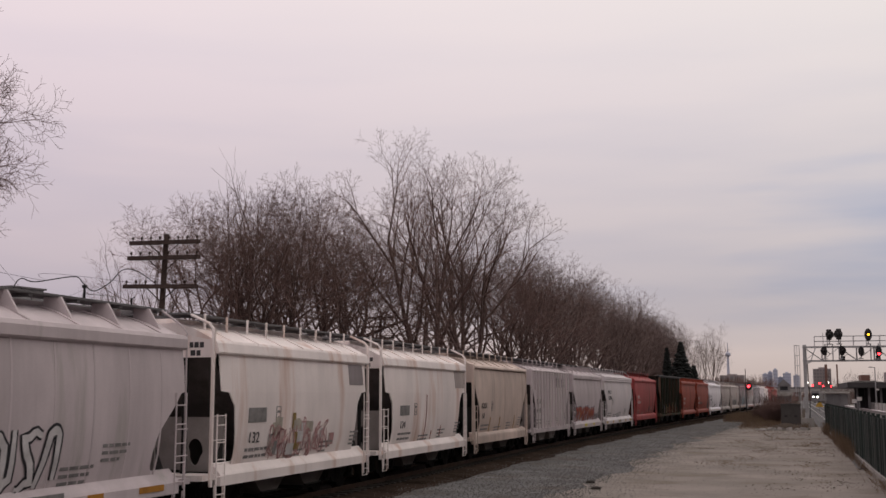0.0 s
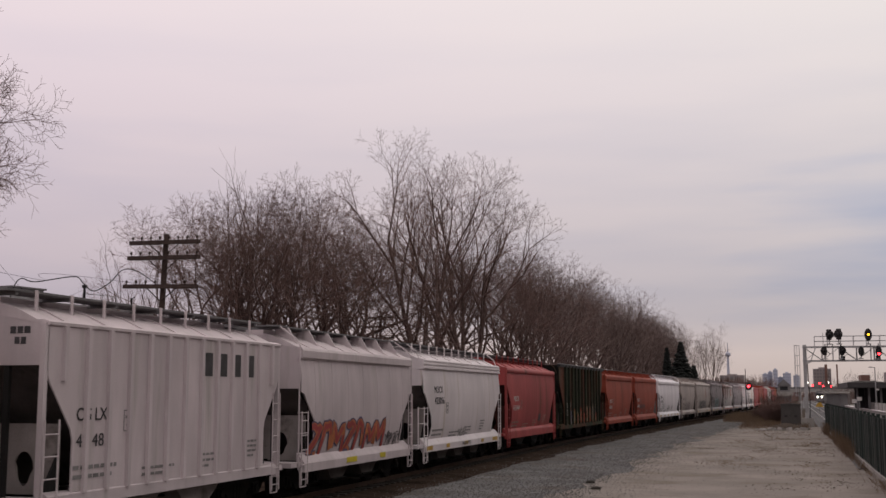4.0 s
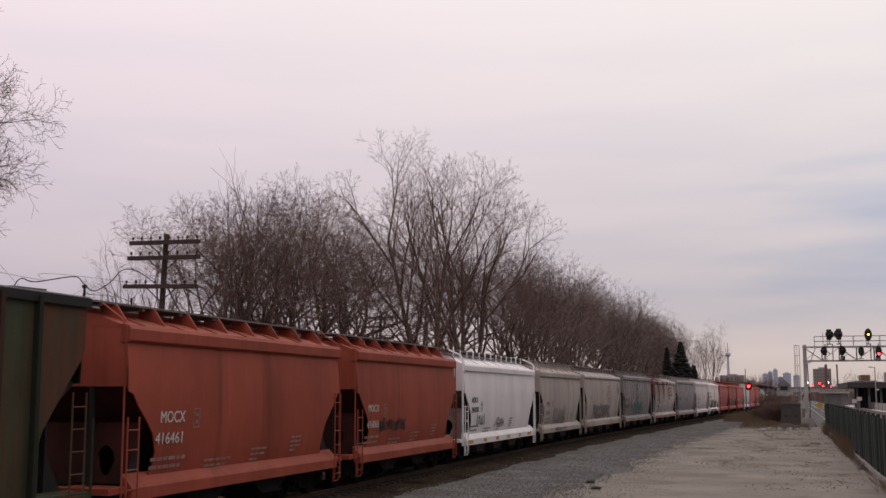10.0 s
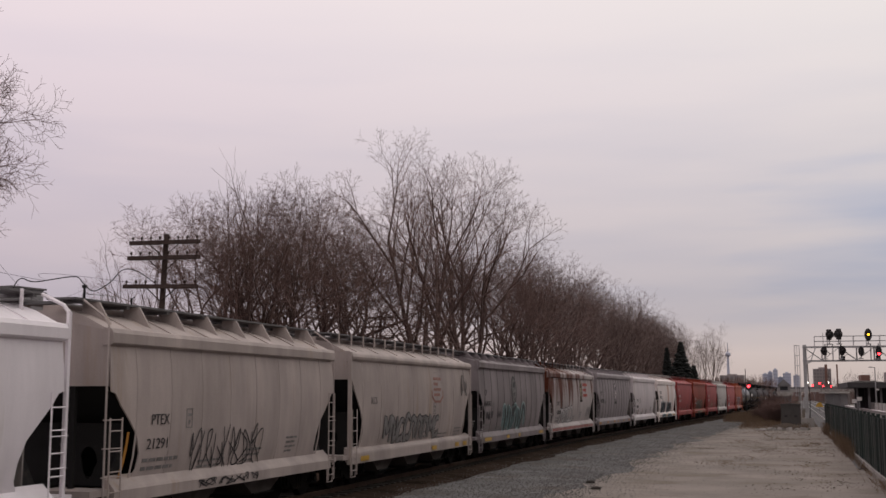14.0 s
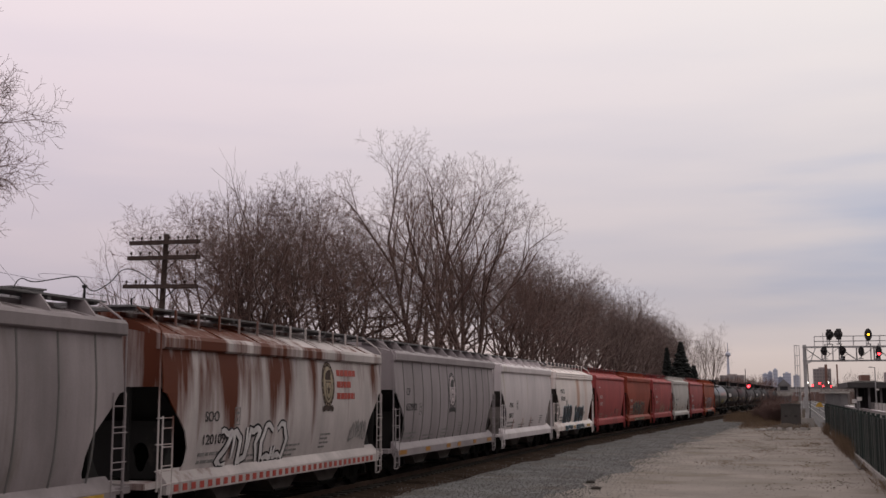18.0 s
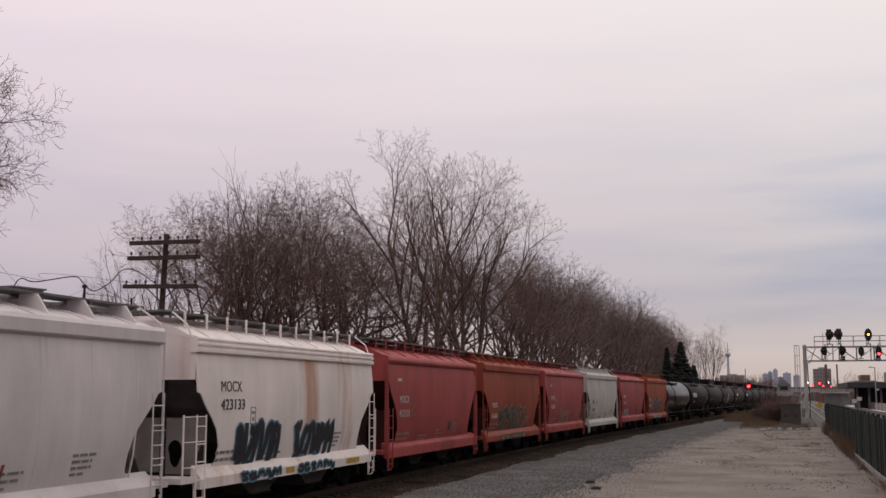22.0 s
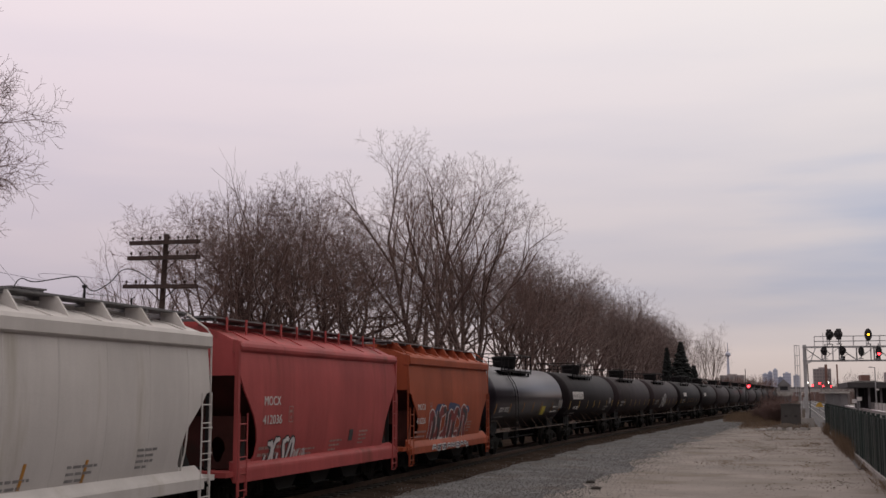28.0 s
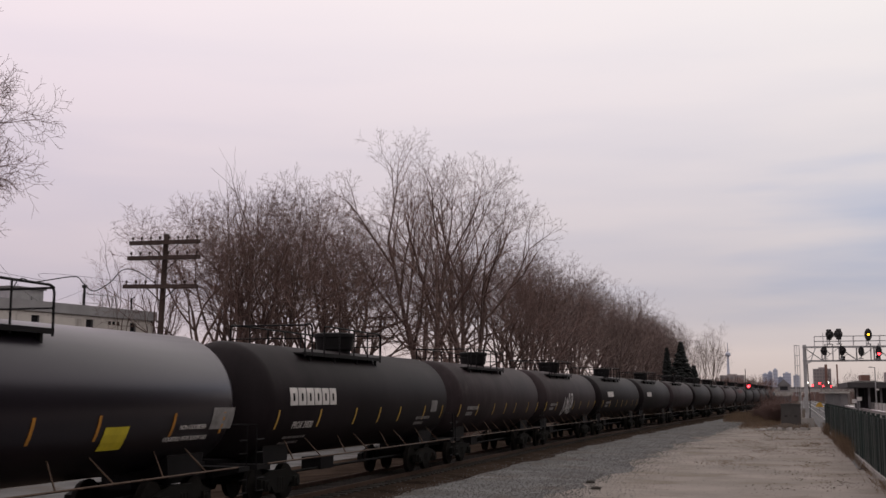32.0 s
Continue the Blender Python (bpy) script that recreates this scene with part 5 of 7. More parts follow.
            x, z = rn.uniform(x0, x1 - w), rn.uniform(low, max(low + 0.1, topz - tall + 0.1))
            g = Geo()
            g.prism([(x + w * (0.5 + rn.uniform(0.3, 0.55) * math.cos(a)), z + tall * (0.5 + rn.uniform(0.3, 0.55) * math.sin(a))) for a in (q * 0.785 for q in range(8))], "y", -1.575 - 0.001 * (k % 7), -1.562)
            part("worn_paint", g, M[shades[1 + k % (len(shades) - 1)] if k % 3 else rn.choice(("brown", "orange"))], c[8], "worn cream and orange paint")
    graffiti(c[8], -3.7, 1.1, 3.2, 0.75, 5, 78, M["spray_cream"], None, 0.025, lambda z: 1.58, "thin yellow scrawl")
    graffiti(c[8], 2.6, 1.2, 1.4, 0.7, 5, 79, M["spray_black"], None, 0.03, lambda z: 1.585, "thin black scrawl")
    graffiti(c[10], -3.3, 1.62, 2.6, 0.38, 8, 41, M["spray_black"], None, 0.05, label="black sprayed tag")
    graffiti(c[11], -4.6, 1.5, 1.35, 0.42, 5, 42, M["spray_black"], None, 0.032, label="black sprayed tag")
    graffiti(c[11], -1.6, 1.35, 1.8, 0.38, 6, 43, M["letter_dark"], None, 0.024, label="black sprayed tag")
    graffiti(c[12], -2.3, 1.15, 3.3, 0.95, 6, 44, M["letter_dark"], None, 0.04, label="black outlined graffiti")
    graffiti(c[12], -2.2, 0.78, 3.0, 0.16, 7, 45, M["letter_dark"], None, 0.03, sill_y, label="black outlined graffiti")
    burner(c[13], -3.7, 1.2, 6.0, 0.8, 9, 46, "letter_grey", "letter_dark", None, None, label="grey and black sprayed letters", fat=0.42)
    graffiti(c[13], 5.0, 2.75, 0.9, 0.8, 4, 47, M["letter_dark"], None, 0.04, label="black sprayed tag")
    # faded eight-sided line badge with bars for its words
    eight = ((-0.5, -1.0), (0.5, -1.0), (1.0, -0.66), (1.0, 0.66), (0.5, 1.0), (-0.5, 1.0), (-1.0, 0.66), (-1.0, -0.66))
    decal(c[13], [(1.95 + 0.72 * a, 3.0 + 0.58 * b) for a, b in eight], "badge_faded", side_y, 0.012, "line_badge")
    decal(c[13], [(1.95 + 0.62 * a, 3.0 + 0.50 * b) for a, b in eight], "beige", side_y, 0.015, "badge_field")
    bars(c[13], 1.5, 3.22, [0.9, 0.5, 0.95, 0.7], M["badge_faded"], lambda z: side_y(z) + 0.006, 0.10, 0.19, 9, "badge_bar")
    burner(c[14], -2.5, 1.12, 4.4, 1.15, 5, 48, "spray_teal", "spray_mint", None, "spray_black", label="teal sprayed letters with white outlines", fat=0.66)
    graffiti(c[14], -5.4, 1.7, 1.1, 0.36, 4, 49, M["spray_black"], None, 0.06, label="black sprayed tag")
    graffiti(c[14], -3.5, 1.75, 0.7, 0.25, 3, 50, M["spray_black"], None, 0.05, label="black sprayed tag")
    oval(c[14], -0.35, 2.90, 0.52, 0.66, "letter_dark", "letter_grey")
    oval(c[16], 0.02, 2.85, 0.52, 0.68, "letter_dark", "palegrey")
    oval(c[15], 2.2, 2.98, 0.46, 0.62, "pole", "spray_cream")
    bars(c[15], 2.85, 3.22, [1.45, 1.15, 1.35], M["letter_red"], height=0.17, gap=0.32, seed=5, name="red_wordmark")
    burner(c[15], -4.1, 1.12, 3.7, 0.85, 5, 51, "spray_white", "spray_black", None, None, label="black and white sprayed letters", fat=0.34)
    graffiti(c[15], 3.9, 1.5, 1.3, 0.5, 4, 52, M["letter_grey"], None, 0.05, label="grey scrawl")
    stripes(c[15], [(-6.0 + k * 0.36, -5.82 + k * 0.36) for k in range(33)], 0.76, 0.90, "letter_red")
    for x in (-3.1, -1.25, 0.55):
        panel(c[17], x, x + 0.07, 1.15, 1.6, "brown", label="brown stripe", slant=0.2)
    for x, z1 in ((-4.95, 2.05), (-2.76, 1.6), (-0.87, 1.58), (0.89, 1.55)):
        panel(c[22], x, x + 0.08, 1.15, z1, "stripe_orange", label="orange stripe", slant=0.12)
    panel(c[12], -4.95, -4.87, 1.15, 2.0, "stripe_orange", label="orange stripe", slant=0.1)
    for x, w, n in ((-3.5, 2.3, 5), (-0.3, 2.6, 6)):
        burner(c[18], x, 1.06, w, 0.92, n, 53 + n, "spray_black", "spray_cyan", None, None, label="black sprayed letters with blue outlines", fat=0.85)
        burner(c[18], x + 0.1, 0.77, w - 0.1, 0.15, n, 54 + n, "spray_black", "spray_cyan", None, None, surface=sill_y, label="black sprayed letters with blue outlines", fat=0.9)
    burner(c[20], -3.0, 1.06, 5.2, 1.05, 8, 57, "spray_black", "spray_cream", None, None, label="black sprayed letters with cream outlines", fat=0.5)
    graffiti(c[20], -2.8, 0.78, 4.6, 0.15, 7, 58, M["spray_cream"], M["spray_black"], 0.04, sill_y, label="black sprayed letters with cream outlines")
    graffiti(c[21], -1.8, 1.15, 2.8, 0.85, 7, 59, M["spray_cream"], None, 0.04, label="faint cream scrawl")
    burner(c[23], -4.0, 1.0, 1.7, 0.62, 4, 60, "spray_white", "spray_black", None, None, label="white sprayed letters with black outlines", fat=0.5)
    graffiti(c[23], -2.3, 1.1, 0.8, 0.25, 4, 61, M["spray_white"], None, 0.03, label="white scrawl")
    burner(c[24], -3.0, 1.0, 5.0, 1.2, 5, 62, "spray_maroon", "spray_white", "spray_navy", "spray_black", label="dark red sprayed letters with white outlines on blue", fat=0.62)
    burner(c[24], -2.9, 0.77, 4.9, 0.13, 8, 64, "spray_navy", "spray_white", None, "spray_black", surface=sill_y, label="blue and white overspray")
    # tank cars
    lettering(c[25], "CBTX 787752", -6.76, 1.92, 0.23, M["letter_white"], tank_y, 0.95)
    lettering(c[25], "NON-ODORIZED", 5.15, 1.98, 0.10, M["letter_white"], tank_y, 1.0)
    lettering(c[25], "LIQUEFIED PETROLEUM GAS", 4.65, 1.75, 0.10, M["letter_white"], tank_y, 1.0)
    bars(c[25], -6.9, 1.66, [1.6, 1.4], M["letter_grey"], tank_y, 0.07, 0.16, 3)
    panel(c[25], 2.44, 3.24, 1.66, 2.10, "yellow", tank_y, "placard", "yellow placard")
    panel(c[25], 6.5, 7.5, 1.95, 2.42, "letter_grey", tank_y, "data_panel", "grey stencilled data panel")
    for n in range(25, 30):
        for x in (-7.3, -4.6, -1.9, 0.2, 2.15, 4.85, 7.0):
            panel(c[n], x, x + 0.09, 1.85, 2.32, "stripe_orange" if n == 25 else "stripe", tank_y, "reflector", "yellow reflective strip")
    # white block wordmark as bars
    for k in range(6):
        x = -6.66 + k * 0.53
        g = Geo()
        patch(g, x, x + 0.17, 2.43, 2.88, tank_y)
        patch(g, x + 0.30, x + 0.47, 2.53, 2.88, tank_y)
        patch(g, x, x + 0.46, 2.74, 2.88, tank_y, 0.015)
        patch(g, x, x + 0.46, 2.43, 2.54, tank_y, 0.015)
        part("white_wordmark", g, M["letter_white"], c[26])
    lettering(c[26], "PROX 39030", -6.35, 1.84, 0.20, M["letter_white"], tank_y, 0.85)
    bars(c[26], -6.4, 1.58, [1.4, 1.2], M["letter_grey"], tank_y, 0.06, 0.14, 6)
    bars(c[26], 4.2, 1.86, [1.6, 1.0], M["letter_grey"], tank_y, 0.10, 0.18, 7)
    panel(c[26], 5.6, 6.3, 2.1, 2.5, "letter_grey", tank_y, "data_panel", "grey stencilled data panel")
    for n in (27, 28, 29):
        bars(c[n], -6.2, 2.1, [1.7, 0.9], M["letter_grey"], tank_y, 0.14, 0.22, n)
    for n in (29, 30):
        bars(c[n], -5.6, 2.55, [2.2], M["letter_white"], tank_y, 0.36, 0.2, n, "white_wordmark")
    graffiti(c[28], -2.8, 1.7, 2.4, 1.0, 4, 70, M["spray_white"], None, 0.12, tank_y, "white smeared paint")


def build_train():
    start = ENDS[0] - 11.4
    for i, end in enumerate(ENDS + [ENDS[-1] + 16.8 * (k + 1) for k in range(11)]):
        length = end - start
        mid = (start + end) / 2 + (GAP / 2 if i < len(HOPPERS) else 0.75)
        if i < len(HOPPERS):
            paint, top, ribs, depth, fascia = HOPPERS[i]
            car, h = hopper(length, paint, top, ribs, depth, fascia, label=LOOKS[paint] + " covered hopper car rolling on the rails",
                            pale=paint in ("white", "offwhite", "bright", "cream", "palegrey", "tan", "beige", "grey", "rusty", "darkgrey"))
        else:
            car, h = tank_car(length, "black" if i == 25 else "tankgrey" if i in (27, 28, 31, 34) else "matteblack", "black pressure tank car with a railed dome platform", i == 25)
        TRAIN.append((car, mid))
        start = end
    cars = [t[0] for t in TRAIN]
    mark_cars(cars)


build_train()


def motions():
    for car, mid in TRAIN:
        walk(car, [(float(k), on_line(mid - ROLLED[k], 0, RAIL)) for k in range(33)])
    ahead = Vector((math.sin(radians(7.7)), math.cos(radians(7.7))))
    rows = [(t, pose(13.7 + ahead.x * d, 440 + ahead.y * d, 0.04, 0, 0, -7.7)) for t, d in ((0.0, -6), (1.0, -4), (2.0, -2), (3.0, 0), (4.0, 9), (5.0, 25), (6.0, 50), (7.0, 56), (32.0, 58))]
    walk(COMMUTER, rows)


# ---- bare trees ----


def grow(seed, height, levels, trunks, angles, kids, lean=(4, 16), reach=0.62, up=0.5, clear=0.3, crook=1.0, stout=1.0, bare=(0.35, 0.2)):
    """Branch segments of one bare tree: (start, end, radius, radius, level)."""
    rnd = random.Random(seed)
    segs = []

    def limb(p, d, length, r, level):
        n = (7, 6, 4, 3, 2, 1)[level]
        step = length / n
        wob = crook * (0.06, 0.11, 0.12, 0.10, 0.07, 0.04)[level]
        pull = up * (0.03, 0.13, 0.10, 0.05, 0.02, 0.0)[level]
        pts = []
        for k in range(n):
            d = (d + Vector((rnd.gauss(0, wob), rnd.gauss(0, wob), rnd.gauss(0, wob) * 0.7 + pull))).normalized()
            q = p + d * step
            r0 = r * (1 - 0.62 * k / n)
            r1 = r * (1 - 0.62 * (k + 1) / n)
            segs.append((p, q, max(r0, 0.006), max(r1, 0.0045), level))
            p = q
            pts.append((q, d, r1))
        if level >= levels:
            return
        first = clear if level == 0 else bare[min(level - 1, 1)]
        spin = rnd.uniform(0, 6.28)
        for k in range(kids[level]):
            f = first + (1 - first) * (k + rnd.uniform(0.2, 0.95)) / kids[level]
            q, dd, rr = pts[min(n - 1, int(f * n))]
            spin += 2.4 + rnd.uniform(-0.5, 0.5)
            e1 = dd.cross(Vector((0.3, 0.2, 1)) if abs(dd.z) < 0.9 else Vector((1, 0, 0))).normalized()
            side = (e1 * math.cos(spin) + dd.cross(e1) * math.sin(spin)).normalized()
            tilt = radians(angles[level] * rnd.uniform(0.7, 1.2))
            nd = (dd * math.cos(tilt) + side * math.sin(tilt)).normalized()
            if level == 0:
                ln = length * rnd.uniform(0.52, 0.75) * reach / 0.62 * (1.15 - 0.55 * f)
            else:
                ln = length * rnd.uniform(0.42, 0.64) * (1.15 - 0.45 * f)
            limb(q, nd, ln, rr * rnd.uniform(0.55, 0.78) * (1.0 if level < 2 else 0.9), level + 1)

    for k in range(trunks):
        a = 2 * math.pi * k / max(1, trunks) + rnd.uniform(0, 1)
        ln = radians(rnd.uniform(*lean)) if trunks > 1 else radians(rnd.uniform(0, 3))
        d = Vector((math.cos(a) * math.sin(ln), math.sin(a) * math.sin(ln), math.cos(ln)))
        base = Vector((0.3 * math.cos(a), 0.3 * math.sin(a), 0)) if trunks > 1 else Vector((0, 0, 0))
        limb(base, d, height * rnd.uniform(0.66, 0.8), height * 0.0150 * stout * (0.85 if trunks > 1 else 1.15), 0)
    f = height / max(s[1].z for s in segs)
    return [(a * f, b * f, ra, rb, lv) for a, b, ra, rb, lv in segs]


def segment_mesh(name, segs, sides, material, fat=1.0):
    """All segments as tapered prisms in one mesh, built in one go."""
    n = len(segs)
    a = np.array([tuple(s[0]) for s in segs])
    b = np.array([tuple(s[1]) for s in segs])
    ra = np.array([s[2] for s in segs])[:, None] * fat
    rb = np.array([s[3] for s in segs])[:, None] * fat
    d = b - a
    d /= np.linalg.norm(d, axis=1)[:, None] + 1e-9
    ref = np.where(np.abs(d[:, 2:3]) < 0.9, np.array([[0, 0, 1.0]]), np.array([[1.0, 0, 0]]))
    s = np.cross(d, ref)
    s /= np.linalg.norm(s, axis=1)[:, None] + 1e-9
    t = np.cross(s, d)
    verts = np.zeros((n, 2 * sides, 3))
    for k in range(sides):
        w = 2 * math.pi * k / sides
        off = s * math.cos(w) + t * math.sin(w)
        verts[:, k] = a + off * ra
        verts[:, sides + k] = b + off * rb
    base = (np.arange(n) * 2 * sides)[:, None]
    quads = []
    for k in range(sides):
        k2 = (k + 1) % sides
        quads.append(np.concatenate([base + k, base + sides + k, base + sides + k2, base + k2], axis=1))
    faces = np.stack(quads, axis=1).reshape(-1, 4)
    me = bpy.data.meshes.new(name)
    me.vertices.add(n * 2 * sides)
    me.vertices.foreach_set("co", verts.reshape(-1))
    me.loops.add(faces.size)
    me.loops.foreach_set("vertex_index", faces.reshape(-1).astype(np.int32))
    me.polygons.add(len(faces))
    me.polygons.foreach_set("loop_start", np.arange(len(faces), dtype=np.int32) * 4)
    me.update(calc_edges=True)
    me.materials.append(material)
    return me


def tree_meshes(seed, height, fat=1.0, twig="twig", **form):
    segs = grow(seed, height, **form)
    wood = [s for s in segs if s[4] <= 1]
    fine = [s for s in segs if s[4] > 1]
    return segment_mesh("trunk", wood, 6, M["bark" if twig == "twig" else "bark_far"], 1.0 if fat < 2 else 1.4), segment_mesh("crown", fine, 3, M[twig], fat)


def plant(meshes, x, y, z=0.0, turn=0.0, size=1.0, label="bare grey-brown tree behind the railway", group="bare trees along the line", tall=1.0):
    t = thing("tree", label=label, category="tree", group=group)
    t.matrix_world = pose(x, y, z, 0, 0, turn) @ Matrix.Diagonal((size, size, size * tall, 1))
    part("trunk", meshes[0], None, t)
    part("crown", meshes[1], None, t)
    return t


TALL = [tree_meshes(11, 23, 1.3, levels=5, trunks=2, angles=(30, 32, 40, 45, 45), kids=(7, 5, 5, 4, 3), lean=(2, 7), reach=0.54, up=0.6, clear=0.28, crook=0.6, stout=0.95),
        tree_meshes(16, 23, 1.3, levels=5, trunks=3, angles=(34, 36, 40, 45, 45), kids=(6, 5, 5, 4, 3), lean=(4, 10), reach=0.60, up=0.5, clear=0.22, crook=0.6, stout=0.95)]
THICK = [tree_meshes(21 + k, 14.6, 1.1, levels=5, trunks=2 + k % 2, angles=(46, 46, 48, 46, 46), kids=(6, 6, 5, 4, 3), lean=(8, 20), reach=0.86, up=0.38, clear=0.36, crook=1.25, stout=1.0, bare=(0.38, 0.25)) for k in range(4)]
SHOOT = [tree_meshes(31, 15.5, 1.2, levels=2, trunks=4, angles=(20, 25), kids=(5, 4), lean=(3, 10), reach=0.5, up=1.0, stout=0.5)]
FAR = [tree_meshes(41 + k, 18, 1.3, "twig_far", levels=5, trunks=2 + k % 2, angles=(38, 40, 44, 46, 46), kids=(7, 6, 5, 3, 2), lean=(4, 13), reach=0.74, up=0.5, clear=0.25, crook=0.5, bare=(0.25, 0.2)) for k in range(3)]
PALE = tree_meshes(51, 14, 1.1, "twig_pale", levels=5, trunks=5, angles=(32, 34, 38, 42, 42), kids=(7, 5, 4, 3, 2), lean=(6, 17), reach=0.62, up=0.6, clear=0.2, crook=0.5, stout=0.7)
SIDE_TREE = tree_meshes(63, 16, 1.0, levels=5, trunks=2, angles=(52, 46, 46, 46, 46), kids=(9, 7, 6, 5, 3), lean=(4, 12), reach=0.62, up=0.3, clear=0.45, crook=0.8)
rnd = random.Random(5)
# the tall pair
plant(TALL[0], -21.7, 71.0, 0, 20, 0.91, "tall bare tree with upright fanning branches")
plant(TALL[1], -21.8, 80.0, 0, 140, 0.88, "tall bare tree with upright fanning branches")
# lower dense group near the pole
for k, (x, y, s) in enumerate([(-28.7, 54.5, 0.98), (-28.5, 59, 1.15), (-30.5, 66, 1.18), (-27.5, 66.5, 1.12), (-29.0, 75, 1.25), (-26, 85, 1.2), (-25, 95, 1.25), (-31, 82, 1.15), (-24.0, 89, 1.05), (-22.5, 99, 1.1), (-27.6, 62.0, 1.02), (-30.6, 58.5, 1.02)]):
    plant(THICK[k % 4], x, y, 0, rnd.uniform(0, 360), s, "bare many-branched tree behind the railway")
for x, y, turn, s in ((-28.6, 57.0, 0, 1.08), (-26.6, 58.5, 130, 1.0), (-31.6, 52.5, 75, 0.78), (-32.6, 50.5, 220, 0.62)):
    plant(SHOOT[0], x, y, 0, turn, s, "slender upright bare saplings")
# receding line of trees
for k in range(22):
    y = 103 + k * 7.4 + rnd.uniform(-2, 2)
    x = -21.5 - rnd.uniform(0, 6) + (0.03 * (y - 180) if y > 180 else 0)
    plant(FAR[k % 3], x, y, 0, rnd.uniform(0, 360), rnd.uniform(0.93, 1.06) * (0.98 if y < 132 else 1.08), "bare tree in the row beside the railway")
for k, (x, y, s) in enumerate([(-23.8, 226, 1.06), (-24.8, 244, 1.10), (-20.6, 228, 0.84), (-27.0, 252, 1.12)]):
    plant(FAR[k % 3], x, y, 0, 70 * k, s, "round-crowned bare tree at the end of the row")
plant(SIDE_TREE, -26.25, 27.4, 0, 190, 0.93, "spreading bare tree with fine twigs", tall=1.29)
plant(PALE, -12.6, 222, 0, 30, 0.84, "pale slender bare tree beyond the train", tall=1.5)


def brush(name, x0, x1, y0, y1, count, low, high, seed, thick, label, material="twig", follow=False):
    """A thicket of stems too many to count."""
    rn = random.Random(seed)
    segs = []
    for _ in range(count):
        y = rn.uniform(y0, y1)
        x = rn.uniform(x0, x1) + (line_x(y) - TRACK_X if follow else 0)
        p = Vector((x, y, 0))
        hgt = rn.uniform(low, high)
        d = Vector((rn.gauss(0, 0.22), rn.gauss(0, 0.22), 1)).normalized()
        for k in range(3):
            q = p + d * hgt / 3
            segs.append((p, q, thick * (1 - k * 0.3), thick * (0.7 - k * 0.3), 2))
            for _b in range(3):
                e = (d + Vector((rn.gauss(0, 0.5), rn.gauss(0, 0.5), rn.gauss(0.2, 0.3)))).normalized()
                segs.append((q, q + e * hgt * rn.uniform(0.15, 0.3), thick * 0.55, thick * 0.25, 3))
            d = (d + Vector((rn.gauss(0, 0.2), rn.gauss(0, 0.2), 0))).normalized()
            p = q
    ob = new(name, segment_mesh(name, segs, 3, M[material]))
    return tagged(ob, label, "undergrowth", kind="stuff")


brush("undergrowth", -32, -21, 70, 112, 420, 1.2, 4.2, 1, 0.02, "leafless brown thicket below the trees")
brush("undergrowth", -32, -20, 110, 260, 520, 1.5, 4.5, 2, 0.03, "leafless brown thicket below the far trees")
brush("undergrowth", -22, -2, 250, 330, 1500, 3.0, 6.3, 3, 0.06, "leafless brown thicket in the distance")
brush("undergrowth", -14, 90, 560, 640, 1600, 3.5, 6.5, 14, 0.12, "leafless brown hedge beyond the bridge")

# ---- telegraph poles ----


def telegraph_pole(x, y, top, lean, arms, width):
    t = thing("telegraph_pole", label="old dark wooden telegraph pole with three crossarms", category="utility pole", group="telegraph poles", at=pose(x, y, 0, 0, lean, -14))
    part("pole", Geo().tube([(0, 0, -0.1), (0, 0, top)], 0.13, 10, 0.10), M["pole"], t)
    for z, w, side in arms:
        w *= width
        arm = part("crossarm", Geo().box(-w + side, -0.22, z - 0.075, w + side, -0.09, z + 0.075), M["pole"], t)
        for k in range(8):
            px = -w + side + 0.12 + (2 * w - 0.24) * k / 7
            part("insulator_pin", Geo().lathe([(0.02, z + 0.07), (0.02, z + 0.13), (0.045, z + 0.14), (0.05, z + 0.20), (0.02, z + 0.24)], "z", (px, -0.15, 0), 6), M["pole"], arm)
        for s in (-1, 1):
            part("brace", Geo().tube([(s * 0.75, -0.1, z - 0.05), (0, -0.1, z - 0.55)], 0.022, 4), M["pole"], t)


telegraph_pole(-22.05, 37.2, 8.95, 2.6, ((8.62, 1.52, 0.05), (8.05, 1.55, 0.05), (6.98, 1.62, -0.02)), 1.14)
telegraph_pole(-33.2, 93.4, 10.3, 0.0, ((9.7, 1.5, 0), (8.9, 1.5, 0), (7.9, 1.5, 0)), 1.0)


def cable(name, pts, r, label, sag=0.0):
    g = Geo()
    out = []
    for i in range(len(pts) - 1):
        p0, p1, p2, p3 = [Vector(pts[min(max(i + k, 0), len(pts) - 1)]) for k in (-1, 0, 1, 2)]
        for q in range(8):
            t = q / 8
            out.append(0.5 * (2 * p1 + (p2 - p0) * t + (2 * p0 - 5 * p1 + 4 * p2 - p3) * t * t + (3 * p1 - p0 - 3 * p2 + p3) * t ** 3) - Vector((0, 0, sag * 4 * t * (1 - t))))
    out.append(Vector(pts[-1]))
    g.tube(out, r, 5)
    return thing(name, g, M["darksteel"], label, "cable")


# slack service cable from the roof to the pole, and thin line wires
cable("service_cable", [(-33, 43.0, 6.9), (-33, 43.4, 7.9), (-33, 43.9, 8.28), (-33, 44.9, 8.22), (-33, 47.9, 8.76), (-33, 48.7, 8.5), (-33, 49.6, 8.2), (-33, 51.0, 8.75), (-33, 52.2, 9.55), (-33, 53.7, 9.6), (-32.6, 55.0, 9.0)], 0.028,
      "slack black service cable above the low roof")
cable("line_wire", [(-36, 30.0, 9.6), (-33, 44.5, 8.35), (-33, 49.0, 8.85), (-33.3, 93.0, 9.8)], 0.008, "thin dark overhead wire")
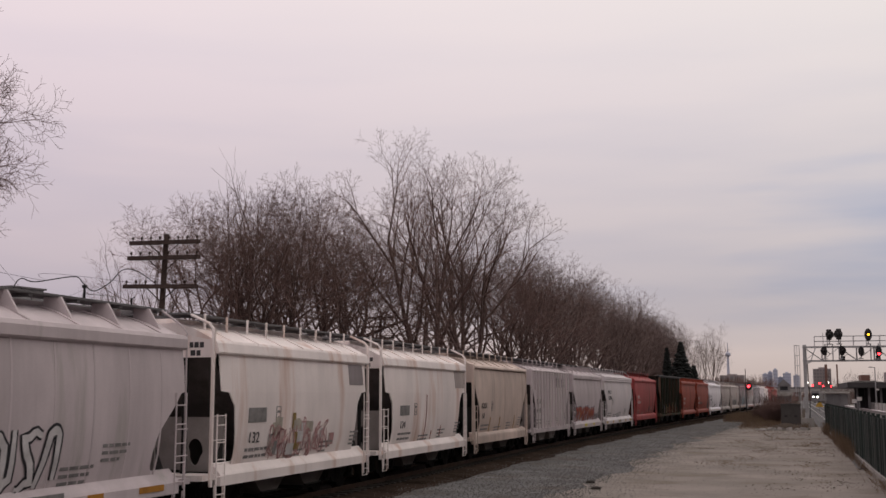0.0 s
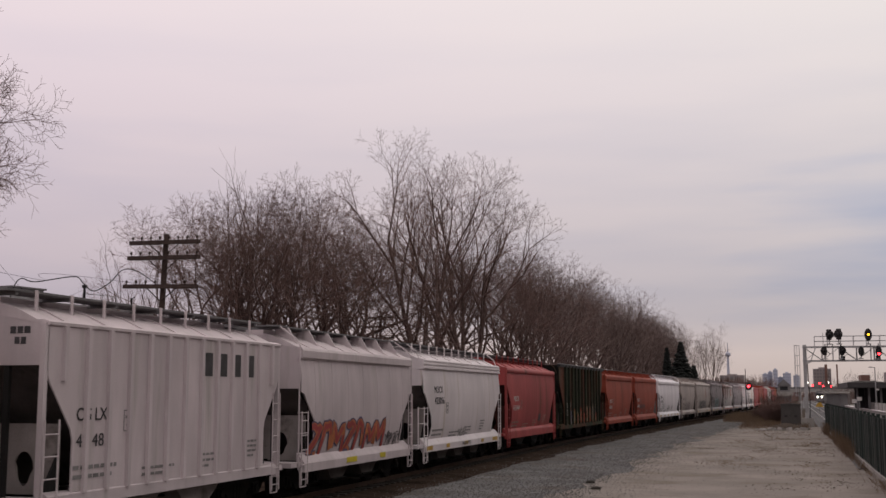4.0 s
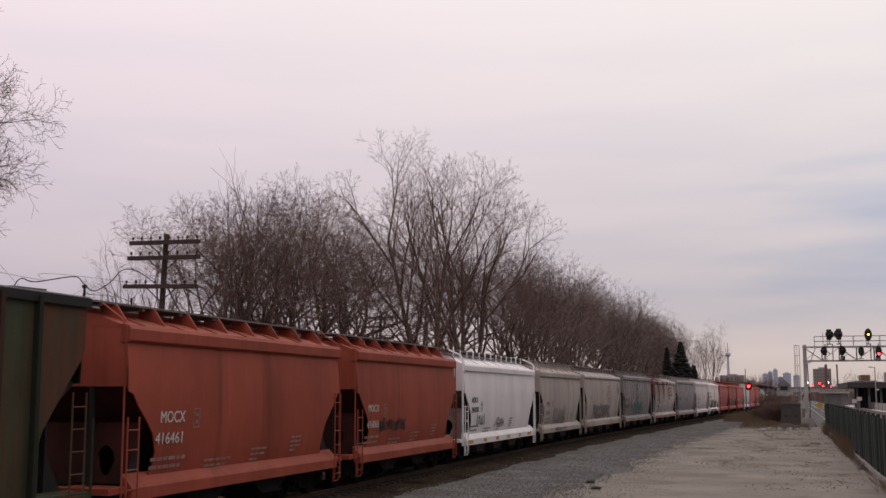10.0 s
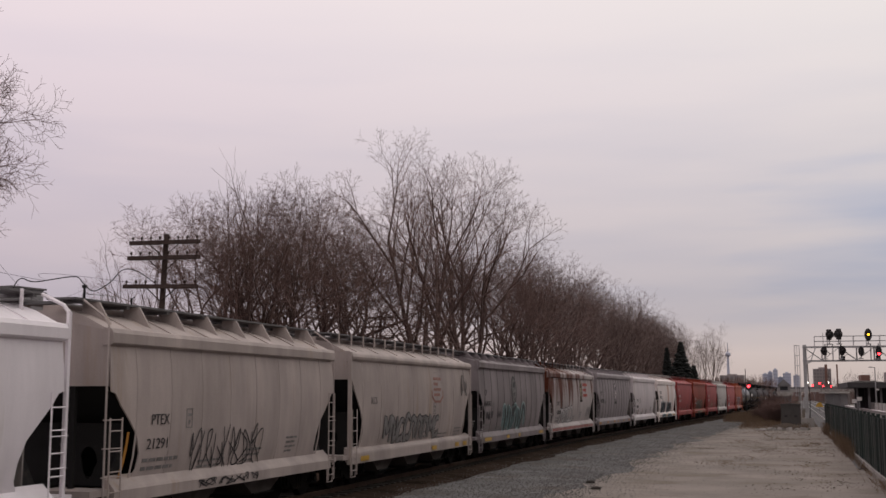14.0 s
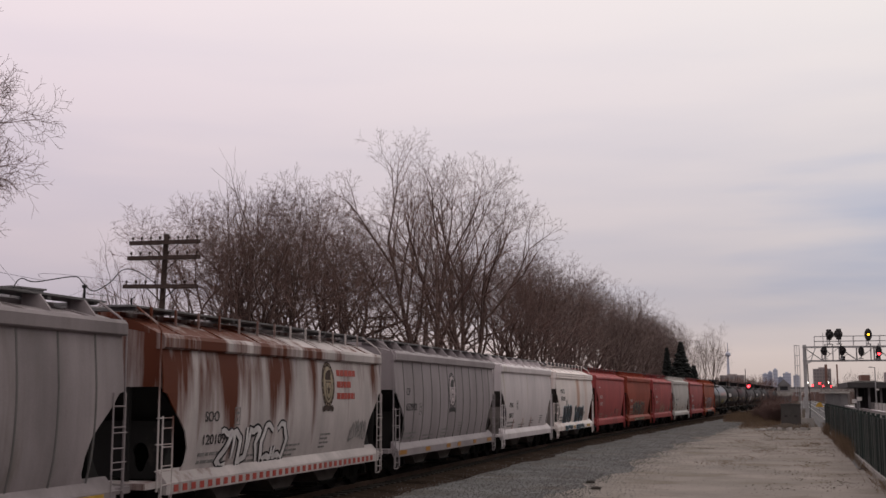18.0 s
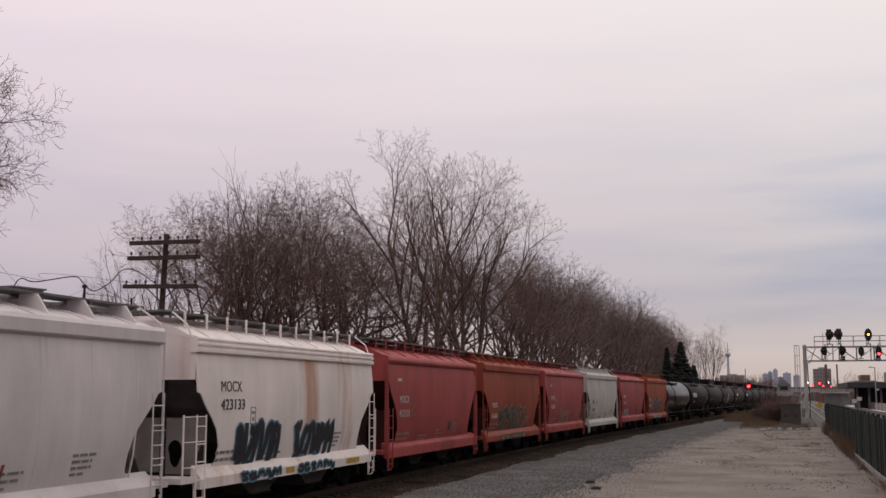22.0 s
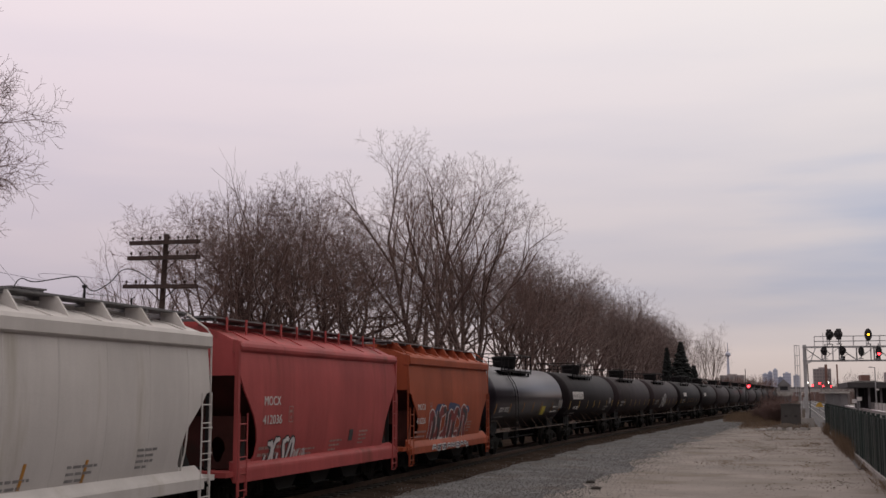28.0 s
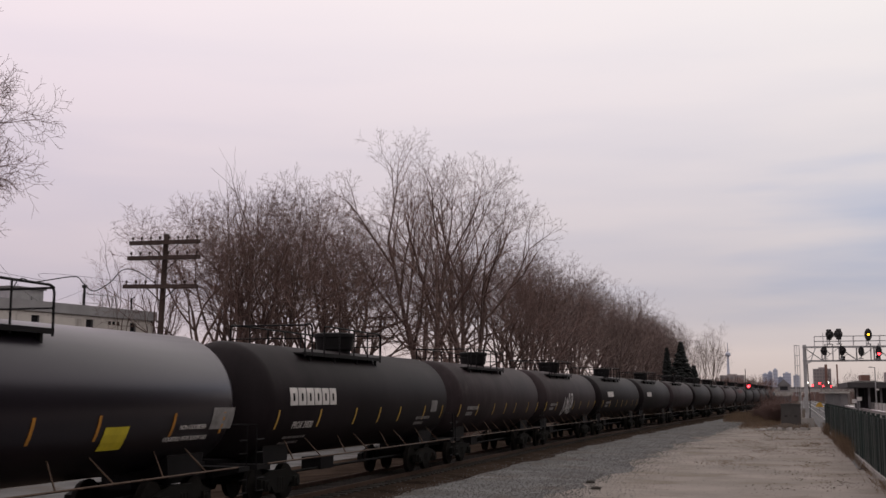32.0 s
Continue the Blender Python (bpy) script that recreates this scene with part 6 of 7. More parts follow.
cable("line_wire", [(-32.0, 41.0, 8.6), (-32.6, 43.5, 7.7), (-33, 45.5, 7.3), (-33, 47.0, 7.6), (-33, 48.5, 8.1)], 0.007, "thin dark overhead wire")

# ---- low building behind the train ----


def low_building():
    t = thing("low_building", label="low pale stucco building with a flat roof", category="building")
    t.matrix_world = pose(-31.25, 52.6, 0, 0, 0, 80.0)
    L, H, d = 24.0, 6.82, 14.0
    # wall with window openings: pieces between them
    opens = [(-4.95, -4.45), (-1.85, -1.40), (-8.4, -7.9)]
    xs = [-L] + [v for o in sorted(opens) for v in o] + [0.0]
    part("wall", Geo().box(-L, 0, 0, 0, 0.3, 5.88).box(-L, 0, 6.64, 0, 0.3, H), M["stucco"], t)
    for k in range(0, len(xs), 2):
        part("wall_pier", Geo().box(xs[k], 0, 5.88, xs[k + 1], 0.3, 6.64), M["stucco"], t)
    part("side_wall", Geo().box(-0.3, 0.3, 0, 0, d, H), M["stucco"], t)
    part("side_wall", Geo().box(-L, 0.3, 0, -L + 0.3, d, H), M["stucco"], t)
    part("back_wall", Geo().box(-L + 0.3, d - 0.3, 0, -0.3, d, H), M["stucco"], t)
    part("roof", Geo().box(-L + 0.3, 0.3, H - 0.2, -0.3, d - 0.3, H), M["roofing"], t)
    part("parapet", Geo().box(-L - 0.08, -0.10, H, 0.08, 0.25, H + 0.48).box(-0.25, 0.25, H, 0.08, d, H + 0.48), M["flashing"], t, "grey metal flashing")
    for a, b in opens:
        w = part("window", Geo().box(a, 0.12, 5.88, b, 0.16, 6.64), M["dark"], t)
        part("window_frame", Geo().box(a - 0.03, 0.02, 5.84, a + 0.03, 0.14, 6.68).box(b - 0.03, 0.02, 5.84, b + 0.03, 0.14, 6.68), M["roofing"], w)
    for x in (-3.35, -3.05, -2.75):
        part("wall_vent", Geo().box(x - 0.08, -0.03, 6.45, x + 0.08, 0.0, 6.63), M["dark"], t)
    u = part("rooftop_unit", Geo().box(-7.6, 2.2, H, -5.6, 4.0, H + 1.25).box(-6.4, 2.1, H + 0.3, -6.0, 2.2, H + 0.9), M["galv"], t, "grey rooftop air unit")
    part("unit_cap", Geo().box(-7.7, 2.1, H + 1.25, -5.5, 4.1, H + 1.33), M["roofing"], u)
    part("vent_pipe", Geo().tube([(-4.2, 0.9, H), (-4.2, 0.9, H + 1.5)], 0.06, 8).lathe([(0.06, H + 1.42), (0.13, H + 1.45), (0.13, H + 1.58), (0.05, H + 1.6)], "z", (-4.2, 0.9, 0), 8), M["darksteel"], t)
    part("vent_pipe", Geo().tube([(-0.8, 0.9, H), (-0.8, 0.9, H + 1.2), (-0.6, 0.9, H + 1.25)], 0.05, 8), M["darksteel"], t)
    g = Geo()
    for x in (-4.0, -2.6, -1.9, -1.6):
        g.tube([(x, 1.2, H), (x, 1.2, H + 1.2)], 0.022, 5)
    g.tube([(-4.0, 1.2, H + 1.2), (-1.6, 1.2, H + 1.2)], 0.02, 5)
    g.tube([(-4.0, 1.2, H + 0.75), (-1.6, 1.2, H + 0.75)], 0.015, 5)
    part("roof_railing", g, M["galv"], t)
    return t


low_building()

# ---- green fence ----


def fence_x(y):
    return 3.12 + 0.0053 * y


def green_fence():
    t = thing("fence", label="dark green metal panel fence on a concrete kerb", category="fence")
    y0, n, step = 30.0, 170, 0.42
    turn = random.Random(4)
    g = Geo()
    g.add([(fence_x(y) + dx, y, z) for y in (y0 - 1, y0 + n * step + 1) for dx, z in ((-0.02, -0.1), (-0.02, 0.2), (0.3, 0.2), (0.3, -0.1))],
          [(0, 1, 5, 4), (1, 2, 6, 5), (2, 3, 7, 6), (0, 4, 7, 3), (0, 3, 2, 1), (4, 5, 6, 7)])
    part("kerb", g, M["concrete"], t)
    slat = Geo().prism([(-0.05, -0.16), (0.06, -0.11), (0.06, 0.11), (-0.05, 0.16), (-0.07, 0.16), (0.03, 0.09), (0.03, -0.09), (-0.07, -0.16)], "z", 0.2, 2.18).mesh("slat", M["greenpaint"])
    post = Geo().box(-0.05, -0.05, 0.0, 0.07, 0.05, 2.26).box(-0.06, -0.06, 2.26, 0.08, 0.06, 2.29).mesh("post", M["greenpaint"])
    for k in range(n):
        y = y0 + k * step
        part("slat", slat, None, t, at=pose(fence_x(y) + 0.10 + turn.uniform(-0.02, 0.02), y, turn.uniform(-0.03, 0.03), 0, 0, 180 + turn.uniform(-5, 5)))
        if k % 6 == 0:
            part("post", post, None, t, at=pose(fence_x(y + 0.21) + 0.16, y + 0.21, 0))
    for z in (0.45, 1.95):
        g = Geo()
        ya, yb = y0, y0 + n * step
        g.add([(fence_x(y) + dx, y, z + dz) for y in (ya, yb) for dx, dz in ((0.155, -0.04), (0.155, 0.04), (0.20, 0.04), (0.20, -0.04))],
              [(0, 1, 5, 4), (1, 2, 6, 5), (2, 3, 7, 6), (0, 4, 7, 3), (0, 3, 2, 1), (4, 5, 6, 7)])
        part("rail", g, M["greenpaint"], t)


green_fence()

# ---- signal gantry over the station tracks ----


def signal_head(name, x, z, kind, lens, parent=None, y=-0.55, s=1.0, turn=0):
    """A colour-light signal head: backplate, housing, hoods, lenses."""
    t = thing("railway_signal", label="black railway colour-light signal head on the gantry" + (", lit " + lens if lens else ", dark"), category="signal", group="gantry signals")
    t.matrix_world = pose(2.62 + x, 116.2 + y, z, 0, 0, turn)
    if kind == "tall":
        g = Geo().prism([(0.30 * s * math.cos(a), 0.52 * s * math.sin(a)) for a in (2 * math.pi * k / 18 for k in range(18))], "y", 0.0, 0.05)
    else:
        g = Geo().prism([(0.34 * s * math.cos(a), 0.34 * s * math.sin(a)) for a in (2 * math.pi * k / 18 for k in range(18))], "y", 0.0, 0.05)
    part("backplate", g, M["signal"], t)
    part("housing", Geo().box(-0.16 * s, 0.05, -0.42 * s, 0.16 * s, 0.35, 0.42 * s), M["signal"], t)
    zs = (-0.27, 0.0, 0.27) if kind == "tall" else (0.0,)
    lit = {"red": 0, "yellow": 1}.get(lens, -1)
    for k, dz in enumerate(zs):
        hood = part("hood", Geo().tube([(0, 0.0, dz * s), (0, -0.30, dz * s)], 0.13 * s, 10), M["signal"], t)
        on = lens and (k == lit or kind != "tall")
        part("lens", Geo().lathe([(0.02, -0.33), (0.07 * s, -0.325), (0.085 * s, -0.315), (0.085 * s, -0.30)], "y", (0, 0, dz * s), 12) if lens != "red" else Geo().lathe([(0.02, -0.34), (0.11 * s, -0.33), (0.125 * s, -0.315), (0.125 * s, -0.30)], "y", (0, 0, dz * s), 12), M[lens + "_lamp"] if on else M["dark"], hood)
    part("bracket", Geo().box(-0.04, 0.1, -0.75 * s, 0.04, 0.2, -0.4 * s).box(-0.2, 0.0, -0.80 * s, 0.2, 0.5, -0.73 * s), M["galv"], t)
    return t


def signal_gantry():
    t = thing("signal_gantry", label="pale grey lattice signal gantry spanning the station tracks", category="signal gantry")
    t.matrix_world = pose(2.62, 116.7, 0)
    galv = M["palesteel"]
    part("post", Geo().box(-0.17, -0.30, 0.35, 0.17, -0.10, 7.85).box(-0.17, 0.10, 0.35, 0.17, 0.30, 7.85), galv, t)
    part("base_plate", Geo().box(-0.35, -0.45, 0.30, 0.35, 0.45, 0.42), galv, t)
    part("footing", Geo().prism([(-0.62, -0.1), (0.62, -0.1), (0.55, 0.75), (-0.55, 0.75)], "y", -0.6, 0.6), M["concrete"], t)
    W = 16.0
    for z in (6.28, 7.62):
        for y in (-0.45, 0.45):
            part("chord", Geo().box(-0.2, y - 0.06, z - 0.07, W, y + 0.06, z + 0.07), galv, t)
    n = 10
    for k in range(n):
        a, b = W * k / n, W * (k + 1) / n
        for y in (-0.45, 0.45):
            part("upright", Geo().box(a - 0.035, y - 0.035, 6.28, a + 0.035, y + 0.035, 7.62), galv, t)
            part("diagonal", Geo().tube([(a, y, 6.34 if k % 2 else 7.56), ((a + b) / 2, y, 6.95), (b, y, 7.56 if k % 2 else 6.34)], 0.028, 5), galv, t)
            part("diagonal", Geo().tube([(a, y, 7.56 if k % 2 else 6.34), ((a + b) / 2, y, 6.95)], 0.022, 5), galv, t)
        part("floor_grating", Geo().box(a, -0.4, 7.66, b - 0.02, 0.4, 7.70), galv, t)
    # walkway rail on top
    g = Geo()
    for k in range(13):
        x = 0.95 + k * 1.2
        g.tube([(x, -0.42, 7.6), (x, -0.42, 8.68)], 0.026, 5)
        g.tube([(x, 0.42, 7.6), (x, 0.42, 8.68)], 0.026, 5)
    for y in (-0.42, 0.42):
        for z in (8.18, 8.66):
            g.tube([(0.95, y, z), (W, y, z)], 0.026, 5)
    g.tube([(0.95, -0.42, 8.66), (0.95, 0.42, 8.66)], 0.026, 5)
    part("walkway_rail", g, galv, t)
    part("aerial", Geo().tube([(1.75, 0, 7.6), (1.75, 0, 9.0)], 0.03, 5), galv, t)
    # caged ladder beside the post
    g = Geo()
    for y in (-0.28, 0.28):
        g.tube([(-0.5, y, 0.6), (-0.5, y, 7.8)], 0.025, 5)
    for k in range(24):
        g.tube([(-0.5, -0.28, 0.8 + k * 0.3), (-0.5, 0.28, 0.8 + k * 0.3)], 0.014, 4)
    part("ladder", g, galv, t)
    g = Geo()
    for x, y in ((-0.9, -0.36), (-0.9, 0.36), (-0.72, -0.42), (-0.72, 0.42), (-0.98, 0.0)):
        g.tube([(x, y, 2.9), (x, y, 7.8)], 0.018, 4)
    for k in range(6):
        z = 2.9 + k * 0.98
        g.tube([(-0.5, -0.3, z), (-0.72, -0.42, z), (-0.9, -0.36, z), (-0.98, 0, z), (-0.9, 0.36, z), (-0.72, 0.42, z), (-0.5, 0.3, z)], 0.018, 4)
    part("ladder_cage", g, galv, t)
    part("junction_box", Geo().box(-0.32, -0.62, 1.75, 0.02, -0.32, 2.75), galv, t)
    part("conduit", Geo().tube([(0.25, -0.32, 0.6), (0.32, -0.32, 2.4), (0.20, -0.32, 6.1), (0.9, -0.32, 6.3)], 0.045, 6), M["darksteel"], t)
    part("conduit", Geo().tube([(0.15, -0.5, 6.0), (0.5, -0.5, 6.15), (0.75, -0.5, 6.9), (1.0, -0.5, 7.5)], 0.05, 6), galv, t)
    # poles that carry the upper heads, and small cabinets
    for x in (2.6, 3.35, 6.05, 6.75, 1.9):
        part("signal_mast", Geo().box(x - 0.05, -0.62, 6.3, x + 0.05, -0.5, 7.9), galv, t)
    for x in (3.5, 6.7):
        part("cabinet", Geo().box(x - 0.2, -0.62, 6.35, x + 0.2, -0.3, 6.72), M["signal"], t)
    return t


M["palesteel"] = shader("pale_galvanised_gantry_steel", (0.42, 0.41, 0.42), 0.55, 0.1, vary=0.08, scale=3, bump=0.002)
signal_gantry()
signal_head("signal_head", 2.35, 8.78, "round", "", s=1.2, turn=20)
signal_head("signal_head", 3.12, 8.82, "round", "", s=1.25, turn=-20)
signal_head("signal_head", 5.85, 8.72, "tall", "yellow", s=1.15)
signal_head("signal_head", 1.75, 7.22, "round", "", s=1.0, turn=-25)
signal_head("signal_head", 3.50, 7.22, "round", "", s=1.0, turn=25)
signal_head("signal_head", 5.15, 7.14, "tall", "", s=0.9)
signal_head("signal_head", 6.72, 7.14, "tall", "red", s=1.0)

# ---- lineside things below the gantry ----


def equipment_cabinet(x, y, w, d, h, label):
    t = thing("equipment_cabinet", label=label, category="cabinet")
    t.matrix_world = pose(x, y, 0)
    part("plinth", Geo().box(-w / 2 - 0.06, -d / 2 - 0.06, -0.05, w / 2 + 0.06, d / 2 + 0.06, 0.22), M["concrete"], t)
    part("body", Geo().box(-w / 2, -d / 2, 0.22, w / 2, d / 2, h), M["cabinet"], t)
    part("lid", Geo().prism([(-w / 2 - 0.08, h), (w / 2 + 0.08, h), (w / 2 + 0.04, h + 0.09), (0, h + 0.16), (-w / 2 - 0.04, h + 0.09)], "y", -d / 2 - 0.08, d / 2 + 0.08), M["cabinet"], t)
    for s in (-1, 1):
        door = part("door", Geo().box(s * w / 4 - w / 4 + 0.03, -d / 2 - 0.025, 0.28, s * w / 4 + w / 4 - 0.03, -d / 2, h - 0.06), M["cabinet"], t)
        part("handle", Geo().box(s * 0.08 - 0.02, -d / 2 - 0.05, h * 0.5, s * 0.08 + 0.02, -d / 2 - 0.025, h * 0.5 + 0.14), M["signal"], door)
        part("notice", Geo().box(s * w / 4 - 0.14, -d / 2 - 0.032, h * 0.45, s * w / 4 + 0.14, -d / 2 - 0.025, h * 0.45 + 0.2), M["signal"], door)


M["cabinet"] = shader("grey_brown_cabinet_paint", (0.062, 0.055, 0.053), 0.6, vary=0.1, scale=2, bump=0.002)
equipment_cabinet(1.05, 112.0, 1.75, 1.0, 2.05, "grey metal signalling cabinet beside the gantry post")


def signal_hut():
    t = thing("signal_hut", label="small dark gabled hut raised on a pale deck", category="hut")
    t.matrix_world = pose(1.35, 292, 0)
    part("deck", Geo().box(-2.9, -2, 2.7, 2.0, 2, 3.75), M["concrete"], t)
    for x in (-1.6, -0.6, 0.6, 1.5):
        part("leg", Geo().box(x - 0.15, -1.9, 0, x + 0.15, -1.6, 2.7), M["roofing"], t)
    part("lower_wall", Geo().box(-1.5, -1.3, 0, 1.6, 1.5, 2.7), M["haze_dark"], t)
    part("wall", Geo().box(-1.45, -1.4, 3.75, 1.45, 1.4, 5.3), M["haze_dark"], t)
    part("roof", Geo().prism([(-1.75, 5.2), (1.75, 5.2), (0, 6.75)], "y", -1.7, 1.7), M["roofing"], t)
    part("window", Geo().box(-0.9, -1.44, 4.1, 0.9, -1.4, 5.0), M["dark"], t)


signal_hut()


def shrub(x, y, r, h, seed, label, mat="twig"):
    segs = []
    rn = random.Random(seed)
    for _ in range(260):
        a = rn.uniform(0, 6.283)
        p = Vector((rn.uniform(0, 0.4) * r * math.cos(a), rn.uniform(0, 0.4) * r * math.sin(a), 0))
        d = Vector((math.cos(a) * rn.uniform(0, 0.8), math.sin(a) * rn.uniform(0, 0.8), 1)).normalized()
        ln = h * rn.uniform(0.5, 1.0)
        for k in range(3):
            q = p + d * ln / 3
            segs.append((p, q, 0.022 - 0.005 * k, 0.018 - 0.005 * k, 2))
            for _b in range(2):
                e = (d + Vector((rn.gauss(0, 0.6), rn.gauss(0, 0.6), rn.gauss(0, 0.4)))).normalized()
                segs.append((q, q + e * ln * 0.25, 0.014, 0.008, 3))
            d = (d + Vector((rn.gauss(0, 0.25), rn.gauss(0, 0.25), -0.1))).normalized()
            p = q
    t = thing("shrub", label=label, category="shrub", group="lineside shrubs", at=pose(x, y, 0))
    part("branching", segment_mesh("branching", segs, 3, M[mat]), None, t)


shrub(-0.7, 130, 1.9, 2.3, 1, "dense leafless dark shrub beside the track")
shrub(0.4, 131, 1.9, 2.2, 2, "dense leafless dark shrub beside the track")
shrub(-2.0, 136, 1.4, 1.5, 3, "dense leafless dark shrub beside the track")
shrub(-0.2, 150, 3.0, 3.2, 4, "dense leafless dark shrub beside the track")


def grass_patch(x0, x1, y0, y1, count, low, high, seed, label, ground_z=0.0, by_fence=False):
    rn = random.Random(seed)
    segs = []
    clumps = [rn.uniform(y0, y1) for _ in range(22)]
    for _ in range(count):
        y = min(max(rn.choice(clumps) + rn.gauss(0, 1.6), y0), y1) if by_fence else rn.uniform(y0, y1)
        p = Vector(((fence_x(y) - 0.03 - abs(rn.gauss(0, 0.16))) if by_fence else rn.uniform(x0, x1), y, ground_z))
        q = p + Vector((rn.gauss(0, 0.12), rn.gauss(0, 0.12), rn.uniform(low, high)))
        segs.append((p, q, 0.009, 0.003, 3))
    return tagged(new("dry_grass", segment_mesh("dry_grass", segs, 3, M["grass"])), label, "grass", kind="stuff")


grass_patch(0, 0, 56, 101, 1100, 0.15, 0.95, 4, "tall dry grass along the fence kerb", by_fence=True)
grass_patch(0, 0, 34, 62, 420, 0.04, 0.3, 5, "short dry grass along the fence kerb", by_fence=True)
grass_patch(-6.0, -0.5, 128, 165, 5000, 0.3, 0.95, 6, "tall brown dry grass beside the track")
grass_patch(-3.5, 2.6, 104, 126, 2600, 0.1, 0.5, 7, "sparse dry grass round the cabinet")


def tufts():
    """Dead grass and stalks lying in loose scatters on the gravel."""
    rn = random.Random(31)
    segs = []
    for _ in range(26):
        gx, gy = rn.uniform(-2.6, 2.6), rn.uniform(48, 100)
        for _k in range(rn.randint(15, 70)):
            p = Vector((gx + rn.gauss(0, 0.5), gy + rn.gauss(0, 1.3), -0.03))
            segs.append((p, p + Vector((rn.gauss(0, 0.12), rn.gauss(0, 0.12), rn.uniform(0.03, 0.12))), 0.008, 0.003, 3))
    tagged(new("dry_grass", segment_mesh("dry_grass", segs, 3, M["grass"])), "sparse dead grass tufts on the gravel", "grass", kind="stuff")


tufts()



def rubble():
    """Broken pale concrete lying round a low mound of soil beside the cabinet."""
    def rise(x, y):
        return -0.12 + 0.62 * math.exp(-((x - 0.6) / 1.5) ** 2 - ((y - 106.5) / 2.2) ** 2) + 0.05 * noise.noise(Vector((x * 2.1, y * 2.1, 1)))
    thing("soil_mound", rough_sheet(-2.8, 3.2, 101, 112, 30, 40, rise), M["soil"], "low brown mound of soil beside the cabinet", "mound", kind="structure")
    rn = random.Random(6)
    for k in range(15):
        x = -1.9 + 3.9 * k / 14 + rn.uniform(-0.2, 0.2)
        y = 103.4 - 1.6 * math.sin(k / 14 * 3.14) + rn.uniform(-0.5, 0.5)
        w, d, t = rn.uniform(0.18, 0.5), rn.uniform(0.15, 0.35), rn.uniform(0.10, 0.26)
        outline = [(w * rn.uniform(0.7, 1.1) * math.cos(a), d * rn.uniform(0.7, 1.1) * math.sin(a)) for a in (0.2, 1.1, 2.0, 3.1, 4.0, 5.2)]
        thing("concrete_lump", Geo().prism(outline, "z", -0.08, t), M["concrete"], "broken lump of pale concrete lying on the soil", "rubble", "concrete lumps",
              at=pose(x, y, max(-0.05, rise(x, y)), rn.uniform(-14, 14), rn.uniform(-14, 14), rn.uniform(0, 180)))


rubble()

# leaf litter and dark clods on the gravel


def litter():
    """Dead leaves and stalks in loose drifts."""
    rn = random.Random(12)
    g = Geo()
    for c in range(50):
        cy = 38 + 62 * rn.random() ** 1.3
        cx = -4.2 + 6.6 * rn.random() ** 0.7
        wide = rn.uniform(0.15, 0.6)
        for _ in range(rn.randint(8, 60)):
            x, y = cx + rn.gauss(0, wide), cy + rn.gauss(0, wide * 1.3)
            s = rn.uniform(0.010, 0.042)
            a = rn.uniform(0, 6.28)
            z = -0.02 + rn.uniform(0, 0.02)
            g.add([(x + s * math.cos(a), y + s * math.sin(a), z), (x - s * math.sin(a) * 0.6, y + s * math.cos(a) * 0.6, z + s * 0.7), (x - s * math.cos(a), y - s * math.sin(a), z),
                   (x + s * math.sin(a) * 0.6, y - s * math.cos(a) * 0.6, z + s * 0.3)], [(0, 1, 2), (0, 2, 3)])
    thing("leaf_litter", g, M["leaf"], "scattered dead brown leaves on the gravel", "leaves", kind="stuff")


def pebbles():
    """Small stones and grit trodden into the road, too many to count."""
    rn = random.Random(21)
    vs, fs = [], []
    for _ in range(3500):
        y = 30 + 75 * rn.random() ** 1.6
        x = rn.uniform(-7.2, 3.1)
        s = rn.uniform(0.008, 0.03) * (1 + y / 90)
        base = ground_height(x, y) - 0.004
        o = len(vs)
        for dx, dy, dz in ((1, 0, 0), (-0.6, 0.8, 0.1), (-0.5, -0.9, 0), (0.1, 0.1, 0.4)):
            vs.append((x + dx * s * rn.uniform(0.7, 1.2), y + dy * s * rn.uniform(0.7, 1.2), base + dz * s))
        fs += [(o, o + 1, o + 3), (o + 1, o + 2, o + 3), (o + 2, o, o + 3)]
    g = Geo()
    g.v, g.f = vs, fs
    thing("pebbles", g, M["grit"], "small grey-brown stones strewn on the gravel road", "stones", kind="stuff")


M["grit"] = shader("road_grit", (0.22, 0.195, 0.175), 0.9, vary=0.2, scale=5, grain=3, bump=0.0, island=0.5, specular=0.1)
pebbles()
# very dark, so that the unseen east wall darkens the tank reflections
M["dark_wall"] = shader("dark_brown_unseen_wall", (0.055, 0.042, 0.040), 0.9, vary=0.2, scale=0.5, bump=0.01)
M["leaf"] = shader("dead_brown_leaves", (0.095, 0.066, 0.047), 0.9, vary=0.3, scale=2, bump=0.0)
litter()
for x, y, s in ((-6.3, 39.3, 0.3), (-5.72, 36.8, 0.26)):
    g = Geo().lathe([(0.10, 0.0), (0.13, 0.03), (0.08, 0.08), (0.02, 0.09)], "z", (0, 0, 0), 9)
    thing("clod", g, M["tie"], "dark clod of earth lying on the gravel", "clod", "clods", at=pose(x, y, 0.0, 4, 0, 30) @ Matrix.Diagonal((1.5, 0.7, 1, 1)), smooth=True)


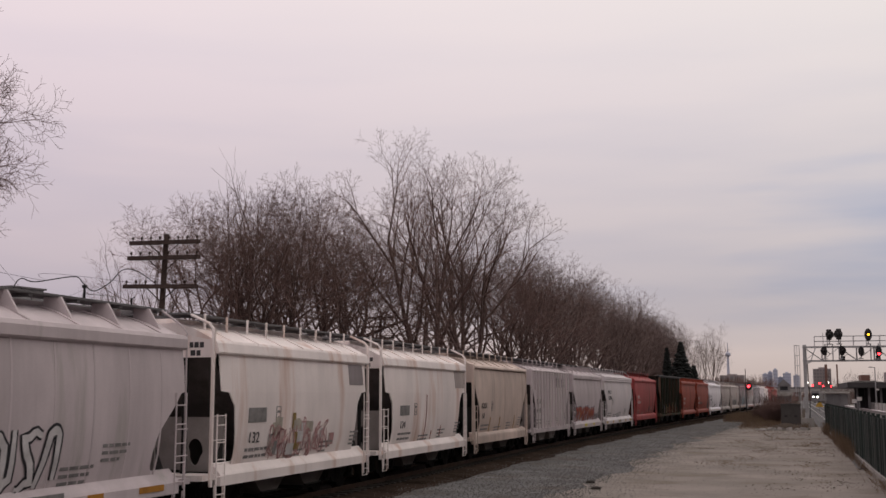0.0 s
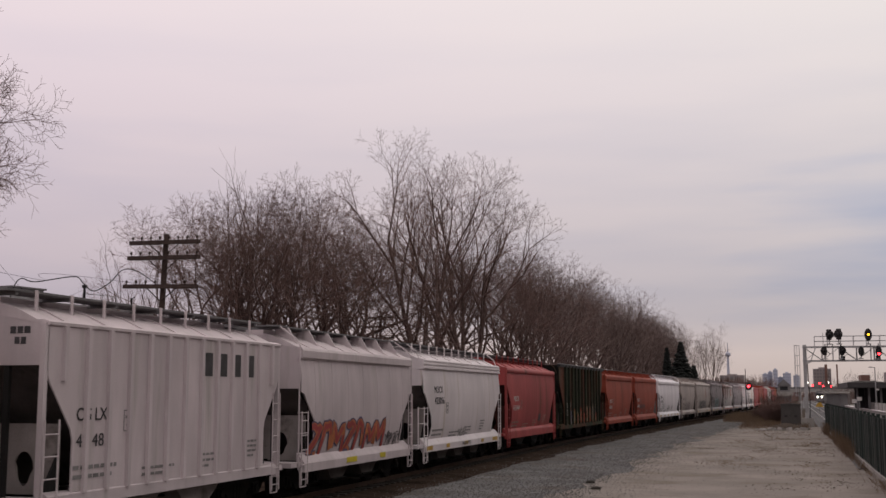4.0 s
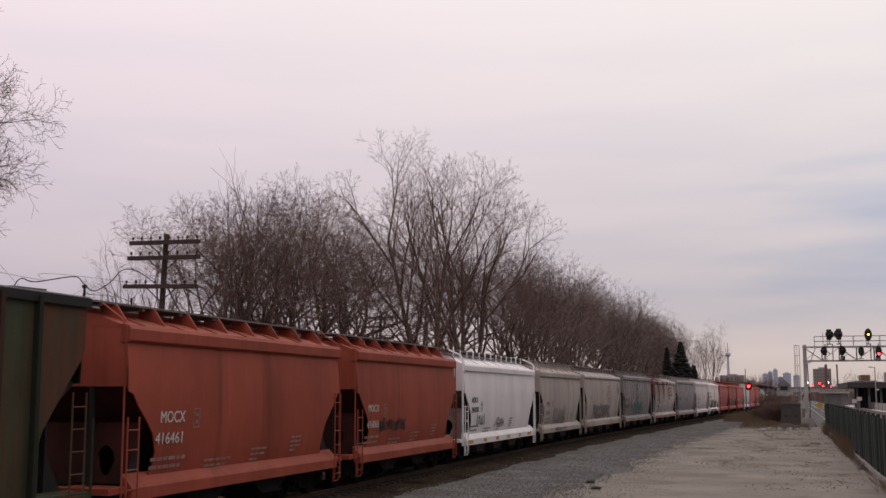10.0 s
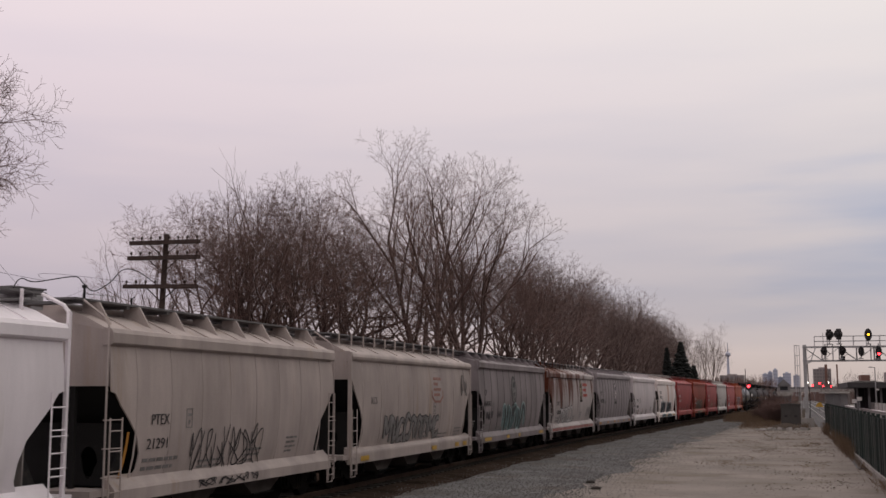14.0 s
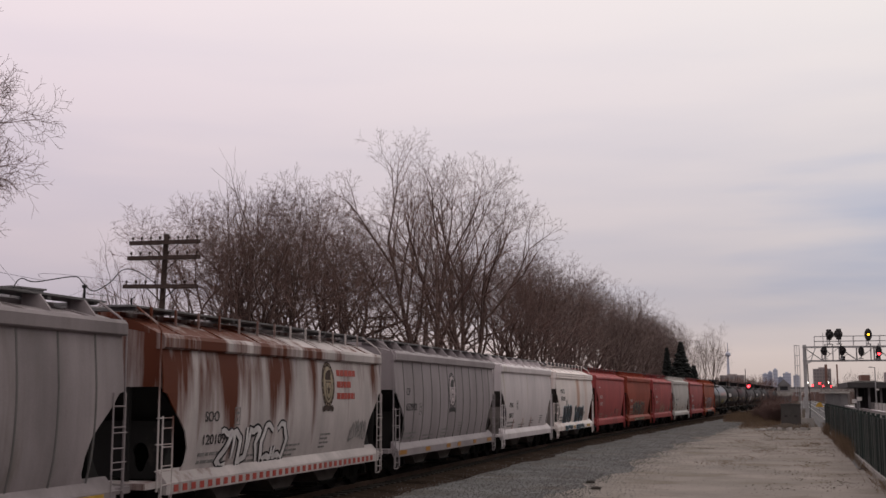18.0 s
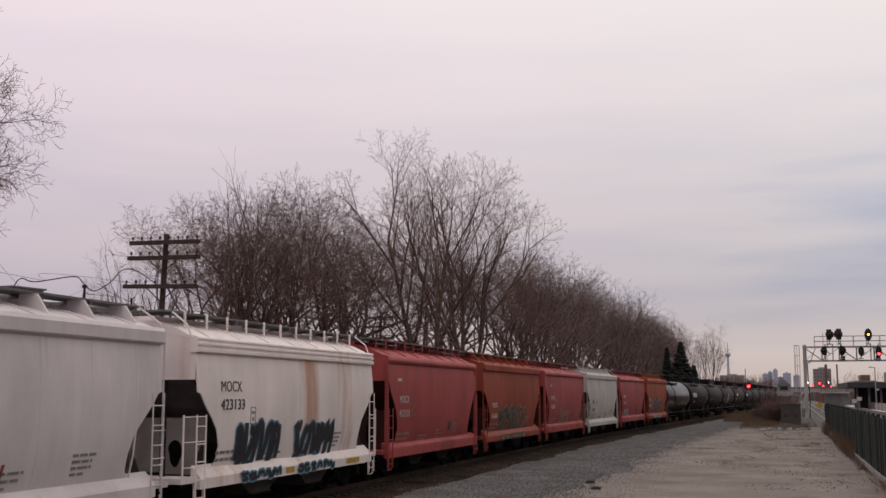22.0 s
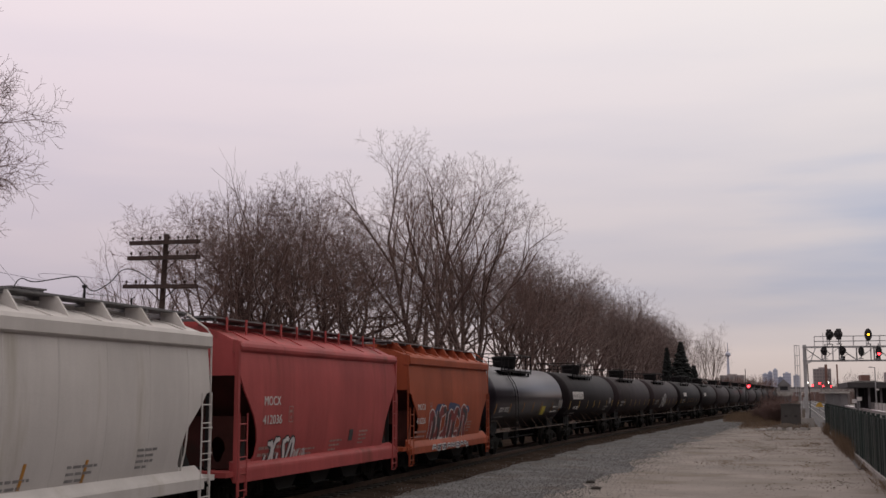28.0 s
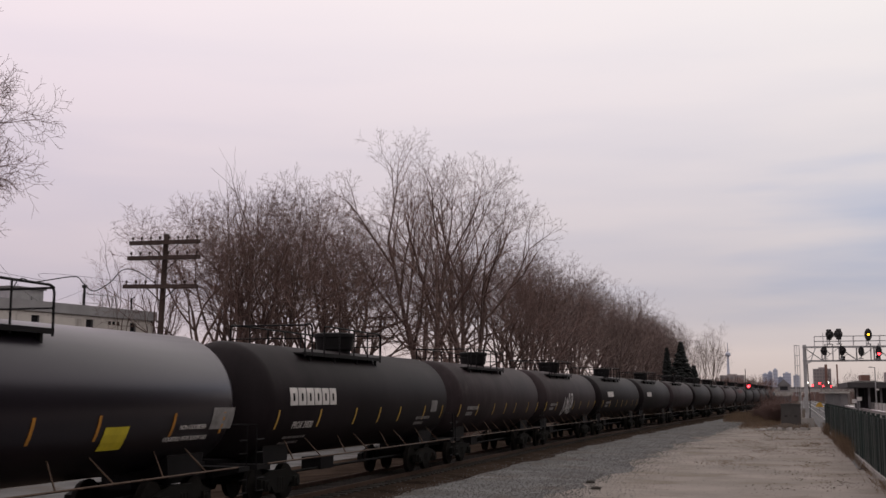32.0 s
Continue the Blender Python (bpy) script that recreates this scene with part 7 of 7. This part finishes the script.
def gravel_stones():
    """Loose ballast along the shoulder, too many to count."""
    rn = random.Random(9)
    vs, fs = [], []
    for _ in range(30000):
        y = 28 + 100 * rn.random() ** 1.6
        side = rn.choice([rn.uniform(1.7, 7.0), rn.uniform(2.5, 7.4), 7.0 + rn.gauss(0, 1.1)])
        m = on_line(y, side)
        x, yy = m.translation.x, m.translation.y
        base = float(np.interp(side, [1.75, 3.4, 4.6, 6.9, 7.9], [RAIL - 0.2, 0.03, 0.012, -0.02, -0.04]))
        s = rn.uniform(0.014, 0.032) * rn.choice((0.7, 1.0, 1.0, 1.3))
        o = len(vs)
        for dx, dy, dz in ((1, 0, 0), (-0.6, 0.8, 0.1), (-0.5, -0.9, 0), (0.1, 0.1, 1.1)):
            vs.append((x + dx * s * rn.uniform(0.7, 1.2), yy + dy * s * rn.uniform(0.7, 1.2), base + dz * s))
        fs += [(o, o + 1, o + 3), (o + 1, o + 2, o + 3), (o + 2, o, o + 3)]
    g = Geo()
    g.v, g.f = vs, fs
    thing("loose_ballast", g, M["stone"], "loose grey ballast stones beside the track", "stones", kind="stuff")


M["stone"] = shader("loose_ballast_stone", (0.160, 0.153, 0.152), 0.9, vary=0.15, scale=6, grain=3, bump=0.0, island=0.4, specular=0.1)
gravel_stones()

# ---- station tracks, platform and canopies beyond the fence ----


def station():
    for x in (5.9, 9.7):
        tr = thing("station_track", label="bright steel rails in pale ballast beyond the fence", category="railway track", kind="structure")
        tr.matrix_world = pose(x, 140, 0, 0, 0, -0.69)
        for s in (-0.755, 0.755):
            part("rail", Geo().box(s - 0.04, -85, 0.0, s + 0.04, 700, 0.16), M["brightrail"], tr)
        part("bed", Geo().prism([(-2.0, -0.1), (-1.6, 0.02), (1.6, 0.02), (2.0, -0.1)], "y", -90, 700), M["ballast"], tr)
    pl = thing("platform", label="low concrete station platform with a pale edge", category="platform", kind="structure")
    part("slab", Geo().box(12.2, 118, -0.1, 19.9, 260, 0.9), M["concrete"], pl)
    part("edge", Geo().box(12.1, 118, 0.9, 12.7, 260, 0.96), M["white"], pl)
    for k in range(9):
        y = 135 + k * 6
        thing("platform_wall", Geo().box(12.9, y, 0.9, 13.1, y + 4.8, 1.9), M["concrete"], "pale concrete platform wall panel", "wall panel", "platform wall panels")
    st = thing("station_building", label="dark flat-roofed station building with a deep canopy", category="station")
    st.matrix_world = pose(0, 0, 0)
    part("roof", Geo().box(9.4, 170, 4.0, 40, 196, 4.75), M["darkroof"], st)
    part("roof_top", Geo().box(9.9, 171, 4.75, 14.0, 195, 4.86).box(10.6, 172, 4.95, 13.6, 194, 5.0), M["concrete"], st, "pale roof edge")
    part("roof_house", Geo().box(11.8, 178, 4.95, 13.0, 184, 5.9), M["brick"], st)
    part("back_wall", Geo().box(11.5, 190, 0.9, 40, 190.4, 4.0), M["signal"], st)
    for k in range(7):
        part("column", Geo().box(10.6 + k * 1.6, 172, 0.9, 10.9 + k * 1.6, 172.3, 4.0), M["roofing"], st)
    part("shop_front", Geo().box(12.3, 180, 0.9, 30, 180.3, 4.0), M["signal"], st)
    sh = thing("platform_shelter", label="grey platform shelter with a pale roof", category="shelter")
    part("roof", Geo().box(8.5, 232, 3.3, 13.2, 262, 3.55), M["concrete"], sh)
    part("wall", Geo().box(8.9, 233, 0.5, 12.8, 233.2, 3.2), M["roofing"], sh)
    for x in (8.7, 10.2, 11.7, 13.0):
        part("post", Geo().box(x - 0.08, 232.2, 0, x + 0.08, 232.4, 3.2), M["roofing"], sh)
    lp = thing("platform_lamp", label="slim grey platform lamp post", category="lamp post", at=pose(12.95, 168, 0.9))
    part("pole", Geo().tube([(0, 0, 0), (0, 0, 5.9)], 0.09, 8, 0.06), M["galv"], lp)
    part("arm", Geo().tube([(0, 0, 5.8), (-0.5, 0, 5.9)], 0.04, 6), M["galv"], lp)
    part("lamp_head", Geo().box(-0.8, -0.12, 5.84, -0.3, 0.12, 5.96), M["galv"], lp)
    part("sign", Geo().box(0.02, -0.05, 2.7, 0.45, 0.0, 2.95), M["letter_white"], lp)
    for x, y, z in ((9.9, 165, 1.9), (10.6, 165.5, 2.2)):
        s = thing("platform_sign", label="small white platform sign on a thin post", category="sign", group="platform signs", at=pose(x, y, 0))
        part("post", Geo().tube([(0, 0, 0), (0, 0, z)], 0.04, 6), M["galv"], s)
        part("plate", Geo().box(-0.3, -0.04, z, 0.3, 0.0, z + 0.5), M["letter_white"], s)
    y = thing("track_marker", label="yellow triangular board beside the station track", category="marker", at=pose(6.2, 190, 0))
    part("board", Geo().prism([(-0.62, 1.1), (0.62, 1.1), (0.2, 1.85), (-0.3, 1.7)], "y", -0.05, 0.05), M["stripe"], y)
    part("post", Geo().box(-0.05, 0.05, 0, 0.05, 0.12, 1.5), M["galv"], y)


M["darkroof"] = shader("dark_roof_fascia", (0.05, 0.045, 0.047), 0.7, vary=0.1, scale=1, bump=0.0)
M["brightrail"] = shader("polished_running_rail", (0.45, 0.43, 0.42), 0.35, 0.7, vary=0.08, scale=2, bump=0.0)
station()

# ---- mast signal beyond the bend ----
ms = thing("mast_signal", label="lineside signal on a mast showing red", category="signal", at=pose(-5.0, 190, 0))
part("mast", Geo().tube([(0, 0, 0), (0, 0, 7.2)], 0.09, 8, 0.05), M["darksteel"], ms)
part("backplate", Geo().prism([(0.45 + 0.55 * math.cos(a), 4.35 + 0.65 * math.sin(a)) for a in (2 * math.pi * k / 16 for k in range(16))], "y", -0.3, -0.22), M["signal"], ms)
part("lens", Geo().lathe([(0.02, -0.44), (0.17, -0.43), (0.22, -0.40), (0.22, -0.30)], "y", (0.45, 0, 4.35), 14), M["red_lamp"], ms)
# ---- road bridge with brake lights ----


def road_bridge():
    t = thing("road_bridge", label="low grey concrete road bridge across the tracks", category="bridge", at=pose(0, 520, 0))
    part("deck", Geo().box(-10, -4, 4.2, 70, 4, 5.6), M["concrete"], t)
    part("parapet", Geo().box(-10, -4.2, 5.6, 70, -4, 6.3), M["roofing"], t)
    for x in (-6, 9, 26, 44):
        part("pier", Geo().box(x - 0.6, -1, 0, x + 0.6, 1, 4.2), M["concrete"], t)
    for x, z in ((14.4, 6.9), (17.2, 7.9), (18.6, 6.7), (21.9, 6.6)):
        lamp = part("traffic_light", Geo().box(x - 0.45, -4.3, z - 0.6, x + 0.45, -3.9, z + 0.6).box(x - 0.08, -4.1, 5.6, x + 0.08, -3.95, z), M["signal"], t)
        part("lens", Geo().lathe([(0.05, -4.42), (0.30, -4.41), (0.36, -4.36), (0.36, -4.3)], "y", (x, 0, z), 10), M["red_lamp"], lamp)
    for x, z in ((20.8, 8.2), (12.4, 8.2)):
        lamp = part("street_lamp", Geo().box(x - 0.08, -4.1, 5.6, x + 0.08, -3.95, z + 0.3).box(x - 0.3, -4.28, z - 0.3, x + 0.3, -4.1, z + 0.3), M["signal"], t)
        part("lens", Geo().lathe([(0.05, -4.36), (0.16, -4.35), (0.2, -4.28)], "y", (x, 0, z), 10), M["white_lamp"], lamp)


road_bridge()

# ---- spruces ----


def spruce(x, y, h, r, seed):
    rn = random.Random(seed)
    t = thing("spruce", label="dark green spruce beyond the train", category="tree", group="spruces", at=pose(x, y, 0))
    part("trunk", Geo().tube([(0, 0, 0), (0, 0, h * 0.97)], 0.2, 7, 0.03), M["bark"], t)
    segs = []
    layers = int(h * 5)
    for k in range(layers):
        z = h * (0.08 + 0.9 * k / layers)
        rad = (r * (1 - k / layers) ** 0.85 + 0.12) * rn.choice((0.82, 0.95, 1.0, 1.1))
        for j in range(24):
            a = rn.uniform(0, 6.283)
            ln = rad * rn.uniform(0.45, 1.25)
            p = Vector((0, 0, z))
            q = Vector((ln * math.cos(a), ln * math.sin(a), z - ln * rn.uniform(0.10, 0.35)))
            segs.append((p, q, 0.16, 0.05, 2))
            for f in (0.35, 0.55, 0.75, 0.92):
                c = p.lerp(q, f)
                for s in (-1, 1):
                    e = Vector((-math.sin(a) * s + math.cos(a), math.cos(a) * s + math.sin(a), -0.25)).normalized()
                    segs.append((c, c + e * ln * 0.30, 0.16, 0.04, 3))
    part("needles", segment_mesh("needles", segs, 4, M["needle"]), None, t)


spruce(-15.2, 166, 10.0, 1.15, 1)
spruce(-13.0, 163, 10.7, 2.2, 2)
spruce(-11.6, 168, 7.4, 1.4, 3)

# ---- far city ----


def tower_block(x, y, w, d, h, mat, label, floors=8, bays=4):
    t = thing("tower_block", label=label, category="building", group="distant towers", at=pose(x, y, 0))
    part("wall", Geo().box(-w / 2, -d / 2, 0, w / 2, d / 2, h), M[mat], t)
    part("roof_plant", Geo().box(-w / 5, -d / 4, h, w / 5, d / 4, h * 1.05), M[mat], t)
    pane = Geo().box(-w / bays * 0.32, -0.3, -h / floors * 0.28, w / bays * 0.32, 0.0, h / floors * 0.28).mesh("window", M["haze_dark"] if mat == "haze_brown" else M["haze_pane"])
    for i in range(floors):
        for j in range(bays):
            part("window", pane, None, t, at=pose(-w / 2 + w * (j + 0.5) / bays, -d / 2, h * (i + 0.5) / floors))


# panes lightened close to the wall colour to stand for haze
M["haze_pane"] = shader("haze_tinted_glazing", (0.34, 0.36, 0.45), 0.7, vary=0.1, scale=0.05, grain=0.1, bump=0.0)
tower_block(-40, 4000, 19, 30, 73, "haze_blue", "distant apartment tower tinted blue-grey for haze")
tower_block(-24, 4020, 16, 30, 80, "haze_blue", "distant apartment tower tinted blue-grey for haze")
tower_block(-7, 3990, 15, 30, 87, "haze_blue", "distant apartment tower tinted blue-grey for haze")
tower_block(9, 4030, 17, 30, 62, "haze_blue", "distant apartment tower tinted blue-grey for haze")
tower_block(30, 4000, 26, 30, 75, "haze_blue", "distant apartment tower tinted blue-grey for haze")
tower_block(60, 3980, 20, 30, 67, "haze_blue", "distant apartment tower tinted blue-grey for haze")
tower_block(32, 900, 12.6, 14, 22.3, "haze_brown", "brown apartment slab behind the station", 9, 6)
tower_block(80, 900, 8, 14, 19.5, "haze_brown", "brown apartment slab behind the station", 8, 3)
tower_block(-26, 700, 14, 14, 14.5, "haze_brown", "low brown apartment block above the trees", 5, 5)
for x, r, h, lab in ((34.4, 0.95, 25.2, "tall brown brick chimney"), (42.1, 0.55, 25.2, "tall thin dark flue stack")):
    thing("chimney", Geo().tube([(0, 0, 0), (0, 0, h)], r * 1.1, 14, r), M["brick"], lab + " against the sky", "chimney", "chimneys", at=pose(x, 885, 0), smooth=True)
# its haze is only the pale blue-grey colour
ot = thing("observation_tower", label="slender far concrete observation tower tinted blue-grey for haze", category="tower", at=pose(-161, 4000, 0))
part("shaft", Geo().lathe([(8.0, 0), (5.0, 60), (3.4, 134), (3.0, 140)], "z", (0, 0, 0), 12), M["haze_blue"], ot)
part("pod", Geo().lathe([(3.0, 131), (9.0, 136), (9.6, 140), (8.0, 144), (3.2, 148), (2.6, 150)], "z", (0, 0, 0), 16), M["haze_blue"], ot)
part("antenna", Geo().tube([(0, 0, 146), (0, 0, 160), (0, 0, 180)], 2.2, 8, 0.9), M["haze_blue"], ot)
brush("undergrowth", 14, 60, 300, 420, 380, 4.5, 8.5, 8, 0.04, "pale leafless trees behind the station", "twig_pale")


# ---- commuter train drawing away on the station track ----
COMMUTER = thing("commuter_train", label="dark commuter train with two lit headlamps", category="train")


def commuter_train():
    t = COMMUTER
    part("cab", Geo().prism([(-1.5, 0.6), (1.5, 0.6), (1.5, 3.6), (1.2, 4.3), (-1.2, 4.3), (-1.5, 3.6)], "y", 0, 24), M["roofing"], t)
    part("windscreen", Geo().box(-1.2, -0.04, 2.6, 1.2, 0.0, 3.5), M["dark"], t)
    for x in (-0.75, 0.75):
        part("headlamp", Geo().lathe([(0.03, -0.16), (0.20, -0.15), (0.26, -0.10), (0.26, 0.0)], "y", (x, 0, 2.2), 12), M["white_lamp"], t)
    for y in (2, 5, 19, 22):
        for x in (-0.755, 0.755):
            part("wheel", Geo().lathe([(0.05, -0.07), (0.45, -0.06), (0.45, 0.06), (0.05, 0.07)], "x", (x, y, 0.45), 16), M["wheel"], t)


commuter_train()


# ---- unseen plain walls, added to close the place and block low sky light ----
# stands in for whatever cuts the tanks' sky reflection; also dims the car sides
thing("wall_east", Geo().box(20.0, 8, -0.1, 20.5, 162, 18.5), M["dark_wall"], "unseen plain dark brown wall added across the station yard to block sky light", "wall", kind="structure")
thing("wall_south", Geo().box(-60, -70.4, -0.1, 20.0, -70, 9.0), M["brick"], "unseen plain brown wall added behind the yard", "wall", kind="structure")

motions()
